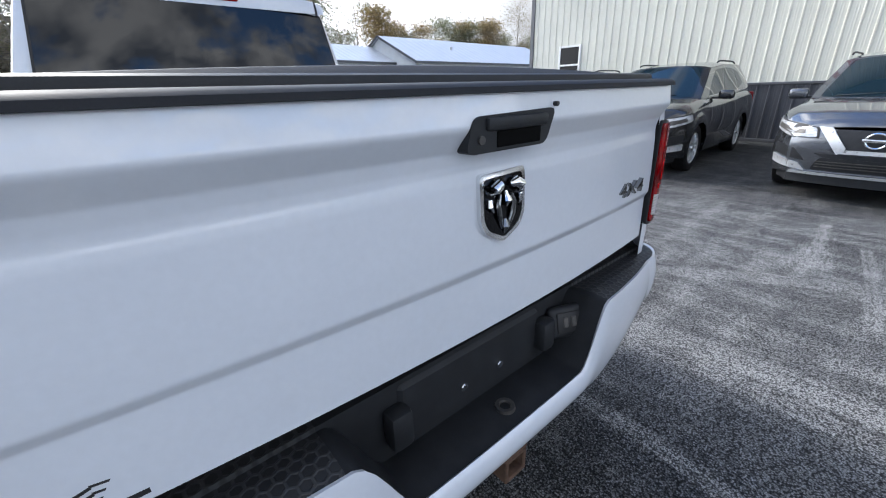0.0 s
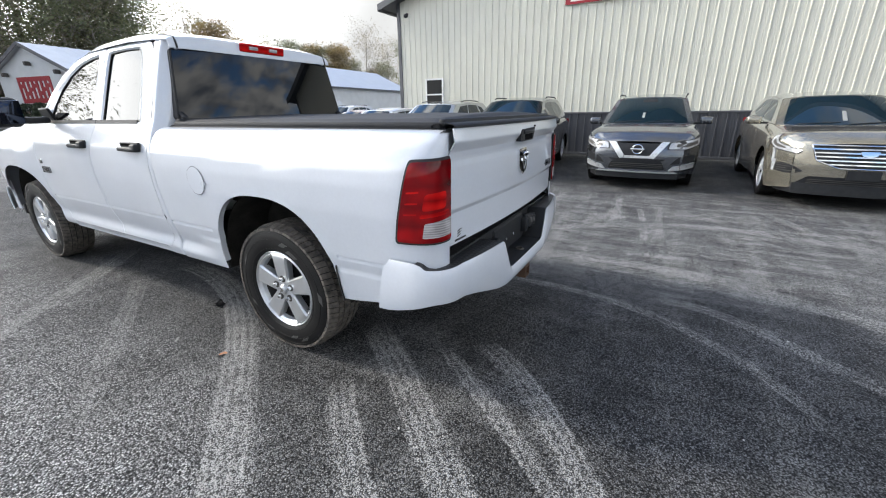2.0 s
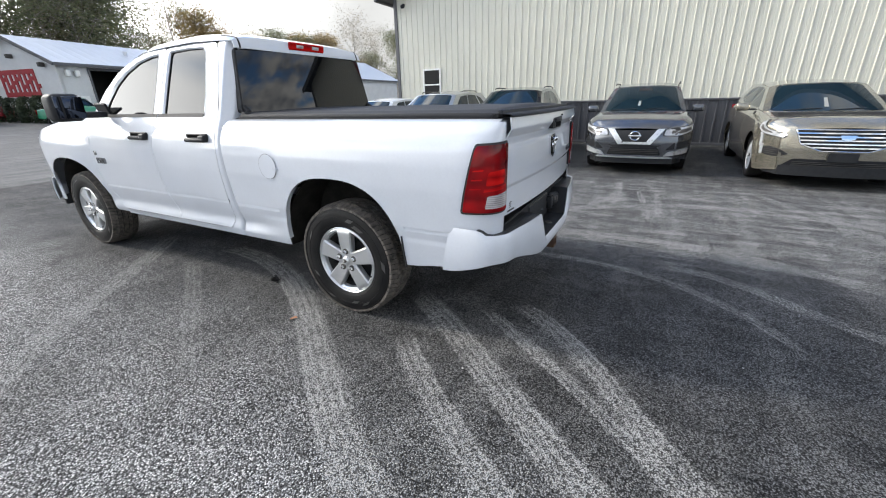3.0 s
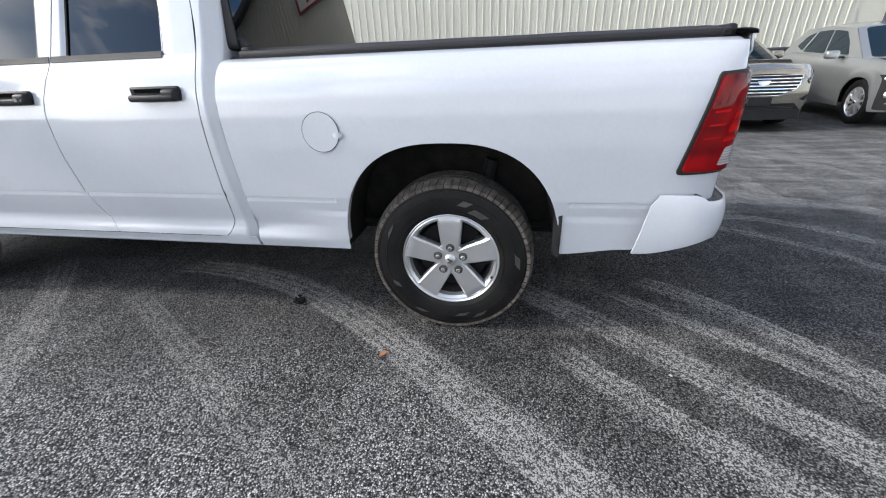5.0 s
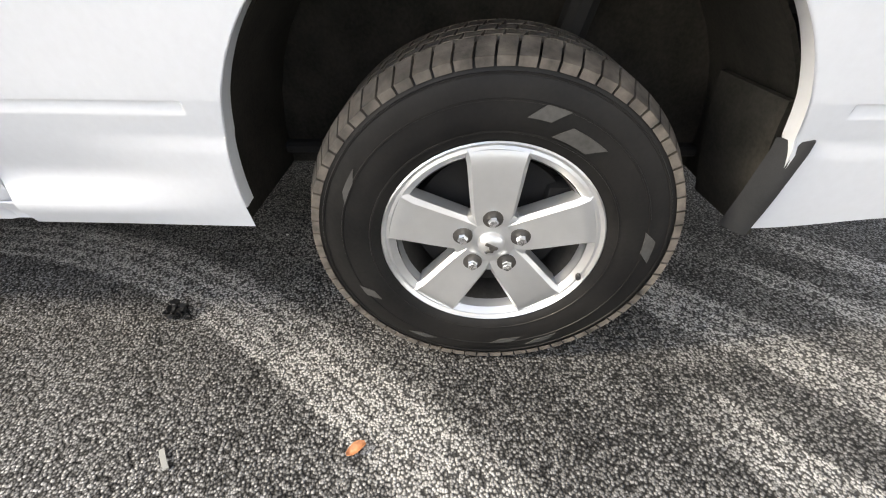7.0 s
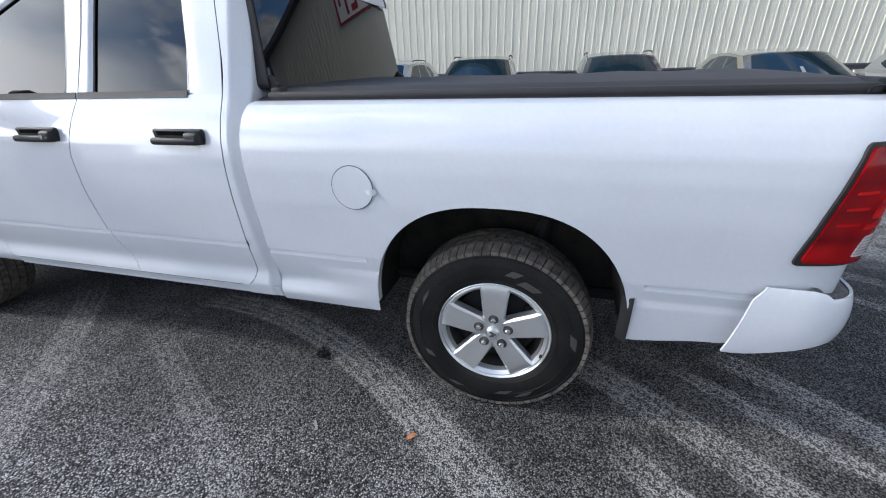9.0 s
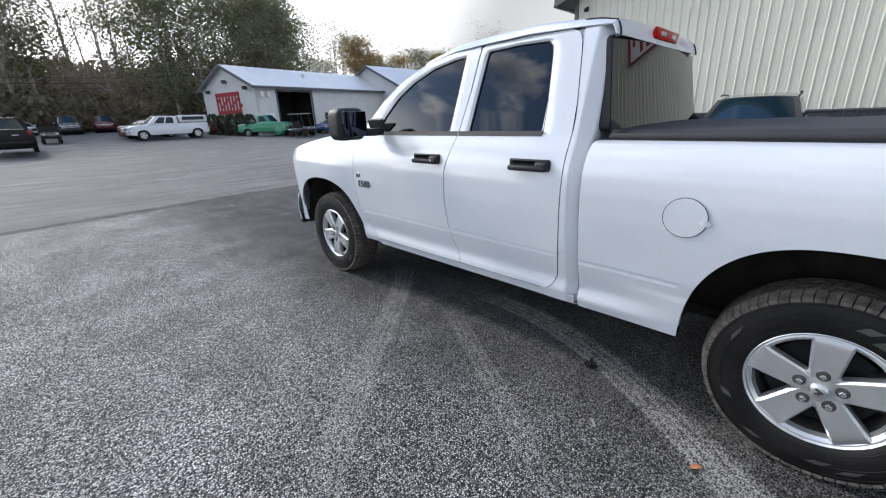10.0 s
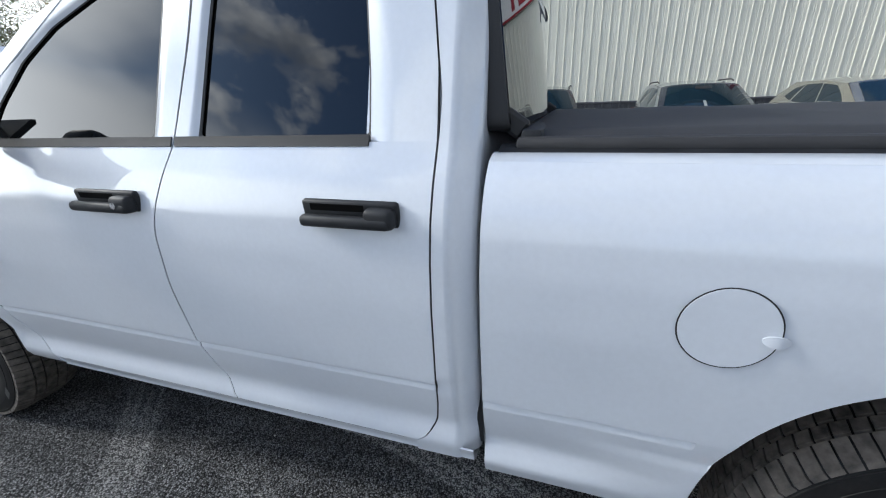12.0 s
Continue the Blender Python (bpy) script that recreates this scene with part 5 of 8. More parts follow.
        def ring(outer, inner, n, s=s):
            o, i_ = resample(outer, n), resample(inner, n)
            def f(u, v):
                a, b = o[round(u * (n - 1))], i_[round(u * (n - 1))]
                p = a.lerp(b, v)
                h = 0.010 * smooth01((v - 0.72) / 0.28)
                return (s * (cab_x(p[0], p[1]) - h), p[0], p[1])
            return sheet(n - 1, 8, f)
        r_out = [(SEAM_R(1.345) + g, 1.345), (SEAM_R(1.5) + g, 1.5), (SEAM_R(1.74) + g, 1.74), (SEAM_R(1.80) + 0.006, 1.80), (1.185, 1.838), (1.235, 1.856), (1.50, 1.866), (1.822, 1.858), (1.848, 1.60), (SEAM_B(1.345) - g, 1.345)]
        r_in = [(1.285, 1.345), (1.292, 1.50), (1.318, 1.75), (1.328, 1.795), (1.36, 1.822), (1.55, 1.828), (1.775, 1.820), (1.797, 1.60), (1.822, 1.345)]
        f_out = [(SEAM_B(1.345) + g, 1.345), (1.856, 1.60), (1.832, 1.858), (2.05, 1.848), (2.32, 1.800), (2.56, 1.705), (2.76, 1.570), (2.92, 1.420), (2.985, 1.345)]
        f_in = [(1.985, 1.345), (1.962, 1.60), (1.948, 1.812), (2.06, 1.802), (2.24, 1.768), (2.43, 1.694), (2.58, 1.600), (2.71, 1.468), (2.790, 1.345)]
        solid(part("window_frame", ring(r_out, r_in, 60), WHITE, rd), 0.006)
        solid(part("window_frame", ring(f_out, f_in, 60), WHITE, fdoor), 0.006)
        for door, inner in ((rd, r_in), (fdoor, f_in)):
            cy, cz = sum(p[0] for p in inner) / len(inner), sum(p[1] for p in inner) / len(inner)
            part("pane", patch(rounded(inner, 0.02, 3), lambda a, b, h, s=s: (s * (cab_x(a, b) - 0.016 + h), a, b), 0.06, 0.0, 0.004), GLASS, door, "dark tinted pane")
            seal_out = [(cy + (p[0] - cy) * 1.012, cz + (p[1] - cz) * 1.012) for p in rounded(inner, 0.02, 3)]
            seal_in = [(cy + (p[0] - cy) * 0.972, cz + (p[1] - cz) * 0.972) for p in rounded(inner, 0.02, 3)]
            o, i_ = resample(seal_out, 80, True), resample(seal_in, 80, True)
            bm = sheet(80, 1, lambda u, v, s=s, o=o, i_=i_: (lambda p: (s * (cab_x(p[0], p[1]) - 0.008 - 0.003 * v), p[0], p[1]))((o if v < 0.5 else i_)[round(u * 80) % 80]), True)
            solid(part("window_seal", bm, SEAL, door), 0.003)
            lo, hi = inner[0][0], inner[-1][0]
            belt = sheet(14, 3, lambda u, v, s=s, lo=lo, hi=hi: (lambda y, z: (s * (cab_x(y, z) + 0.004), y, z))(lo + (hi - lo + 0.07) * u if hi < 1.9 else lo - 0.08 + (hi - lo + 0.16) * u, 1.336 + 0.026 * v))
            solid(part("belt_seal", belt, SEAL, door), 0.006)
        # handles
        for door, y0 in ((rd, 1.318), (fdoor, 2.135)):
            h = new("handle"); h.parent = door
            x0 = cab_x(y0, 1.185)
            part("base", rbox(0.020, 0.255, 0.066, 0.012, 3, at(s * (x0 + 0.004), y0, 1.188, 0, s * 8, 0)), BLACK_PLASTIC, h)
            part("grip", rbox(0.030, 0.238, 0.030, 0.012, 3, at(s * (x0 + 0.030), y0 + 0.004, 1.173)), BLACK_PLASTIC, h)
            part("end_cap", rbox(0.040, 0.075, 0.050, 0.014, 3, at(s * (x0 + 0.022), y0 - 0.085, 1.183)), BLACK_PLASTIC, h)
            # dark strip in place of the shaded cup above the grip
            part("cup", rbox(0.006, 0.150, 0.022, 0.003, 1, at(s * (x0 + 0.0135), y0 + 0.030, 1.203, 0, s * 8, 0)), PIT, h)
            if door is fdoor and s < 0:
                part("lock", cyl(0.010, 0.008, 14, at(s * (x0 + 0.043), y0 - 0.075, 1.183, 0, 90, 0)), CHROME, h)
        # rocker
        def rock(u, v, s=s):
            y = 1.035 + 1.80 * u
            z = 0.474 - 0.075 * v
            return (s * (cab_x(y, max(z, 0.44)) - 0.004 - 0.07 * max(0, (v - 0.6) / 0.4) ** 2), y, z)
        solid(part("rocker", sheet(24, 8, rock), WHITE, T), 0.006)
        # rear corner of the cab
        def ccorner(u, v, s=s):
            z = 0.425 + 1.44 * v
            y1 = SEAM_R(max(z, 0.47)) - g
            x1 = cab_x(y1, max(z, 0.44))
            if u < 0.35:
                return (s * x1, y1 + (1.088 - y1) * u / 0.35, z)
            q = (u - 0.35) / 0.65
            back = float(np.interp(q, [0, 0.10, 0.20, 0.70, 0.80, 1.0], [0, 0.003, 0.010, 0.052, 0.064, 0.105]))
            return (s * (x1 - back), float(np.interp(q, [0, 0.10, 0.20, 0.70, 0.80, 1.0], [1.088, 1.078, 1.070, 1.034, 1.028, 1.026])), z)
        solid(part("cab_corner", sheet(40, 60, ccorner), WHITE, T), 0.006)
        part("door_surround", (sheet(8, 24, lambda u, v, s=s: (s * (cab_x(1.1 + 0.2 * u, 1.35 + 0.50 * v) - 0.010), 1.10 + 0.20 * u, 1.35 + 0.50 * v))), WHITE, T)
        # dark tubes round the doors, standing in for the shade of the shut lines
        def shut(points, name="shut_line", s=s):
            pts = [(s * (cab_x(p[0], p[1]) - 0.0012), p[0], p[1]) for p in resample([(q[0], q[1]) for q in points], 70)]
            return tube(pts, 0.0030, 6)
        zs = [0.478 + 0.867 * i / 24 for i in range(25)]
        part("shut_line", shut([(SEAM_B(0.478), 0.476), (SEAM_R(0.478) + 0.02, 0.476)] + [(SEAM_R(z), z) for z in zs[1:]] + r_out[1:8]), SEAL, rd)
        part("shut_line", shut([(SEAM_B(z), z) for z in zs] + [(1.852, 1.60), (1.827, 1.858)]), SEAL, rd)
        part("shut_line", shut([(SEAM_B(0.478), 0.476), (SEAM_A(0.478), 0.476)] + [(SEAM_A(z), z) for z in zs[1:]]), SEAL, fdoor)
        part("shut_line", shut(f_out[2:]), SEAL, fdoor)
        # front fender
        cols = sorted({round(v, 4) for v in list(np.linspace(3.01, 3.06, 3)) + [float(3.57 - 0.515 * math.cos(math.pi * i / 36)) for i in range(0, 37)] + list(np.linspace(4.10, 4.46, 12))})
        bm = bmesh.new()
        rows = []
        for y in [2.83, 2.87, 2.91, 2.95, 2.99] + cols:
            z0 = max(0.40, arch_z(y - 3.57, 0.44 if y < 3.57 else 0.60, 0.955, 0.52))
            zt = 1.335 - 0.012 * max(0, y - 3.0) - 0.20 * max(0, (y - 3.25) / 1.2) ** 1.7
            # rear edge follows the door seam
            row = []
            for j in range(31):
                z = z0 + (zt - z0) * j / 30
                yy = max(y, SEAM_A(z) + g) if y < 3.07 else y
                row.append(bm.verts.new((s * cab_x(yy, z), yy, z)))
            rows.append(row)
        for p, q in zip(rows, rows[1:]):
            for j in range(30):
                bm.faces.new((p[j], q[j], q[j + 1], p[j + 1]))
        bmesh.ops.remove_doubles(bm, verts=bm.verts, dist=0.0004)
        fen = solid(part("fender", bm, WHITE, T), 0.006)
        even = fen.modifiers.new("normals", "WEIGHTED_NORMAL")
        even.keep_sharp, even.weight = True, 80
        # badge on the front door
        def ondoor(y, z, h, s=s):
            return (s * (cab_x(y, z) + h), y, z)
        if s < 0:
            for i, ch in enumerate("1500"):
                y0 = 2.972 - 0.043 * i
                bd = moved(text_mesh(ch, 0.080, 0.010), at(-cab_x(y0, 0.955) - 0.004, y0, 0.945, 90, 0, -90) @ Matrix.Diagonal((1.05, 1.0, 1.0, 1.0)))
                part("numeral", bd, DARK_CHROME, fdoor, "dark chrome raised numeral")
            part("badge_block", rbox(0.010, 0.052, 0.040, 0.006, 2, at(-cab_x(3.0, 1.01) - 0.003, 2.985, 1.018)), DARK_CHROME, fdoor)
        # mirror
        mr = new("door_mirror"); mr.parent = T
        tagged(mr, "large black fold-out door mirror")
        part("arm", join(rbox(0.16, 0.10, 0.055, 0.02, 2, at(s * 0.965, 2.685, 1.365)), rbox(0.02, 0.20, 0.16, 0.01, 1, at(s * 0.855, 2.76, 1.385, 0, s * 18, 0))), BLACK_PLASTIC, mr)
        part("shell", rbox(0.235, 0.19, 0.225, 0.055, 4, at(s * 1.145, 2.745, 1.428)), BLACK_PLASTIC, mr)
        part("glass", rbox(0.140, 0.010, 0.175, 0.02, 2, at(s * 1.112, 2.648, 1.428)), MIRROR_GLASS, mr)
        part("spot_glass", rbox(0.042, 0.010, 0.175, 0.015, 2, at(s * 1.218, 2.648, 1.428)), MIRROR_GLASS, mr)
    # dark core added to close the shut lines with the colour of their shade and hide the inside
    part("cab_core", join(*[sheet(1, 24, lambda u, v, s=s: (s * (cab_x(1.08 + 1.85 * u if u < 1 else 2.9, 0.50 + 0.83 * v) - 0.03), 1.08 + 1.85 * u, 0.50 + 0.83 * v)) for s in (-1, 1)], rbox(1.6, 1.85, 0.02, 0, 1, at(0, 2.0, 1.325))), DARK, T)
    for s in (-1, 1):
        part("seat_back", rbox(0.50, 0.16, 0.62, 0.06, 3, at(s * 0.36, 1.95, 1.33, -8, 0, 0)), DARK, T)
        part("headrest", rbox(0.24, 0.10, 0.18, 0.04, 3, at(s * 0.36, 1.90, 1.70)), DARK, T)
    # rear wall with its pane
    def rearw(u, v):
        z = 0.43 + 1.42 * v
        k = u * 2 - 1
        return (k * (cab_x(1.1, z) - 0.08), 1.027 - 0.012 * (1 - k * k) + 0.020 * max(0.0, (z - 1.36) / 0.45), z)
    solid(part("rear_wall", sheet(24, 40, rearw), WHITE, T), 0.006)
    rw = new("rear_window"); rw.parent = T
    tagged(rw, "dark tinted rear window with a black border")
    quad = [(-0.765, 1.355), (0.765, 1.355), (0.690, 1.806), (-0.690, 1.806)]
    def onrear(x, z, h):
        k = x / (cab_x(1.1, z) - 0.08)
        return (x, 1.027 - 0.025 * (1 - k * k) - h - 0.13 * (1.80 - z), z)
    part("border", patch(rounded(quad, 0.035, 5), onrear, 0.06, 0.000, 0.075), SEAL, rw)
    part("pane", patch(rounded([(x * 0.985, 1.58 + (z - 1.58) * 0.972) for x, z in quad], 0.03, 5), onrear, 0.06, 0.0025, 0.004), GLASS, rw)
    # roof
    def edge_z(y):
        return float(np.interp(y, [1.02, 1.20, 1.50, 1.83, 2.05, 2.32, 2.45], [1.845, 1.858, 1.868, 1.860, 1.850, 1.802, 1.755]))
    def roof(u, v):
        k = u * 2 - 1
        y = 1.022 + (2.33 + 0.20 * (1 - k * k) - 1.022) * v
        ys_ = 1.022 + (2.33 - 1.022) * v
        ze = edge_z(ys_)
        crown = float(np.interp(v, [0, 0.06, 0.3, 0.6, 0.85, 1.0], [0.038, 0.062, 0.080, 0.078, 0.066, 0.050]))
        return (k * 0.702, y, ze + 0.002 + crown * (1 - abs(k) ** 5.0) ** 0.55)
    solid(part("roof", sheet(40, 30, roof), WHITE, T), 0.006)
    # drop of the roof over the rear window
    def lipf(u, v):
        k = u * 2 - 1
        p = roof(u, 0.0)
        return (p[0], p[1] - 0.018 * math.sin(math.pi * v * 0.5), p[2] - (p[2] - 1.802) * v)
    solid(part("roof_rear", sheet(40, 8, lipf), WHITE, T), 0.006)
    for s in (-1, 1):
        us = 0.5 + s * 0.465
        line = [(lambda p: (p[0], p[1], p[2] + 0.002))(roof(us, 0.12 - 0.12 * i / 4)) for i in range(5)]
        line += [(lambda p: (p[0], p[1] - 0.003, p[2]))(lipf(us, 0.25 + 0.25 * i)) for i in range(4)]
        part("roof_seam", tube(line, 0.0075, 6), SEAL, T)
    br = new("brake_lamp"); br.parent = T
    tagged(br, "red high brake lamp with two clear cargo lenses")
    part("lens", rbox(0.395, 0.022, 0.060, 0.010, 3, at(0.0, 1.000, 1.858, 12, 0, 0)), RED_BRIGHT, br)
    for s in (-1, 1):
        part("cargo_lens", rbox(0.075, 0.020, 0.024, 0.004, 1, at(s * 0.088, 0.992, 1.857, 12, 0, 0)), CLEAR_LENS, br)
    part("antenna_fin", rbox(0.04, 0.10, 0.035, 0.014, 3, at(0.0, 1.75, 1.955, -12, 0, 0)), BLACK_PLASTIC, T)
    # windscreen
    def screen(u, v):
        k = u * 2 - 1
        p = Vector((2.33, 1.800)).lerp(Vector((2.985, 1.345)), v)
        xs = cab_x(p[0], p[1]) - 0.03
        return (k * xs, p[0] + 0.20 * (1 - k * k), p[1] + (0.050 - 0.03 * v) * (1 - abs(k) ** 3.2) ** 0.62)
    solid(part("windscreen", sheet(30, 16, screen), GLASS, T), 0.006)
    for s in (-1, 1):
        def pillar(u, v, s=s):
            p = Vector((2.30, 1.808)).lerp(Vector((2.995, 1.342)), u)
            x = cab_x(p[0], p[1])
            return (s * (x + 0.003 - 0.075 * v), p[0] + 0.055 * v, p[1] + 0.022 * math.sin(math.pi * v * 0.6))
        solid(part("pillar", sheet(20, 6, pillar), WHITE, T), 0.006)
    # bonnet
    def hood(u, v):
        k = u * 2 - 1
        y = 3.0 + 0.21 * (1 - k * k) * (1 - v) + (1.38 + 0.12 * (1 - k * k)) * v
        yf = 3.0 + 1.38 * v
        zt = 1.335 - 0.012 * max(0, yf - 3.0) - 0.20 * max(0, (yf - 3.25) / 1.2) ** 1.7
        x = cab_x(min(yf, 4.40), zt) * k
        return (x, y, zt + 0.055 * (1 - abs(k) ** 2.5) + 0.02 * math.exp(-((abs(k) - 0.55) / 0.12) ** 2) * (1 - v))
    solid(part("bonnet", sheet(36, 24, hood), WHITE, T), 0.006)
    # nose
    def nose(u, v):
        k = u * 2 - 1
        z = 0.62 + 0.56 * v
        return (k * 0.76, 4.50 + 0.06 * (1 - k * k) - 0.05 * v * v, z)
    solid(part("nose", sheet(20, 10, nose), BLACK_PLASTIC, T), 0.02)
    grille = new("grille"); grille.parent = T
    part("surround", rbox(0.98, 0.05, 0.46, 0.04, 2, at(0, 4.565, 0.94)), CHROME, grille)
    for i in range(5):
        part("slat", rbox(0.90, 0.05, 0.022, 0.004, 1, at(0, 4.595, 0.78 + 0.08 * i)), BLACK_PLASTIC, grille)
    fb = new("front_bumper"); fb.parent = T
    def fbf(u, v):
        k = u * 2 - 1
        z = 0.46 + 0.24 * v
        x = k * 0.955
        y = 4.66 - 0.52 * abs(k) ** 4.5
        return (x, y + 0.03 * math.sin(math.pi * v), z)
    solid(part("face", sheet(40, 8, fbf), WHITE, fb), 0.01)
    part("valance", rbox(1.6, 0.05, 0.14, 0.02, 2, at(0, 4.50, 0.40)), BLACK_PLASTIC, fb)
    for s in (-1, 1):
        part("headlamp", rbox(0.24, 0.16, 0.30, 0.05, 3, at(s * 0.66, 4.49, 0.97, 0, 0, -s * 16)), HEAD_LENS, T)
        solid(part("bumper_end", sheet(6, 8, lambda u, v, s=s: (s * (0.918 + 0.012 * math.sin(3 * u)), 4.14 - 0.10 * u * (1 - 0.5 * v), 0.47 + 0.30 * v)), WHITE, T), 0.008)
    # wheels
    w = wheel(T)
    put_wheel(w, -0.915, 0.0, 0.392, False, 0)
    for x, y, fl, sp in ((0.915, 0.0, True, 20), (-0.915, 3.569, False, 40), (0.915, 3.569, True, 10)):
        put_wheel(clone(w, T), x, y, 0.392, fl, sp)
    return T


build_truck()


# ---- parked cars ----
SILVER_GREY = car_paint("gunmetal_paint", (0.115, 0.122, 0.135), 1.0, 0.22)
CHAMPAGNE = car_paint("champagne_paint", (0.34, 0.315, 0.255), 1.0, 0.20)
BLACK_CAR = car_paint("black_car_paint", (0.012, 0.013, 0.014), 0.0, 0.25)
SILVER = car_paint("silver_paint", (0.42, 0.43, 0.43), 1.0, 0.3)
MATT_BLACK = varied("dull_black_paint", (0.012, 0.012, 0.013), 0.5, 0, 0, 4, 0.3, spec=0.2)
MAROON = car_paint("maroon_paint", (0.09, 0.012, 0.018), 0.0, 0.3)
GREEN_CAR = car_paint("green_paint", (0.012, 0.22, 0.11), 0.0, 0.35)
BLUE_CAR = car_paint("blue_paint", (0.03, 0.08, 0.20), 0.0, 0.3)
NAVY_GLASS = glass_dark("windscreen_glass", (0.008, 0.019, 0.028), 0.30)
AMBER = Mat("amber_lens", (0.7, 0.22, 0.02), 0.15, 0, 1.0).m
PAPER = varied("white_paper", (0.24, 0.245, 0.235), 0.7, 0, 0, 20, 0.06)


def car(name, label, m, paint, L=4.65, W=0.92, H=1.68, hood=0.98, nose=0.78, belt=1.08, cowl=1.15, roof_f=1.95, roof_r=3.75, tail=4.45, y1=0.93, y2=3.64, R=0.36, sill=0.26, lower=BLACK_PLASTIC, category="car", windows=3, rails=True, bed=None, group="parked cars", lower_h=0.10, wheel_style=("thin", 10), mirror=True, rear="hatch"):
    C = thing(name, label, category, m, group)
    xr = W * 0.70
    zr = H - 0.06
    drop = 0.0 if bed else 0.065

    def rise(v):
        """The roof climbs from the windscreen's head to its full height."""
        return -drop * (1 - smooth01(v / 0.5))

    def plan(y):
        f = W * (1 - 0.24 * max(0, (0.60 - y) / 0.60) ** 2.4)
        return f * (1 - 0.14 * max(0, (y - (L - 0.5)) / 0.5) ** 2.4)

    def bow(x):
        return 0.20 * (abs(x) / W) ** 2.6

    def ztop(y):
        if bed:
            pts = [(0, nose - 0.04), (0.05, nose + 0.02), (0.25, hood - 0.06), (cowl, hood + 0.02), (cowl + 0.3, belt), (bed[0], belt), (bed[0] + 0.02, bed[1]), (L - 0.02, bed[1]), (L, bed[1] - 0.02)]
        else:
            pts = [(0, nose - 0.06), (0.04, nose), (0.22, nose + 0.09), (0.6, hood - 0.04), (cowl, hood + 0.02), (cowl + 0.35, belt - 0.02), (tail - 0.3, belt + 0.06), (L - 0.06, belt - 0.02), (L, belt - 0.12)]
        return float(np.interp(y, [p[0] for p in pts], [p[1] for p in pts]))

    def zbot(y):
        z = sill + 0.05 * max(0, (0.35 - y) / 0.35) + 0.06 * max(0, (y - L + 0.4) / 0.4)
        for yc in (y1, y2):
            d = abs(y - yc) / (R + 0.075)
            if d < 1:
                z = max(z, R + (R + 0.065) * (1 - d ** 2.4) ** 0.5 - 0.04)
        return z

    def half(y, z):
        w = plan(y)
        zm = 0.66
        x = w * (1 - 0.05 * abs((z - zm) / 0.42) ** 2.2)
        sh = ztop(y)
        x -= 0.10 * max(0, (z - (sh - 0.12)) / 0.12) ** 2.2
        x -= 0.014 * smooth01(1 - abs(z - (sill + 0.16)) / 0.05)
        for yc in (y1, y2):
            r = math.hypot(y - yc, z - R)
            x += 0.018 * smooth01((R + 0.20 - r) / 0.10)
        return x

    ys = sorted({round(float(v), 4) for v in list(np.linspace(0, 0.5, 12)) + list(np.linspace(0.5, L - 0.4, 60)) + list(np.linspace(L - 0.4, L, 10)) + [yc + k * (R + 0.074) for yc in (y1, y2) for k in (-1.01, -0.99, -0.93, -0.8, 0.8, 0.93, 0.99, 1.01)]})
    bm = bmesh.new()
    rows = []
    nz, nt = 14, 6
    for y in ys:
        row = []
        z0, z1 = zbot(y), ztop(y)
        fr = smooth01((0.7 - y) / 0.7)
        for side in (-1, 1):
            pts = []
            for j in range(nz + 1):
                z = z0 + (z1 - z0) * j / nz
                pts.append((side * half(y, z), z))
            xt = half(y, z1)
            for j in range(1, nt + 1):
                k = 1 - j / nt
                pts.append((side * xt * k, z1 + 0.035 * (1 - k * k) * (1 if y < cowl else 0.3)))
            row += pts if side < 0 else pts[-2::-1]
        rows.append([bm.verts.new((x, y + fr * bow(x), z)) for x, z in row])
    for p, q in zip(rows, rows[1:]):
        for j in range(len(p) - 1):
            bm.faces.new((p[j], p[j + 1], q[j + 1], q[j]))
    body = part("body", bm, paint, C, sharp=40)
    solid(body, 0.010)

    z0f, z1f = zbot(0), ztop(0)

    def nose_pt(x, z):
        k = (z - z0f) / (z1f - z0f)
        return (x, bow(x) - 0.045 * math.sin(math.pi * min(1, max(0, k))) ** 0.8, z)

    def front(x, z, h=0.0):
        """A point on the nose; past its edge the surface goes on round the fender."""
        zq = min(max(z, z0f), z1f)
        edge = half(0, zq) * 0.985
        sg = 1 if x >= 0 else -1
        if abs(x) <= edge:
            p = nose_pt(x, z)
            tilt = 0.5 * (abs(x) / W) ** 2
            return (p[0] + sg * h * tilt, p[1] - h * (1 - 0.3 * tilt), z)
        ys_ = (abs(x) - edge) * 2.0
        xx = half(ys_, max(z, zbot(ys_)))
        return (sg * (xx + 0.8 * h), ys_ + smooth01((0.7 - ys_) / 0.7) * bow(xx) - 0.6 * h, z)
    solid(part("nose", sheet(26, 12, lambda u, v: nose_pt((2 * u - 1) * half(0, z0f + (z1f - z0f) * v), z0f + (z1f - z0f) * v)), paint, C), 0.008)
    zr0, zr1 = zbot(L), ztop(L)
    solid(part("tail_panel", sheet(20, 10, lambda u, v: ((2 * u - 1) * half(L, zr0 + (zr1 - zr0) * v), L + 0.05 * math.sin(math.pi * v), zr0 + (zr1 - zr0) * v)), paint, C), 0.008)
    part("underbody", rbox(1.5 * W, L - 0.5, 0.22, 0.03, 1, at(0, L / 2, sill + 0.13)), DARK, C)
    part("inner_shell", rbox(1.60 * W, L - 1.2, belt - 0.50, 0.05, 1, at(0, L / 2 + 0.1, 0.46 + (belt - 0.50) / 2)), DARK, C)

    # upper part: painted sides with dark panes let in
    xb = half(cowl + 0.5, belt - 0.02) + 0.01

    def side_x(y, t):
        return xb + (xr - xb) * t ** 1.15

    def zb(y):
        return ztop(y) - 0.015
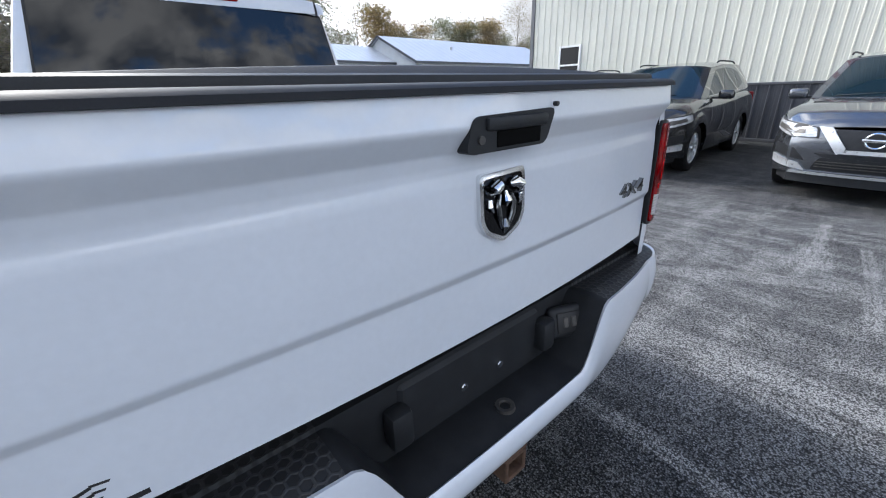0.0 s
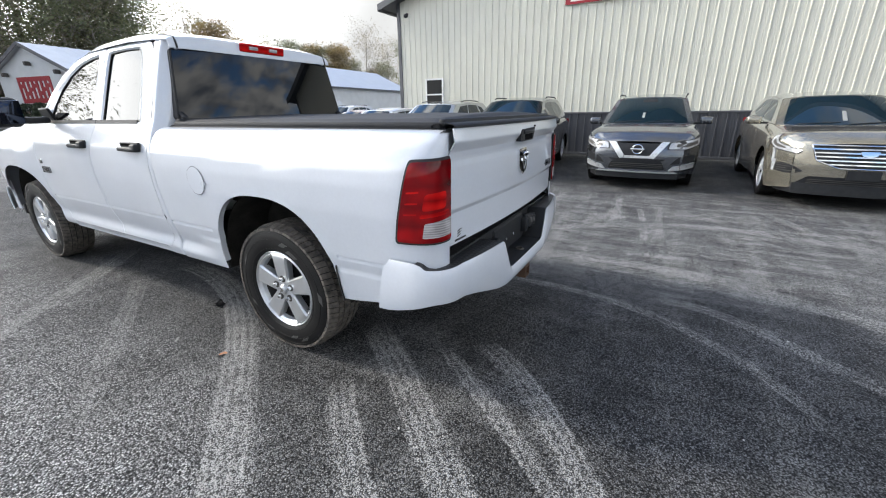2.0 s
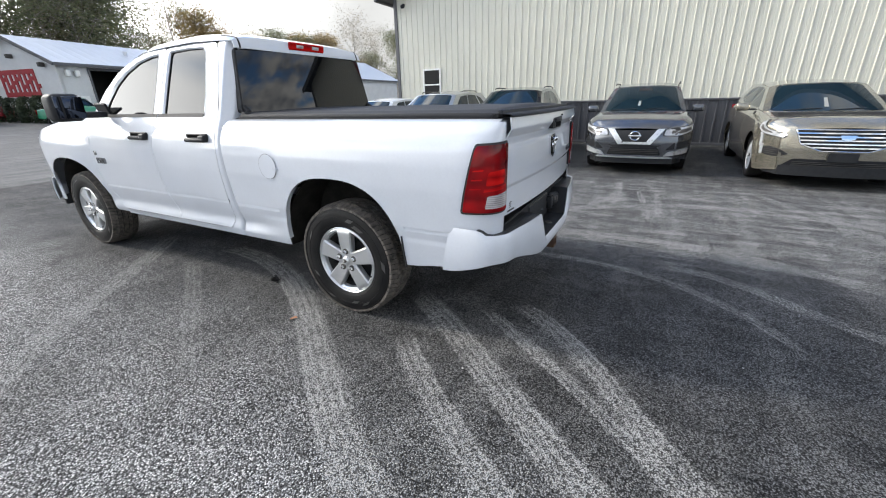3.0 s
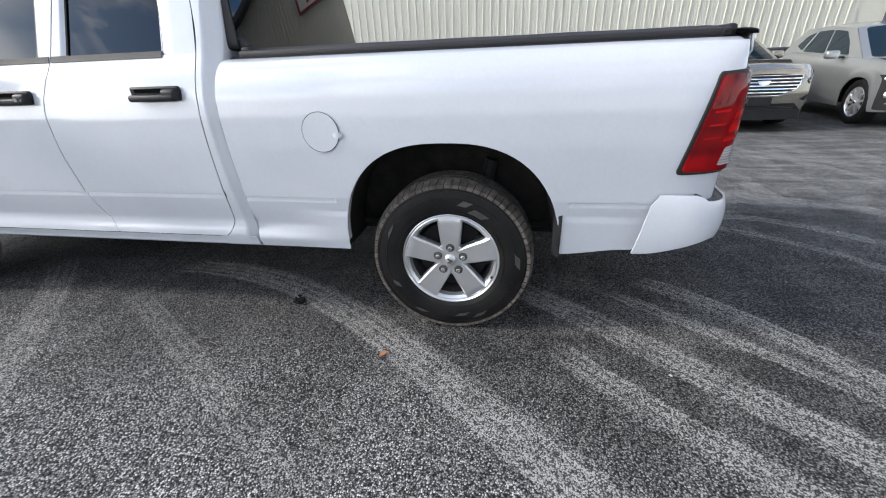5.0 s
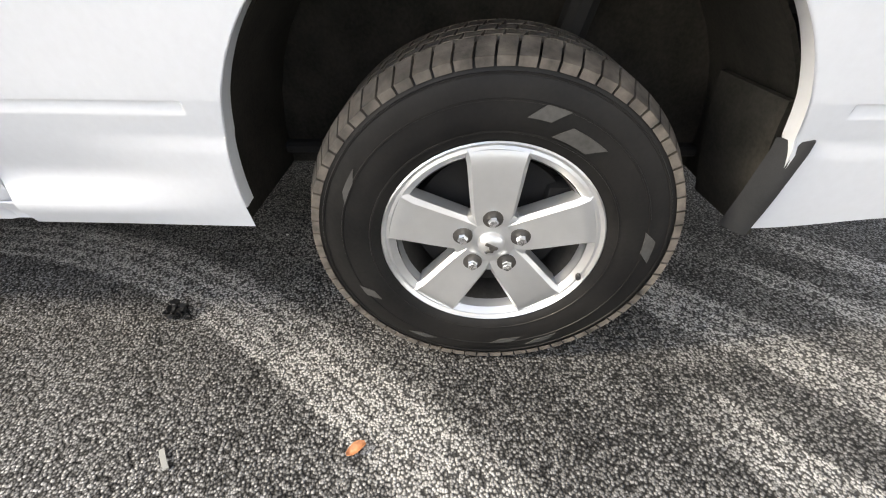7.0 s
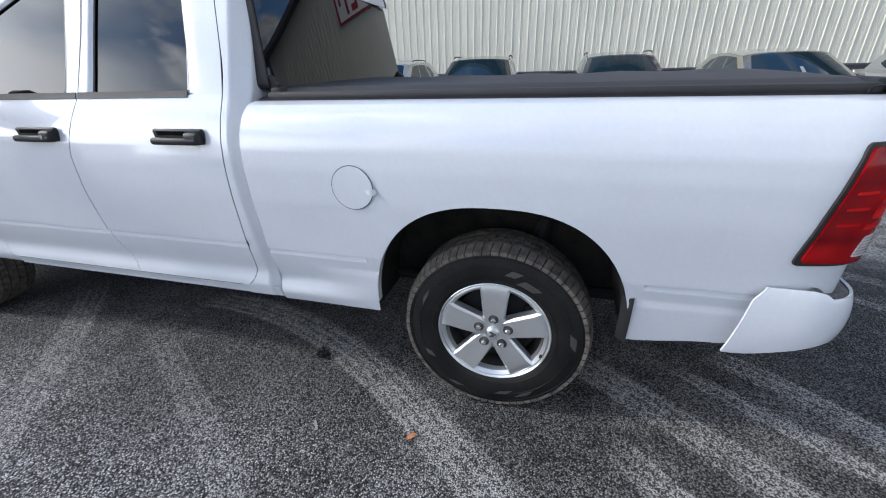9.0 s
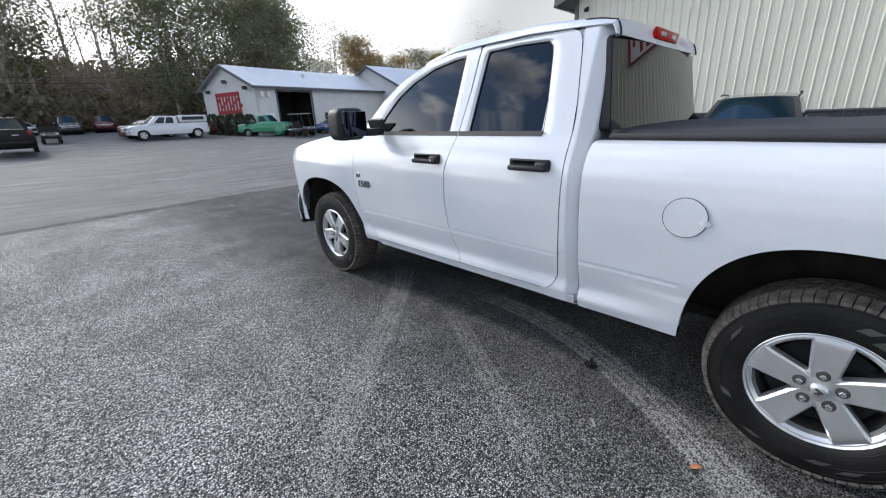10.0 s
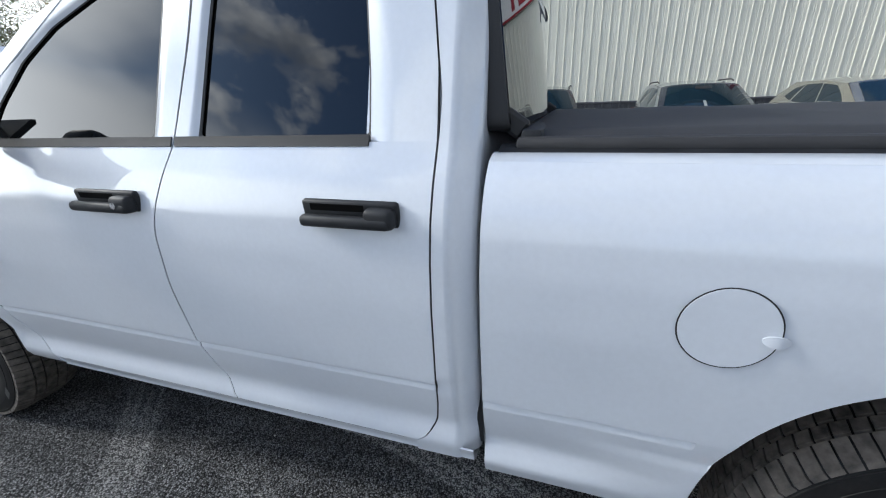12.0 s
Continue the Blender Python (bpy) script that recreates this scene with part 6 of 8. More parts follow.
    top_r = roof_r
    for s in (-1, 1):
        def cs(u, v, s=s):
            ya = cowl + 0.02 + (roof_f - cowl) * v
            yb = (tail if not bed else roof_r + 0.05) + (top_r - (tail if not bed else roof_r + 0.05)) * v
            y = ya + (yb - ya) * u
            return (s * side_x(y, v), y, zb(y) + (zr + rise(u) - zb(y)) * v)
        solid(part("cab_side", sheet(30, 8, cs), paint, C), 0.008)

        def onside(a, b, h, s=s):
            p = cs(a, b)
            return (p[0] + s * h, p[1], p[2])
        if windows == 3:
            polys = [[(0.13, 0.10), (0.39, 0.10), (0.385, 0.90), (0.16, 0.90), (0.12, 0.55)], [(0.41, 0.10), (0.70, 0.12), (0.69, 0.88), (0.405, 0.90)], [(0.73, 0.16), (0.86, 0.34), (0.83, 0.74), (0.72, 0.86)]]
        elif windows == 2:
            polys = [[(0.16, 0.10), (0.50, 0.10), (0.49, 0.88), (0.20, 0.88)], [(0.55, 0.10), (0.86, 0.12), (0.84, 0.86), (0.545, 0.88)]]
        else:
            polys = [[(0.22, 0.10), (0.85, 0.10), (0.82, 0.88), (0.28, 0.88)]]
        for poly in polys:
            part("side_window", patch(rounded(poly, 0.03, 3), onside, 0.06, 0.007, 0.006), NAVY_GLASS, C)
        if windows == 3:
            trim = tube([onside(0.12 + 0.74 * i / 16, 0.075, 0.008) for i in range(17)], 0.006, 6)
            part("belt_trim", trim, CHROME, C)
        if rails:
            part("roof_rail", tube([cs(0.18 + 0.64 * i / 14, 1.0)[:2] + (zr + 0.055 - 0.035 * (2 * i / 14 - 1) ** 6,) for i in range(15)], 0.013, 8), BLACK_PLASTIC if paint is BLACK_CAR else STEEL_DARK, C)
        if mirror:
            mr = new("door_mirror")
            mr.parent = C
            part("shell", rbox(0.22, 0.12, 0.14, 0.045, 4, at(s * (W + 0.10), cowl + 0.55, belt + 0.03)), paint, mr)
            part("foot", rbox(0.16, 0.06, 0.035, 0.012, 2, at(s * (W - 0.03), cowl + 0.57, belt - 0.02)), BLACK_PLASTIC, mr)

    def screen(u, v):
        k = u * 2 - 1
        y0 = cowl + 0.02 - 0.30 * (1 - k * k)
        y1_ = roof_f + 0.0 - 0.12 * (1 - k * k)
        t = v
        x = k * side_x(0, t)
        y = y0 + (y1_ - y0) * v
        z = (hood + 0.025) + (zr - drop - hood - 0.025) * v + 0.045 * v * (1 - abs(k) ** 3)
        return (x, y, z)
    solid(part("screen_frame", sheet(26, 12, screen), paint, C), 0.008)

    def onscreen(a, b, h):
        p = screen(a, b)
        return (p[0], p[1] - 0.8 * h, p[2] + 0.6 * h)
    part("windscreen", patch(rounded([(0.055, 0.03), (0.945, 0.03), (0.93, 0.96), (0.07, 0.96)], 0.05, 4), onscreen, 0.06, 0.008, 0.006), NAVY_GLASS, C)
    part("wiper", tube([onscreen(0.15 + 0.06 * i, 0.05 + 0.012 * i, 0.016) for i in range(6)], 0.006, 6), SEAL, C)
    part("wiper", tube([onscreen(0.50 + 0.06 * i, 0.05 + 0.012 * i, 0.016) for i in range(6)], 0.006, 6), SEAL, C)

    def rooff(u, v):
        k = u * 2 - 1
        ya = roof_f - 0.12 * (1 - k * k)
        yb = roof_r + 0.10 * (1 - k * k)
        y = ya + (yb - ya) * v
        lift = 0.045 + 0.02 * math.sin(math.pi * v) - 0.03 * v * v
        return (k * xr, y, zr + rise(v) + lift * (1 - abs(k) ** 3) ** 0.8)
    solid(part("roof", sheet(22, 16, rooff), paint, C), 0.010)

    def back(u, v):
        k = u * 2 - 1
        ye = (tail if not bed else roof_r + 0.05)
        y = ye + (roof_r - ye) * v + 0.10 * (1 - k * k)
        z = zb(ye) + (zr - zb(ye)) * v + (0.015 * (1 - abs(k) ** 3) if v > 0.99 else 0)
        return (k * side_x(0, v), y, z)
    solid(part("back_frame", sheet(20, 10, back), paint, C), 0.008)
    part("rear_window", patch(rounded([(0.10, 0.14), (0.90, 0.14), (0.86, 0.90), (0.14, 0.90)], 0.06, 4), lambda a, b, h: (lambda p: (p[0], p[1] + h, p[2] + 0.3 * h))(back(a, b)), 0.06, 0.008, 0.006), NAVY_GLASS, C)
    if bed:
        # open load bed: floor, walls and tailgate lamps
        part("bed_floor", rbox(1.7 * W, L - bed[0] - 0.05, 0.04, 0.01, 1, at(0, (L + bed[0]) / 2, bed[1] - 0.02)), DARK, C)
    for s in (-1, 1):
        part("tail_lamp", rbox(0.16, 0.06, 0.34 if bed else 0.26, 0.03, 3, at(s * (W * 0.82), L + 0.02, (bed[1] - 0.25) if bed else belt - 0.12)), RED_LENS, C)
    w = wheel(C, R, R * 0.64, 0.23, wheel_style[1], wheel_style[0], False)
    put_wheel(w, -W + 0.015, y1, R, False, 8)
    for x, y, fl in ((W - 0.015, y1, True), (-W + 0.015, y2, False), (W - 0.015, y2, True)):
        put_wheel(clone(w, C), x, y, R, fl, 20)
    for yc in (y1, y2):
        part("wheel_housing", rbox(1.72 * W, 2 * R + 0.10, R + 0.10, 0.08, 2, at(0, yc, R + 0.10)), DARK, C)
    return C, front, half, (z0f, z1f), onscreen


def lamp(C, poly, front, r=0.02, step=0.04):
    """A headlamp: a dark bezel, the lens in it and a bright reflector bowl."""
    cx, cz = sum(p[0] for p in poly) / len(poly), sum(p[1] for p in poly) / len(poly)
    H = new("headlamp")
    H.parent = C
    part("bezel", patch(rounded([(cx + (x - cx) * 1.10, cz + (z - cz) * 1.16) for x, z in poly], r, 3), front, step, 0.012, 0.018), SEAL, H)
    part("lens", patch(rounded(poly, r, 3), front, step, 0.017, 0.012), HEAD_LENS, H)
    part("reflector", patch(rounded([(cx + (x - cx) * 0.45, cz + (z - cz) * 0.55) for x, z in poly], r * 0.5, 3), front, step, 0.0195, 0.006), STEEL_DARK, H)
    return H


def mirrored(poly):
    return [(-x, z) for x, z in poly]


def crossover_face(C, front, paint, dark_lower=True):
    """Chrome V grille, swept headlamps and a two-tone lower bumper."""
    g = new("grille")
    g.parent = C
    part("mesh", patch(rounded([(-0.34, 0.80), (0.34, 0.80), (0.26, 0.56), (-0.26, 0.56)], 0.03, 3), front, 0.06, 0.010, 0.012), BLACK_PLASTIC, g)
    for s in (-1, 1):
        leg = [(s * 0.475, 0.830), (s * 0.365, 0.830), (s * 0.205, 0.612), (s * 0.265, 0.545)]
        part("chrome_leg", patch(leg, front, 0.05, 0.030, 0.024), BRIGHT_TRIM, g)
    part("chrome_base", patch([(-0.265, 0.598), (0.265, 0.598), (0.265, 0.558), (-0.265, 0.558)], front, 0.05, 0.029, 0.024), BRIGHT_TRIM, g)
    part("lower_mesh", patch(rounded([(-0.46, 0.545), (0.46, 0.545), (0.34, 0.490), (-0.34, 0.490)], 0.01, 2), front, 0.06, 0.008, 0.010), BLACK_PLASTIC, g)
    c = front(0, 0.705, 0.03)
    ring = sheet(32, 8, lambda u, v: (0.082 * math.cos(2 * math.pi * u) * (1 + 0.16 * math.cos(2 * math.pi * v)), c[1] - 0.010 * math.sin(2 * math.pi * v), 0.705 + 0.075 * math.sin(2 * math.pi * u) * (1 + 0.16 * math.cos(2 * math.pi * v))), True)
    part("emblem_ring", ring, CHROME, g)
    part("emblem_bar", rbox(0.22, 0.012, 0.034, 0.006, 2, at(0, c[1] - 0.004, 0.705)), CHROME, g)
    for s in (-1, 1):
        h = [(s * 0.47, 0.715), (s * 0.49, 0.810), (s * 0.82, 0.895), (s * 0.86, 0.80), (s * 0.70, 0.715)]
        lamp(C, h, front)
        fog = [(s * 0.50, 0.345), (s * 0.84, 0.385), (s * 0.84, 0.475), (s * 0.57, 0.425)]
        part("corner_blade", patch(rounded(fog, 0.01, 2), front, 0.05, 0.024, 0.018), BRIGHT_TRIM, C)
        part("fog_recess", patch(rounded([(s * 0.52, 0.455), (s * 0.84, 0.50), (s * 0.84, 0.615), (s * 0.64, 0.585)], 0.02, 3), front, 0.05, 0.008, 0.01), BLACK_PLASTIC, C)
    part("lower_intake", patch(rounded([(-0.46, 0.36), (0.46, 0.36), (0.40, 0.50), (-0.40, 0.50)], 0.03, 3), front, 0.06, 0.010, 0.012), BLACK_PLASTIC, C)
    for z in (0.40, 0.43, 0.46):
        part("intake_slat", patch([(-0.42, z - 0.005), (0.42, z - 0.005), (0.42, z + 0.005), (-0.42, z + 0.005)], front, 0.08, 0.016, 0.01), STEEL_DARK, C)
    part("lip", patch([(-0.66, 0.305), (0.66, 0.305), (0.60, 0.330), (-0.60, 0.330)], front, 0.08, 0.036, 0.026), BRIGHT_TRIM, C)
    part("skirt", patch([(-0.80, 0.205), (0.80, 0.205), (0.82, 0.312), (-0.82, 0.312)], lambda a, b, h: (a, front(a, 0.315, h)[1] + 0.02, b), 0.08, 0.014, 0.02), BLACK_PLASTIC, C)


def luxury_face(C, front):
    """Wide chrome-barred grille, upright lamps and slatted corner vents."""
    g = new("grille")
    g.parent = C
    part("mesh", patch(rounded([(-0.57, 0.87), (0.57, 0.87), (0.50, 0.67), (0.26, 0.575), (-0.26, 0.575), (-0.50, 0.67)], 0.02, 3), front, 0.06, 0.008, 0.012), BLACK_PLASTIC, g)
    edge = [(-0.57, 0.87), (0.57, 0.87), (0.50, 0.67), (0.26, 0.575), (-0.26, 0.575), (-0.50, 0.67), (-0.57, 0.87)]
    part("chrome_rim", tube([front(p[0], p[1], 0.016) for p in resample(edge, 60)], 0.011, 8), CHROME, g)
    for z, w in ((0.825, 0.55), (0.775, 0.53), (0.725, 0.51), (0.675, 0.49), (0.625, 0.37)):
        part("chrome_bar", patch([(-w, z - 0.009), (w, z - 0.009), (w, z + 0.009), (-w, z + 0.009)], front, 0.06, 0.018, 0.012), CHROME, g)
    part("emblem", patch(rounded([(-0.095, 0.80), (0.095, 0.80), (0.07, 0.745), (0.0, 0.725), (-0.07, 0.745)], 0.01, 2), front, 0.03, 0.030, 0.02), CHROME, g)
    for s in (-1, 1):
        lamp(C, [(s * 0.66, 0.795), (s * 0.70, 0.755), (s * 0.83, 0.800), (s * 0.845, 0.965), (s * 0.80, 0.985)], front, 0.015)
        part("lamp_blade", patch(rounded([(s * 0.830, 0.60), (s * 0.856, 0.60), (s * 0.862, 0.80), (s * 0.836, 0.80)], 0.01, 2), front, 0.04, 0.020, 0.02), HEAD_LENS, C)
        part("vent", patch(rounded([(s * 0.60, 0.515), (s * 0.74, 0.465), (s * 0.81, 0.49), (s * 0.81, 0.60), (s * 0.76, 0.615)], 0.015, 3), front, 0.04, 0.010, 0.015), BLACK_PLASTIC, C)
        for k in range(4):
            part("vent_slat", patch([(s * (0.66 + 0.02 * k), 0.50 + 0.03 * k), (s * 0.80, 0.50 + 0.03 * k), (s * 0.80, 0.507 + 0.03 * k), (s * (0.66 + 0.02 * k), 0.507 + 0.03 * k)], front, 0.05, 0.014, 0.008), STEEL_DARK, C)
        part("corner_lamp", patch([(s * 0.815, 0.48), (s * 0.845, 0.48), (s * 0.845, 0.64), (s * 0.815, 0.64)], front, 0.04, 0.014, 0.015), HEAD_LENS, C)
    part("lower_intake", patch(rounded([(-0.66, 0.35), (0.66, 0.35), (0.54, 0.455), (-0.54, 0.455)], 0.02, 3), front, 0.06, 0.008, 0.012), BLACK_PLASTIC, C)
    for z in (0.36, 0.385, 0.41):
        part("intake_slat", patch([(-0.54, z - 0.004), (0.54, z - 0.004), (0.54, z + 0.004), (-0.54, z + 0.004)], front, 0.08, 0.014, 0.01), STEEL_DARK, C)
    part("skirt", patch([(-0.82, 0.205), (0.82, 0.205), (0.84, 0.352), (-0.84, 0.352)], lambda a, b, h: (a, front(a, 0.36, h)[1] + 0.005, b), 0.08, 0.016, 0.02), BLACK_PLASTIC, C)
    part("plate_holder", patch(rounded([(-0.165, 0.43), (0.165, 0.43), (0.165, 0.555), (-0.165, 0.555)], 0.015, 3), lambda a, b, h: (a, front(0, 0.5, h)[1], b), 0.06, 0.035, 0.035), BLACK_PLASTIC, C)


def plain_face(C, front, z=0.72):
    part("grille", patch(rounded([(-0.36, z - 0.10), (0.36, z - 0.10), (0.40, z + 0.06), (-0.40, z + 0.06)], 0.03, 3), front, 0.07, 0.012, 0.015), BLACK_PLASTIC, C)
    part("grille_bar", patch([(-0.38, z - 0.012), (0.38, z - 0.012), (0.38, z + 0.016), (-0.38, z + 0.016)], front, 0.07, 0.020, 0.015), CHROME, C)
    part("lower_intake", patch(rounded([(-0.45, z - 0.34), (0.45, z - 0.34), (0.42, z - 0.22), (-0.42, z - 0.22)], 0.03, 3), front, 0.07, 0.010, 0.012), BLACK_PLASTIC, C)
    for s in (-1, 1):
        lamp(C, [(s * 0.46, z - 0.05), (s * 0.74, z - 0.02), (s * 0.78, z + 0.08), (s * 0.48, z + 0.06)], front, 0.02, 0.05)


def face_west(x, y):
    return pose(x, y, ground_z(x, y), 0, 0, -90)


def build_cars():
    # grey crossover, facing the lot
    C, front, half, zz, ons = car("crossover_suv", "gunmetal grey crossover with a chrome V grille", face_west(5.50, -1.40), SILVER_GREY, H=1.66, hood=1.06, nose=0.86, belt=1.10)
    crossover_face(C, front, SILVER_GREY)
    part("windscreen_note", patch([(0.45, 0.22), (0.48, 0.22), (0.48, 0.40), (0.45, 0.40)], ons, 0.05, 0.011, 0.004), PAPER, C)
    part("rear_view_mirror", patch(rounded([(0.40, 0.80), (0.60, 0.80), (0.59, 0.90), (0.41, 0.90)], 0.02, 2), ons, 0.05, 0.010, 0.004), DARK, C)
    # black crossover beside it
    C, front, half, zz, ons = car("crossover_suv", "black crossover with pale window trim", face_west(5.55, 1.46) @ pose(0, 0, 0, 0, 0, 3), BLACK_CAR, H=1.67, hood=1.06, nose=0.86, belt=1.10)
    crossover_face(C, front, BLACK_CAR)
    # champagne luxury crossover
    C, front, half, zz, ons = car("luxury_suv", "champagne metallic crossover with a chrome-barred grille", face_west(4.98, -4.16), CHAMPAGNE, L=4.81, W=0.95, H=1.61, sill=0.22, nose=0.92, hood=1.05, belt=1.12, cowl=1.30, roof_f=2.1, roof_r=3.9, tail=4.6, y1=0.96, y2=3.82, R=0.375, rails=False, wheel_style=("thin", 14))
    luxury_face(C, front)
    part("windscreen_note", patch([(0.47, 0.16), (0.505, 0.16), (0.52, 0.46), (0.49, 0.46)], ons, 0.05, 0.011, 0.004), PAPER, C)
    # silver car with its front bumper missing
    C, front, half, zz, ons = car("damaged_suv", "silver crossover with its front bumper torn off", face_west(4.70, -6.85) @ pose(0, 0, 0, 0, 0, -7), SILVER, L=4.7, W=0.94, H=1.66, nose=0.90, hood=1.02, cowl=1.30, roof_f=2.1, roof_r=3.9, tail=4.5, y1=0.95, y2=3.75, R=0.37, rails=False)
    # near-black slab over the closed nose, painted shade of the torn opening
    part("open_front", patch(rounded([(-0.88, 0.30), (0.88, 0.30), (0.88, 0.82), (-0.88, 0.82)], 0.02, 2), front, 0.06, 0.012, 0.02), DARK, C)
    part("radiator", patch([(-0.36, 0.56), (0.36, 0.56), (0.36, 0.80), (-0.36, 0.80)], front, 0.06, 0.020, 0.02), STEEL_DARK, C)
    part("crash_bar", tube([front(-0.80 + 1.60 * i / 10, 0.535 + 0.02 * math.sin(i), 0.045) for i in range(11)], 0.05, 8), ALLOY, C)
    part("upper_bar", tube([front(-0.84 + 1.68 * i / 10, 0.765 + 0.012 * math.sin(2 * i), 0.030) for i in range(11)], 0.022, 8), ALLOY, C)
    part("lower_bar", tube([front(-0.78 + 1.56 * i / 10, 0.400 + 0.010 * math.sin(3 * i), 0.035) for i in range(11)], 0.018, 8), STEEL_DARK, C)
    part("lower_tray", patch(rounded([(-0.60, 0.34), (0.60, 0.30), (0.50, 0.44), (-0.50, 0.46)], 0.02, 2), front, 0.06, 0.035, 0.02), STEEL_DARK, C)
    for s in (-1, 1):
        part("headlamp", patch(rounded([(s * 0.48, 0.80), (s * 0.56, 0.72), (s * 0.76, 0.76), (s * 0.80, 0.92), (s * 0.76, 0.94)], 0.02, 2), front, 0.05, 0.022, 0.02), HEAD_LENS, C)
        part("loose_wire", tube([front(s * 0.5, 0.70, 0.03), front(s * 0.42, 0.62, 0.05), front(s * 0.50, 0.56, 0.05), front(s * 0.60, 0.46, 0.04), front(s * 0.55, 0.36, 0.05)], 0.010, 6), SEAL, C)
    # two more along the wall
    C, front, half, zz, ons = car("crossover_suv", "silver crossover with dark roof rails by the steel wall", face_west(5.9, 4.05), SILVER, H=1.64)
    plain_face(C, front)
    C, front, half, zz, ons = car("hatchback_car", "white hatchback parked by the steel wall", face_west(6.5, 6.45), WHITE, L=4.3, W=0.88, H=1.50, hood=0.92, belt=0.98, cowl=1.05, roof_f=1.8, roof_r=3.3, tail=4.1, y2=3.5, R=0.32, rails=False)
    plain_face(C, front, 0.66)
    C, front, half, zz, ons = car("sedan_car", "dark maroon sedan parked past the building corner", face_west(9.6, 10.4), MAROON, L=4.8, W=0.9, H=1.46, hood=0.92, belt=0.98, cowl=1.25, roof_f=2.0, roof_r=3.2, tail=4.2, y2=3.75, R=0.33, rails=False, windows=2)
    plain_face(C, front, 0.66)
    C, front, half, zz, ons = car("crossover_suv", "white crossover parked past the building corner", face_west(14.5, 15.5), WHITE, H=1.75)
    plain_face(C, front)
    C, front, half, zz, ons = car("delivery_van", "white high-roofed van near the far sheds", face_west(20.0, 24.5), WHITE, L=5.6, W=1.0, H=2.35, hood=1.15, belt=1.25, cowl=1.1, roof_f=1.9, roof_r=5.3, tail=5.5, y1=0.95, y2=4.4, R=0.35, rails=False, windows=1, category="van")
    plain_face(C, front, 0.8)

    # far across the lot
    def pickup(name, label, m, paint, **kw):
        d = dict(L=5.75, W=1.0, H=1.92, hood=1.22, nose=1.05, belt=1.26, cowl=1.45, roof_f=2.1, roof_r=3.4, tail=3.6, y1=0.98, y2=4.55, R=0.40, sill=0.42, windows=2, rails=False, bed=(3.55, 1.32), category="pickup truck", group="far vehicles", wheel_style=("wide", 5))
        d.update(kw)
        r = car(name, label, m, paint, **d)
        plain_face(r[0], r[1], 0.92)
        return r
    def spot(x, y, rz):
        return pose(x, y, ground_z(x, y), 0, 0, rz)
    C = pickup("pickup_truck", "black lifted pickup seen from behind", spot(-3.62, 38.1, 180), MATT_BLACK, H=2.0, R=0.44, sill=0.52)[0]
    part("bumper", rbox(1.7, 0.12, 0.16, 0.03, 2, at(0, 5.82, 0.62)), DARK, C)
    part("under_bar", rbox(0.9, 0.10, 0.14, 0.04, 2, at(0, 5.7, 0.50)), DARK, C)
    for sx in (-1, 1):
        part("tailgate_mark", rbox(0.28, 0.01, 0.05, 0.004, 1, at(sx * 0.45 + 0.2, 5.815, 1.02)), SILVER, C)
    pickup("pickup_truck", "dark grey pickup at the edge of the wood", spot(0.4, 58.3, 0), SILVER_GREY)
    pickup("pickup_truck", "dark red pickup at the edge of the wood", spot(3.4, 60.3, -8), MAROON)
    C = pickup("pickup_truck", "white pickup with a windowed topper over the bed", spot(2.75, 42.1, -88), WHITE, L=6.0, y2=5.0, roof_r=3.6, tail=3.75, bed=(3.7, 1.34))[0]
    top = new("topper")
    top.parent = C
    part("shell", rbox(1.86, 2.2, 0.60, 0.10, 3, at(0, 4.87, 1.62)), WHITE, top)
    for s in (-1, 1):
        part("side_window", rbox(0.02, 1.7, 0.28, 0.008, 1, at(s * 0.932, 4.85, 1.66)), NAVY_GLASS, top)
    part("rear_window", rbox(1.4, 0.02, 0.34, 0.008, 1, at(0, 5.972, 1.64)), NAVY_GLASS, top)
    rows = [(3.3, 45.0, MAROON, "maroon sedan in the far row"), (3.6, 47.6, SILVER, "silver sedan in the far row"), (3.9, 50.2, MAROON, "red sedan in the far row"), (4.2, 52.8, WHITE, "white sedan in the far row")]
    for x, y, p, lb in rows:
        C, front, *_ = car("sedan_car", lb, spot(x - 0.6, y, -84), p, L=4.6, W=0.9, H=1.45, hood=0.92, belt=0.98, cowl=1.2, roof_f=1.95, roof_r=3.1, tail=4.1, y2=3.6, R=0.33, rails=False, windows=2, group="far vehicles")
        plain_face(C, front, 0.66)
    for x, y, rz, p, lb, h in ((-7.6, 41.5, 70, SILVER, "silver sedan in the row across the lot", 1.48), (-7.2, 45.0, 75, SILVER_GREY, "grey sedan in the row across the lot", 1.45), (-7.4, 52.5, 80, SILVER, "pale crossover in the row across the lot", 1.66), (-7.0, 48.5, 76, BLACK_CAR, "black sedan in the row across the lot", 1.46), (-2.9, 60.5, 10, WHITE, "white sedan at the edge of the wood", 1.45), (-5.6, 60.5, 0, SILVER, "silver crossover at the edge of the wood", 1.66)):
        C, front, *_ = car("sedan_car" if h < 1.6 else "crossover_suv", lb, spot(x, y, rz), p, L=4.6, W=0.9, H=h, hood=0.93, belt=1.0, cowl=1.2, roof_f=1.95, roof_r=3.2, tail=4.2, y2=3.6, R=0.33, rails=False, windows=2, group="far vehicles")
        plain_face(C, front, 0.68)
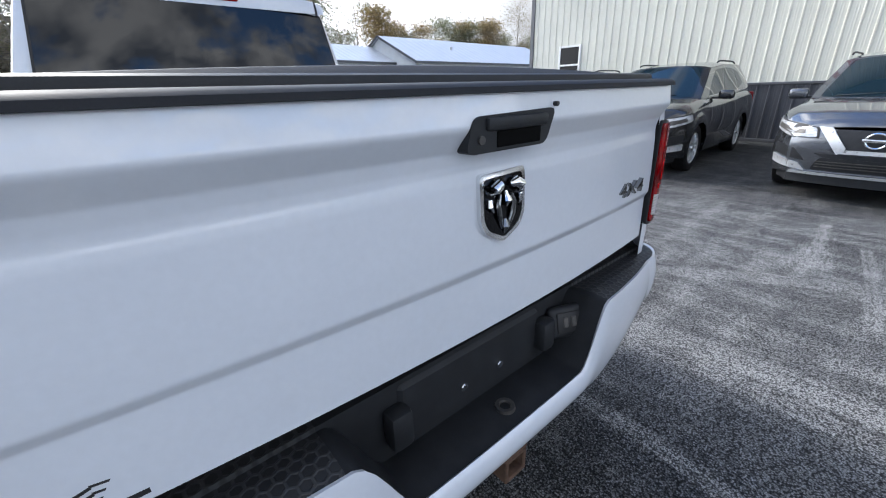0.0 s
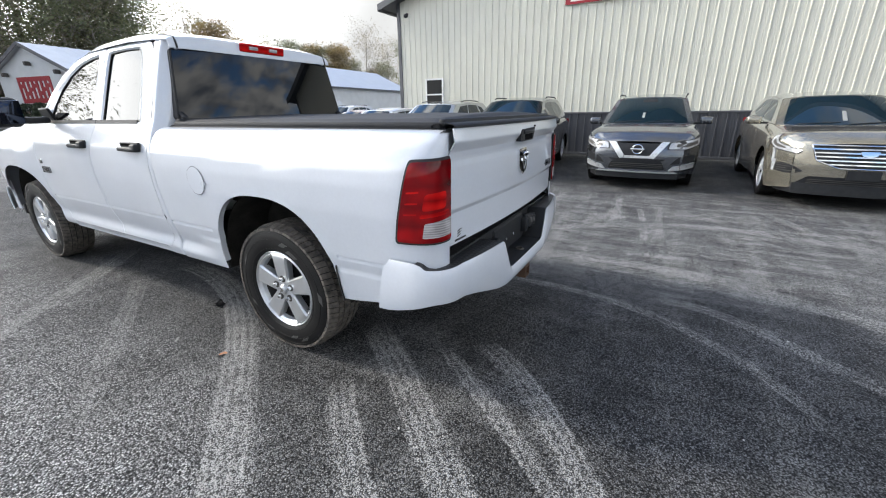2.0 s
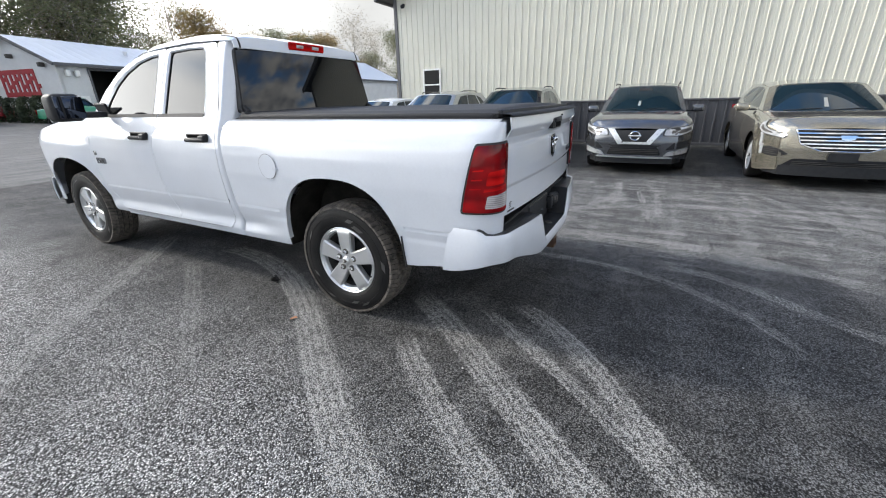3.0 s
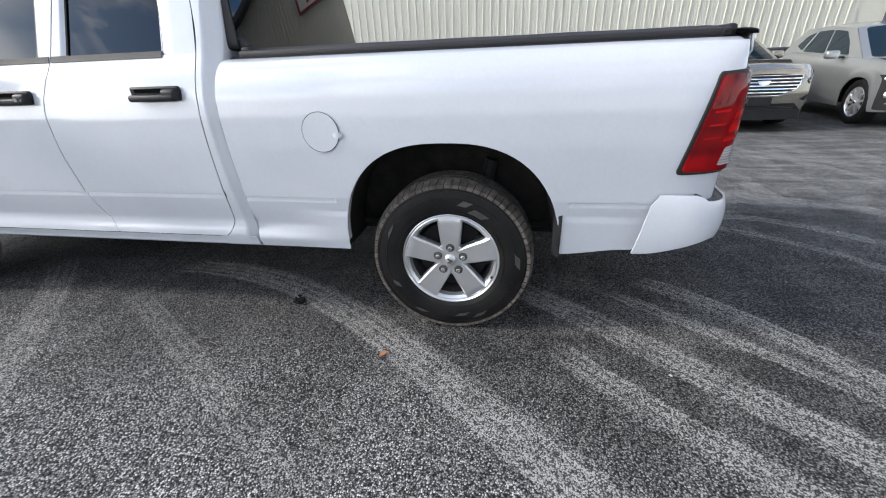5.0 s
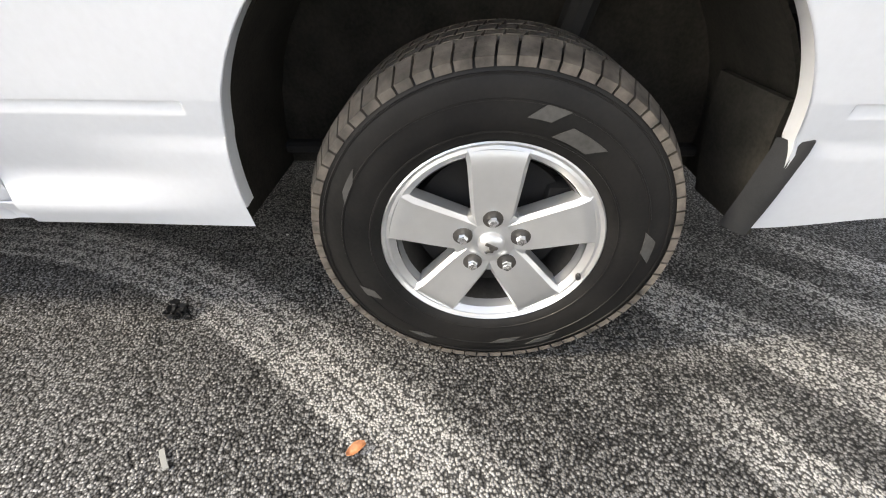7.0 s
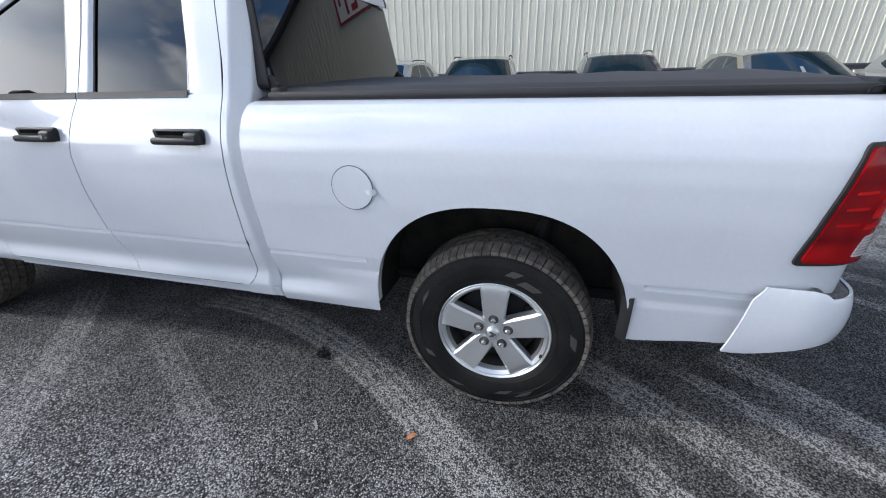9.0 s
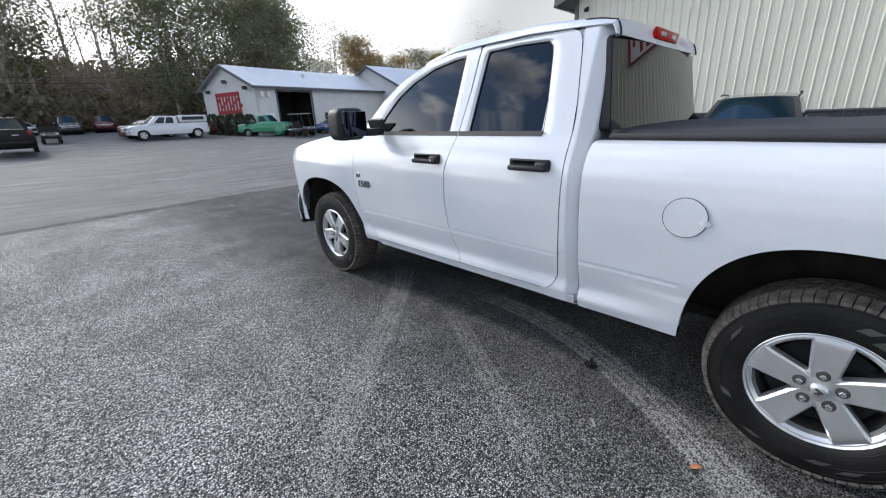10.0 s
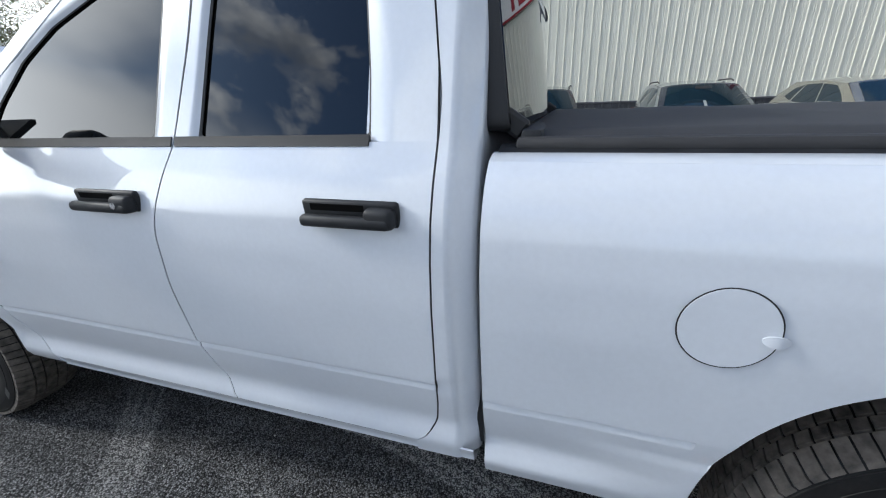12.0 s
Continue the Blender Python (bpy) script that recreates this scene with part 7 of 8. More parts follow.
    # green vintage pickup before the shed
    C, front, *_ = car("vintage_pickup", "green 1950s pickup with rounded fenders before the shed", spot(14.2, 36.6, 38), GREEN_CAR, L=4.75, W=0.86, H=1.88, hood=1.28, nose=1.10, belt=1.30, cowl=1.55, roof_f=1.95, roof_r=2.75, tail=2.95, y1=0.80, y2=3.75, R=0.37, sill=0.46, windows=1, rails=False, bed=(2.95, 1.18), category="pickup truck", group="far vehicles", mirror=False)
    part("grille", patch(rounded([(-0.42, 0.62), (0.42, 0.62), (0.36, 0.92), (-0.36, 0.92)], 0.06, 3), front, 0.07, 0.014, 0.02), BLACK_PLASTIC, C)
    for s in (-1, 1):
        part("headlamp", lathe([(0.0, -0.09), (0.06, -0.08), (0.09, -0.05), (0.10, 0.02)], 20, at(s * 0.60, 0.02, 0.98, 0, 0, 90)), HEAD_LENS, C)
        part("fender", moved(lathe([(0.0, -0.22), (0.30, -0.18), (0.44, -0.05), (0.46, 0.10), (0.40, 0.20), (0.0, 0.24)], 24), at(s * 0.74, 0.80, 0.48)), GREEN_CAR, C)
    part("bumper", rbox(1.6, 0.08, 0.14, 0.03, 2, at(0, -0.14, 0.52)), CHROME, C)
    # blue car and yellow-topped truck behind the white pickup's bonnet
    C, front, *_ = car("sedan_car", "dark blue coupe parked before the shed", spot(17.2, 36.6, -60), BLUE_CAR, L=4.5, W=0.9, H=1.35, hood=0.90, belt=0.95, cowl=1.3, roof_f=2.0, roof_r=2.9, tail=3.9, y2=3.5, R=0.33, rails=False, windows=2, group="far vehicles")
    plain_face(C, front, 0.64)
    C = pickup("pickup_truck", "white work pickup carrying a ladder rack", spot(16.5, 29.5, -35), WHITE)[0]
    part("ladder_rack", join(*[tube([(s * 0.85, 3.7, 1.3), (s * 0.85, 3.7, 2.05), (s * 0.85, 5.4, 2.05), (s * 0.85, 5.4, 1.3)], 0.03, 6) for s in (-1, 1)], *[tube([(-0.85, y, 2.05), (0.85, y, 2.05)], 0.03, 6) for y in (3.7, 4.5, 5.4)]), AMBER, C, "yellow ladder rack")

    # two small carts
    def cart(m, label, roofed):
        C = thing("utility_cart", label, "cart", m, "carts")
        part("body", join(rbox(1.15, 1.2, 0.35, 0.08, 3, at(0, 0.0, 0.55)), rbox(1.15, 0.55, 0.45, 0.12, 3, at(0, -0.85, 0.62))), BLACK_CAR, C)
        part("seat", join(rbox(1.0, 0.5, 0.16, 0.05, 2, at(0, 0.1, 0.80)), rbox(1.0, 0.12, 0.5, 0.05, 2, at(0, 0.38, 1.05, -10, 0, 0))), DARK, C)
        for s in (-1, 1):
            for y in (-0.8, 0.65):
                part("wheel", lathe([(0.0, -0.02), (0.14, -0.02), (0.16, 0.0), (0.27, 0.0), (0.29, 0.05), (0.29, 0.15), (0.27, 0.2), (0.0, 0.2)], 24, at(s * 0.58, y, 0.29, 0, 0, 0 if s < 0 else 180)), TYRE, C)
            part("headlamp", rbox(0.18, 0.05, 0.12, 0.03, 2, at(s * 0.38, -1.12, 0.70)), HEAD_LENS, C)
            if roofed:
                part("post", tube([(s * 0.52, -0.75, 0.8), (s * 0.50, -0.55, 1.86)], 0.02, 8), STEEL_DARK, C)
                part("post", tube([(s * 0.52, 0.6, 0.8), (s * 0.50, 0.55, 1.86)], 0.02, 8), STEEL_DARK, C)
        if roofed:
            part("roof", rbox(1.15, 1.6, 0.07, 0.03, 2, at(0, 0.0, 1.90)), PAPER, C)
        else:
            part("roll_bar", tube([(-0.5, 0.5, 0.7), (-0.48, 0.5, 1.25), (0.48, 0.5, 1.25), (0.5, 0.5, 0.7)], 0.025, 8), STEEL_DARK, C)
    cart(spot(-1.7, 44.6, 0), "small black utility cart standing on the lot", False)
    cart(spot(14.3, 34.9, 25), "black golf cart with a pale roof before the shed", True)


build_cars()


# ---- far buildings ----
SHED_WALL = varied("white_block_wall", (0.55, 0.56, 0.56), 0.7, 0, 0, 1.0, 0.10, 0.1, "World", 12)
ROOF_METAL = varied("pale_metal_roof", (0.55, 0.57, 0.60), 0.42, 0.2, 0, 0.8, 0.08, 0.0, "World", 10)
# near black that stands in for the shade inside the workshop
INSIDE_DARK = varied("dark_interior", (0.02, 0.02, 0.02), 0.9, 0, 0, 2, 0.4)


def gabled(name, label, corner, along, length, depth, eave, ridge, overhang=0.5, door=None, gable_sign=False):
    """A gabled shed: corner on the ground, long side to the right of 'along' degrees."""
    x, y = corner
    B = thing(name, label, "building", pose(x, y, ground_z(x, y) - 0.1, 0, 0, along))
    wall = new("wall")
    wall.parent = B
    t = 0.2
    def slab(sx, sy, sz, px, py, pz):
        return rbox(sx, sy, sz, 0.01, 1, at(px, py, pz))
    if door:
        d0, d1, dh = door
        part("front_wall", slab(d0, t, eave, d0 / 2, t / 2, eave / 2), SHED_WALL, wall)
        part("front_wall", slab(length - d1, t, eave, (length + d1) / 2, t / 2, eave / 2), SHED_WALL, wall)
        part("lintel", slab(d1 - d0, t, eave - dh, (d0 + d1) / 2, t / 2, (eave + dh) / 2), SHED_WALL, wall)
        # panels coloured dark as the shade behind the open bay door
        part("inside", rbox(d1 - d0 + 2, 0.1, dh + 0.6, 0.01, 1, at((d0 + d1) / 2, 4.5, dh / 2)), INSIDE_DARK, wall)
        for px in (d0 - 1.0, d1 + 1.0):
            part("inside", rbox(0.1, 4.3, dh + 0.6, 0.01, 1, at(px, 2.4, dh / 2)), INSIDE_DARK, wall)
        part("inside", rbox(d1 - d0 + 2, 4.3, 0.1, 0.01, 1, at((d0 + d1) / 2, 2.4, dh + 0.4)), INSIDE_DARK, wall)
        for px in (d0, d1):
            part("door_trim", rbox(0.14, 0.08, dh, 0.01, 1, at(px, -0.045, dh / 2)), TRIM_GREY, wall)
        part("door_trim", rbox(d1 - d0 + 0.14, 0.08, 0.18, 0.01, 1, at((d0 + d1) / 2, -0.045, dh + 0.09)), TRIM_GREY, wall)
        part("side_door", rbox(1.0, 0.06, 2.1, 0.01, 1, at(d0 - 1.0, -0.035, 1.05)), WHITE_PLAIN, wall)
        part("small_window", rbox(1.1, 0.06, 0.7, 0.01, 1, at(1.9 if d0 > 3.4 else d1 + 2.0, -0.035, 1.7)), WINDOW_DARK, wall)
    else:
        part("front_wall", slab(length, t, eave, length / 2, t / 2, eave / 2), SHED_WALL, wall)
    part("back_wall", slab(length, t, eave, length / 2, depth - t / 2, eave / 2), SHED_WALL, wall)
    for px in (0.0, length):
        bm = bmesh.new()
        pts = [(0.0, 0.0), (depth, 0.0), (depth, eave), (depth / 2, ridge), (0.0, eave)]
        a = [bm.verts.new((px - 0.1, q, z)) for q, z in pts]
        b = [bm.verts.new((px + 0.1, q, z)) for q, z in pts]
        bm.faces.new(a); bm.faces.new(b[::-1])
        for i in range(5):
            k = (i + 1) % 5
            bm.faces.new((a[i], b[i], b[k], a[k]))
        part("gable_wall", bm, SHED_WALL, wall, smooth=False)
    roof = new("roof")
    roof.parent = B
    sl = (ridge - eave) / (depth / 2)
    for s in (0, 1):
        y0 = -overhang if s == 0 else depth + overhang
        z0 = eave - overhang * sl
        def f(u, v, y0=y0, z0=z0):
            rib = 0.025 if round(u * 120) % 4 == 0 else 0.0
            return (-overhang + (length + 2 * overhang) * u, y0 + (depth / 2 - y0) * v, z0 + (ridge - z0) * v + 0.12 + rib)
        solid(part("roof_sheet", sheet(120, 1, f), ROOF_METAL, roof, smooth=False), 0.05)
        part("eave_trim", rbox(length + 2 * overhang, 0.06, 0.22, 0.01, 1, at(length / 2, y0, z0 + 0.06)), TRIM_GREY, roof)
    for px in (-overhang - 0.03, length + overhang + 0.03):
        for s in (0, 1):
            y0 = -overhang if s == 0 else depth + overhang
            z0 = eave - overhang * sl
            a, c = Vector((px, y0, z0 + 0.05)), Vector((px, depth / 2, ridge + 0.05))
            m = Matrix.Translation((a + c) / 2) @ pose(0, 0, 0, math.degrees(math.atan2(c.z - a.z, c.y - a.y)), 0, 0)
            part("rake_trim", rbox(0.06, (c - a).length, 0.26, 0.01, 1, m), TRIM_GREY, roof)
    part("roof_vent", join(cyl(0.16, 0.4, 14, at(length * 0.3, depth * 0.25, (eave + ridge) / 2 + 0.25)), lathe([(0.0, -0.14), (0.26, 0.02), (0.20, 0.04)], 16, at(length * 0.3, depth * 0.25, (eave + ridge) / 2 + 0.5, 0, 90, 0))), ROOF_METAL, roof)
    for px in (0.9, 2.2):
        part("flood_lamp", rbox(0.30, 0.25, 0.45, 0.05, 2, at(px * 0.5, -0.22, eave - 0.75)), WHITE_PLAIN, B)
    if gable_sign:
        sg = new("sign")
        sg.parent = B
        tagged(sg, "red and white block lettering on the gable")
        z = eave * 0.70
        for k in (-1, 1):
            part("rail", rbox(0.04, depth * 0.46, 0.34, 0.005, 1, at(-0.13, depth * 0.51, z + 0.80 * k)), RED_PAINT, sg)
        for i in range(8):
            py = depth * (0.725 - i * 0.0615)
            part("bar", rbox(0.05, depth * 0.030, 1.7, 0.005, 1, at(-0.13, py, z)), RED_PAINT, sg)
            part("bar", rbox(0.05, depth * 0.032, 0.30, 0.005, 1, at(-0.13, py - depth * 0.03, z + (0.30, -0.25, 0.05)[i % 3])), RED_PAINT, sg)
        part("awning", rbox(0.9, 1.6, 0.9, 0.05, 1, at(-0.6, depth * 0.80, 0.95, 0, 30, 0)), RED_PAINT, B, "red awning")
        for k in range(3):
            part("gable_lamp", rbox(0.4, 0.25, 0.3, 0.05, 2, at(-0.35, depth * (0.12 + 0.36 * k), eave * 0.92 + (0.9 if k == 1 else 0.2))), STEEL_DARK, B)
    return B


gabled("workshop_shed", "white workshop with a metal roof and an open bay door", (12.3, 38.5), 12, 24, 8.6, 4.45, 6.35, 0.5, (2.1, 6.2, 4.0), True)
gabled("storage_shed", "long pale storage building with a metal roof", (29.5, 38.0), 4, 30, 13, 4.4, 7.4)


# ---- hedge before the workshop ----
def leaf_mat(name, lo, hi):
    m = Mat(name, lo, 0.6)
    oi = m.n("ObjectInfo")
    isl = m.n("NewGeometry")
    f = m.math("ADD", m.math("MULTIPLY", isl.outputs["Random Per Island"], 0.7), m.math("MULTIPLY", oi.outputs["Random"], 0.3))
    col = m.ramp(f, [(0.0, lo), (1.0, hi)])
    m.base(col)
    # light passes through thin leaves
    tl = m.n("BsdfTranslucent")
    m.l(col, tl.inputs["Color"])
    mx = m.n("MixShader", Fac=0.45)
    m.l(m.p.outputs[0], mx.inputs[1])
    m.l(tl.outputs[0], mx.inputs[2])
    m.l(mx.outputs[0], m.nt.nodes["Material Output"].inputs["Surface"])
    return m.m


# leaf, brush and bark tones paled and greyed to carry the haze
GREEN_LEAF = leaf_mat("dull_green_leaves", (0.10, 0.115, 0.06), (0.25, 0.26, 0.14))
OLIVE_LEAF = leaf_mat("olive_autumn_leaves", (0.15, 0.13, 0.08), (0.36, 0.30, 0.185))
GOLD_LEAF = leaf_mat("gold_autumn_leaves", (0.20, 0.14, 0.055), (0.42, 0.31, 0.13))
NEEDLE = leaf_mat("dark_needles", (0.035, 0.048, 0.032), (0.085, 0.11, 0.065))
BARK = varied("grey_bark", (0.30, 0.27, 0.24), 0.9, 0, 0, 3, 0.4, 0.6)
BRUSH = leaf_mat("brown_undergrowth", (0.10, 0.090, 0.066), (0.25, 0.22, 0.16))


def leaf_cloud(points, size, rnd, flat=0.4, width=0.55):
    """Small leaf sprays, each a bent pair of triangles, at the points given."""
    verts, faces = [], []
    for p in points:
        s = size * rnd.uniform(0.6, 1.4)
        a = Vector((rnd.gauss(0, 1), rnd.gauss(0, 1), rnd.gauss(0, flat))).normalized() * s
        b = Vector((rnd.gauss(0, 1), rnd.gauss(0, 1), rnd.gauss(0, 1))).normalized()
        b = (b - a.normalized() * b.dot(a.normalized())).normalized() * s * width
        i = len(verts)
        p = Vector(p)
        verts += [p - a, p + b, p + a, p - b]
        faces += [(i, i + 1, i + 2), (i, i + 2, i + 3)]
    me = bpy.data.meshes.new("leaves")
    me.from_pydata([tuple(v) for v in verts], [], faces)
    return me


def tree_meshes(seed, height, spread, leaves, leaf_size, first=0.35, limbs=13):
    rnd = random.Random(seed)
    bms = []
    lean = (rnd.uniform(-0.05, 0.05), rnd.uniform(-0.05, 0.05))
    trunk = [(lean[0] * height * t * t + 0.10 * math.sin(3 * t + seed), lean[1] * height * t * t + 0.1 * math.cos(4 * t), height * 0.95 * t) for t in [i / 8 for i in range(9)]]
    r0 = 0.0115 * height
    bms.append(tube(trunk, [r0 * (1 - 0.88 * i / 8) for i in range(9)], 7))
    tips = []
    for k in range(limbs):
        t = first + (0.97 - first) * (k + rnd.random()) / limbs
        i = min(7, int(t * 8))
        base = Vector(trunk[i]).lerp(Vector(trunk[i + 1]), t * 8 - i)
        az = rnd.uniform(0, 2 * math.pi)
        ln = spread * (1.05 - 0.62 * abs(t - 0.5) * 1.4) * rnd.uniform(0.6, 1.2)
        up = rnd.uniform(0.45, 1.0)
        pts = [base + Vector((math.cos(az) * ln * q, math.sin(az) * ln * q, ln * up * q ** 0.8 + rnd.uniform(-0.15, 0.15) * q)) for q in (0, 0.3, 0.65, 1.0)]
        rr = r0 * 0.42 * (1.1 - t)
        bms.append(tube(pts, [rr, rr * 0.7, rr * 0.4, rr * 0.12], 5))
        tips += [(pts[2], 0.55), (pts[3], 0.8)]
        for _ in range(7):
            q = rnd.uniform(0.30, 0.98)
            j = min(2, int(q * 3))
            b2 = pts[j].lerp(pts[j + 1], q * 3 - j if j < 2 else 0.5)
            d = Vector((rnd.gauss(0, 1), rnd.gauss(0, 1), abs(rnd.gauss(0.4, 0.6)))).normalized() * ln * rnd.uniform(0.25, 0.5)
            bms.append(tube([b2, b2 + d * 0.5 + Vector((0, 0, 0.05)), b2 + d], [rr * 0.4, rr * 0.25, rr * 0.08], 4))
            tips.append((b2 + d, 0.7))
    tips.append((Vector(trunk[-1]), 0.7))
    pts = []
    for _ in range(leaves):
        c, s = rnd.choice(tips)
        s = s * spread * 0.30
        pts.append(c + Vector((rnd.gauss(0, s), rnd.gauss(0, s), rnd.gauss(0, s * 0.75))))
    twigs = []
    for _ in range(1500):
        c, s = rnd.choice(tips)
        s = s * spread * 0.34
        twigs.append(c + Vector((rnd.gauss(0, s), rnd.gauss(0, s), rnd.gauss(0, s * 0.8))))
    return join(*bms), leaf_cloud(pts, leaf_size, rnd), leaf_cloud(twigs, 0.55, rnd, 1.3, 0.022)


def conifer_meshes(seed, height):
    rnd = random.Random(seed)
    bm = tube([(0, 0, 0), (0.05, 0, height * 0.5), (0, 0.05, height)], [0.18, 0.11, 0.02], 7)
    pts = []
    for _ in range(2300):
        t = rnd.random() ** 0.75
        r = (1 - t) * height * 0.20 * (0.55 + 0.45 * abs(math.sin(t * 26))) + 0.1
        a = rnd.uniform(0, 2 * math.pi)
        q = rnd.random() ** 0.5
        pts.append((r * q * math.cos(a), r * q * math.sin(a), height * (0.08 + 0.92 * t) - 0.25 * r * q))
    return bm, leaf_cloud(pts, 0.30, rnd, 0.15)


def make_tree(name, label, meshes, leaf, x, y, rz=0.0, k=1.0):
    T_ = thing(name, label, "tree", pose(x, y, ground_z(x, y) - 0.1, 0, 0, rz), "trees of the wood")
    T_.scale = (k, k, k)
    part("trunk", meshes[0], BARK, T_)
    me = meshes[1]
    me.materials.append(leaf)
    cr = new("crown", me)
    cr.parent = T_
    if len(meshes) > 2:
        meshes[2].materials.append(BARK)
        tw = new("twig_crown", meshes[2])
        tw.parent = T_
    return T_


def build_trees():
    kinds = [
        make_tree("broadleaf_tree", "tall thinning green tree at the wood's edge", tree_meshes(1, 20, 5.6, 5000, 0.15, 0.14, 26), GREEN_LEAF, -16, 72),
        make_tree("broadleaf_tree", "tall olive autumn tree at the wood's edge", tree_meshes(2, 22, 6.0, 3800, 0.125, 0.14, 30), OLIVE_LEAF, -9, 70, 30),
        make_tree("broadleaf_tree", "nearly bare tall tree at the wood's edge", tree_meshes(3, 23, 6.0, 1600, 0.115, 0.16, 38), OLIVE_LEAF, -3, 71, 80),
        make_tree("broadleaf_tree", "golden autumn tree behind the sheds", tree_meshes(4, 15, 4.0, 6000, 0.17, 0.25), GOLD_LEAF, 46, 72, 10),
        make_tree("conifer_tree", "dark dense conifer in the wood", conifer_meshes(5, 13), NEEDLE, -19, 78, 0),
        make_tree("broadleaf_tree", "full green tree behind the sheds", tree_meshes(6, 17, 5.0, 6500, 0.18, 0.15, 18), GREEN_LEAF, 30, 70, 120),
    ]
    rnd = random.Random(11)
    spots = []
    # the wood across the lot
    for i in range(46):
        x = -42 + i * 1.55 + rnd.uniform(-0.9, 0.9)
        spots.append((x, 66 + rnd.uniform(0, 16), rnd.choice([0, 1, 1, 2, 2, 2, 2, 5]), rnd.uniform(0.8, 1.15) * (1.0 if x > -15 else 0.45)))
    for x, y, k in ((12, 64, 5), (16, 66, 0), (19, 63, 5), (25, 64, 5), (27, 68, 5), (34, 72, 0)):
        spots.append((x, y, k, rnd.uniform(0.9, 1.1)))
    # beyond the sheds, thinner and lower
    for i in range(26):
        x = 34 + i * 2.3 + rnd.uniform(-1, 1)
        spots.append((x, 78 - i * 0.7 + rnd.uniform(0, 10), rnd.choice([3, 3, 5, 0, 1, 5]), rnd.uniform(0.62, 0.95)))
    # woods behind the camera, seen in the panes only
    for i in range(14):
        a = radians(185 + i * 11.8)
        d = rnd.uniform(75, 95)
        spots.append((d * math.cos(a), d * math.sin(a), rnd.choice([3, 5, 5, 5]), rnd.uniform(0.35, 0.55)))
    for x, y, k, sc in spots:
        src = kinds[k]
        c = copy_thing(src, pose(x, y, ground_z(x, y) - 0.1, 0, 0, rnd.uniform(0, 360)))
        c.scale = (sc, sc, sc * rnd.uniform(0.92, 1.08))
    # undergrowth that closes the foot of the wood
    pts = []
    for _ in range(24000):
        x = rnd.uniform(-50, 34)
        y = 64 + rnd.random() ** 1.5 * 18
        h = (5.2 if x > -15 else 2.6) * (0.6 + 0.4 * noise.noise((x * 0.12, y * 0.1, 0)) + 0.3)
        pts.append((x, y, ground_z(x, y) + rnd.random() ** 1.3 * h))
    me = leaf_cloud(pts, 0.36, rnd, 0.9)
    me.materials.append(BRUSH)
    tagged(new("undergrowth", me), "dense brown and green undergrowth at the foot of the wood", "bushes", kind="stuff")
    pts = []
    for _ in range(34000):
        x = rnd.uniform(-50, 34)
        y = 84 + rnd.random() * 18
        h = (11.5 if x > -15 else 4.5) * (0.80 + 0.60 * noise.noise((x * 0.16, y * 0.1, 3)))
        pts.append((x, y, ground_z(x, y) + rnd.random() ** 1.1 * h))
    me = leaf_cloud(pts, 0.72, rnd, 0.9)
    me.materials.append(BRUSH)
    tagged(new("thicket", me), "dark brown thicket deep in the wood", "bushes", kind="stuff")
    pts = []
    for _ in range(8000):
        x = rnd.uniform(30, 95)
        y = 88 - (x - 34) * 0.3 + rnd.uniform(0, 8)
        pts.append((x, y, ground_z(x, y) + rnd.random() ** 1.2 * 8))
    me = leaf_cloud(pts, 0.45, rnd, 0.9)
    me.materials.append(OLIVE_LEAF)
    tagged(new("undergrowth", me), "autumn thicket beyond the sheds", "bushes", kind="stuff")
    # clipped shrubs before the workshop gable
    for i in range(5):
        t = i / 4
        x, y = 11.7 - 1.5 * t, 39.4 + 5.4 * t
        h = (1.9, 2.0, 1.9, 1.8, 1.9)[i]
        p2 = []
        for _ in range(900):
            z = rnd.random()
            r = 0.62 * (1 - max(0, z - 0.55) ** 2 * 3.2) * rnd.uniform(0.75, 1.0)
            a = rnd.uniform(0, 2 * math.pi)
            p2.append((r * math.cos(a), r * math.sin(a), z * h))
        me = leaf_cloud(p2, 0.11, rnd, 0.8)
        me.materials.append(NEEDLE)
        S = thing("evergreen_shrub", "dark clipped evergreen shrub by the workshop wall", "shrub", pose(x, y, ground_z(x, y)), "shrubs")
        cr = new("foliage", me)
        cr.parent = S
        part("stem", tube([(0, 0, 0), (0, 0, h * 0.7)], 0.05, 6), BARK, S)
    # overhead wires along the wood
    for k in range(3):
        z = 5.6 + 0.55 * k
        a = [(-60 + 75 * i / 24, 62.0, ground_z(0, 62) + z - 1.0 * (1 - (2 * (i % 12) / 12 - 1) ** 2)) for i in range(25)]
        tagged(part("overhead_wire", tube(a, 0.022, 5), STEEL_DARK), "thin overhead wire along the wood", "wire", "wires")
    for x in (-60, -22.5, 15):
        P = thing("utility_pole", "weathered wooden utility pole at the wood's edge", "pole", pose(x, 62.3, ground_z(x, 62)), "poles")
        part("post", tube([(0, 0, -0.2), (0, 0, 8.2)], [0.15, 0.11], 10), BARK, P)
        part("cross_arm", rbox(1.6, 0.12, 0.12, 0.01, 1, at(0, 0, 7.4)), BARK, P)


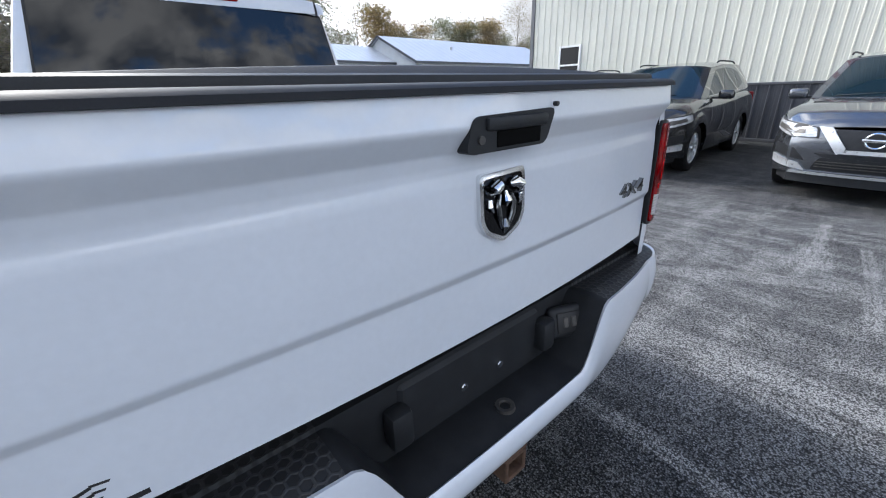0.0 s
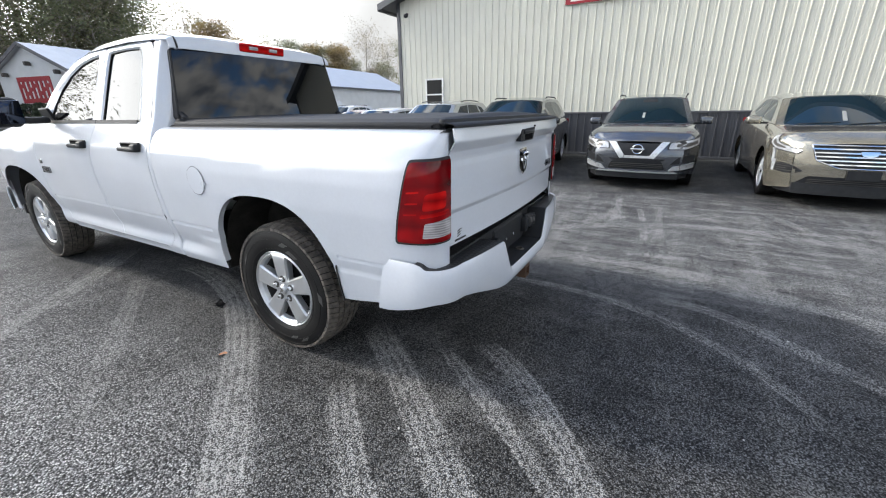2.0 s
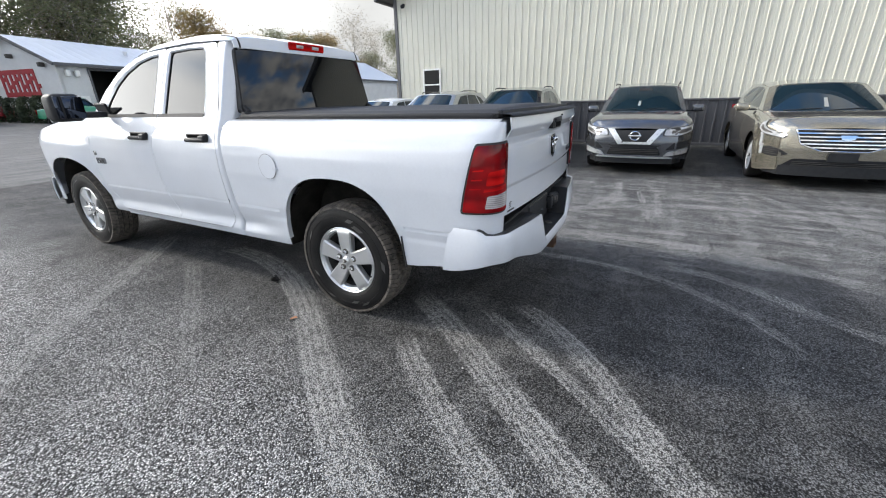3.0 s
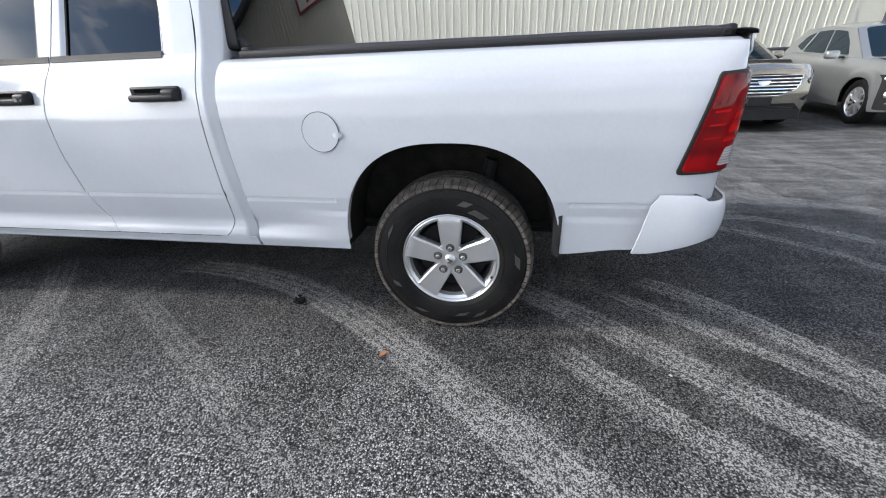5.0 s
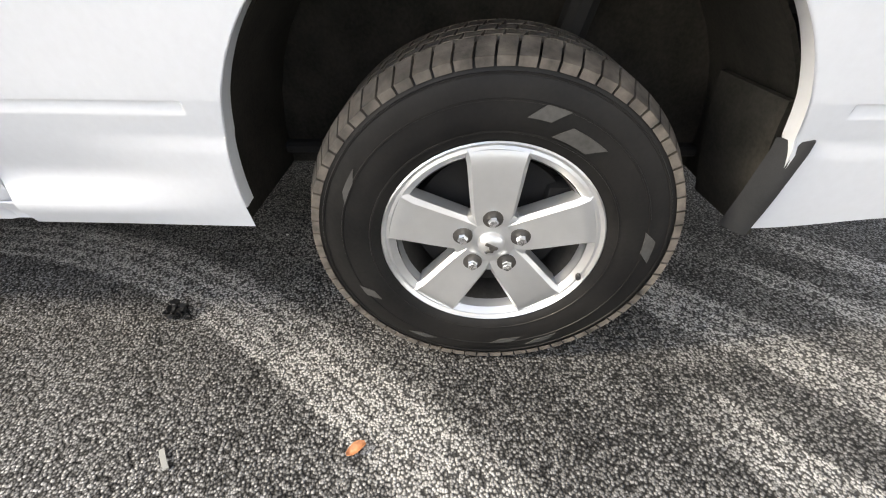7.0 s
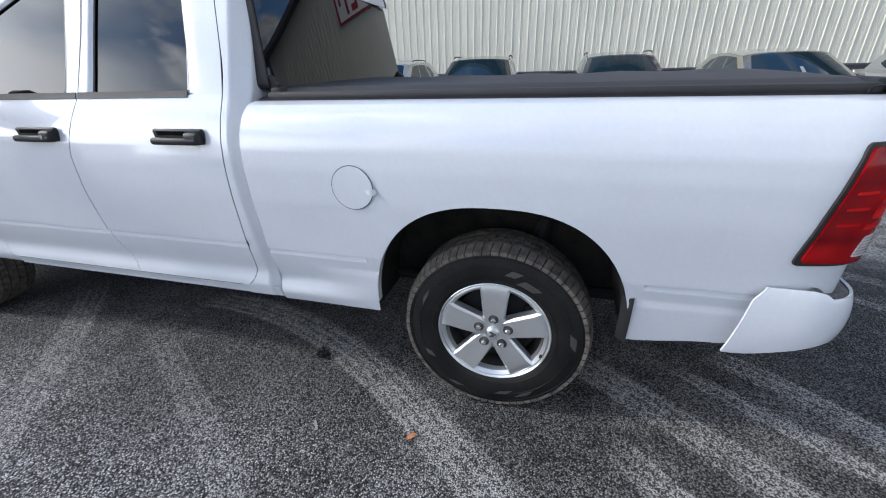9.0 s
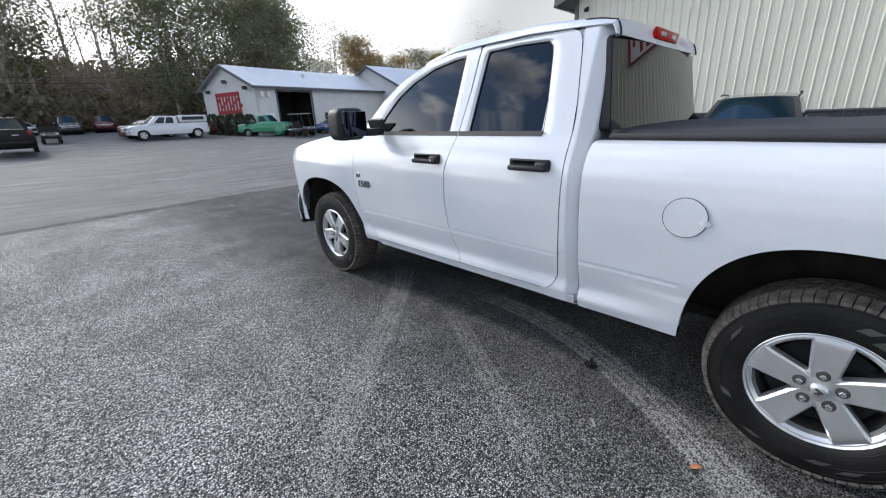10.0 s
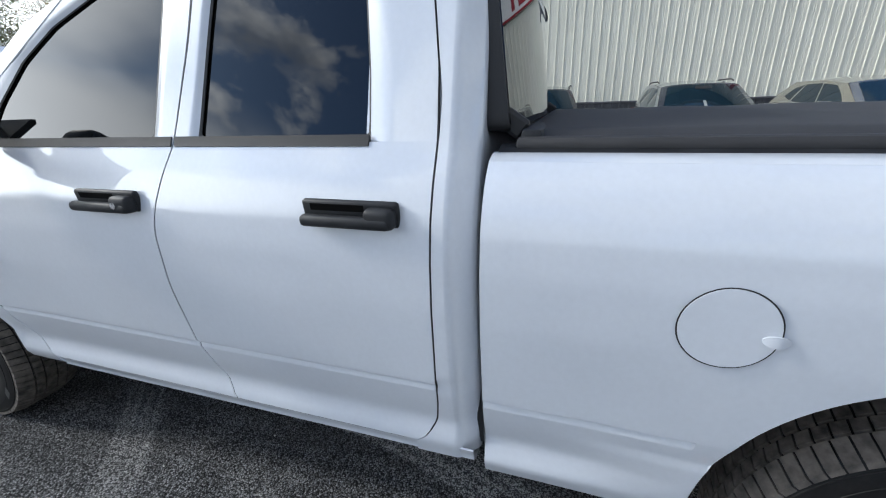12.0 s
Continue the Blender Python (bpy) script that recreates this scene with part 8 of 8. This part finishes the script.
build_trees()


# ---- litter on the asphalt ----
def build_litter():
    rnd = random.Random(5)
    # crumpled black scrap
    pts = [(-0.78 + rnd.gauss(0, 0.010), 0.94 + rnd.gauss(0, 0.015), abs(rnd.gauss(0, 0.010)) + 0.004) for _ in range(160)]
    me = leaf_cloud(pts, 0.014, rnd, 0.8)
    me.materials.append(DARK)
    tagged(new("rubber_scrap", me), "small crumpled black scrap lying on the asphalt", "scrap")
    leaf = sheet(8, 4, lambda u, v: ((v - 0.5) * 0.026 * math.sin(math.pi * (0.08 + 0.86 * u)) ** 0.8, (u - 0.5) * 0.048, 0.006 + 0.006 * (2 * v - 1) ** 2 + 0.004 * math.sin(5 * u)))
    ob = part("fallen_leaf", moved(leaf, pose(-1.17, 0.296, 0, 0, 0, 35)), varied("orange_leaf", (0.38, 0.16, 0.07), 0.6, 0, 0, 90, 0.4))
    solid(ob, 0.001)
    tagged(ob, "dry orange leaf lying on the asphalt", "leaf")
    fl = sheet(6, 2, lambda u, v: ((v - 0.5) * 0.012, (u - 0.5) * 0.055, 0.005 + 0.003 * math.sin(3 * u)))
    ob = part("pale_chip", moved(fl, pose(-1.209, 0.726, 0, 0, 0, -50)), PAPER)
    solid(ob, 0.002)
    tagged(ob, "thin pale chip lying on the asphalt", "chip")
    bm = bmesh.new()
    bmesh.ops.create_icosphere(bm, subdivisions=1, radius=1.0)
    stone = bpy.data.meshes.new("pebble")
    bm.to_mesh(stone)
    bm.free()
    stone.materials.append(varied("pale_stone", (0.45, 0.44, 0.42), 0.8, 0, 0, 30, 0.2))
    first = None
    for i in range(60):
        x, y = rnd.uniform(-3.2, 4.5), rnd.uniform(-4.5, 4.0)
        s = rnd.uniform(0.003, 0.007)
        ob = new("pebble", stone)
        ob.matrix_world = pose(x, y, s * 0.5, 0, 0, rnd.uniform(0, 360)) @ Matrix.Diagonal((s * 1.3, s, s * 0.6, 1))
        tagged(ob, "small pale pebble lying on the asphalt", "pebble", "pebbles")


build_litter()
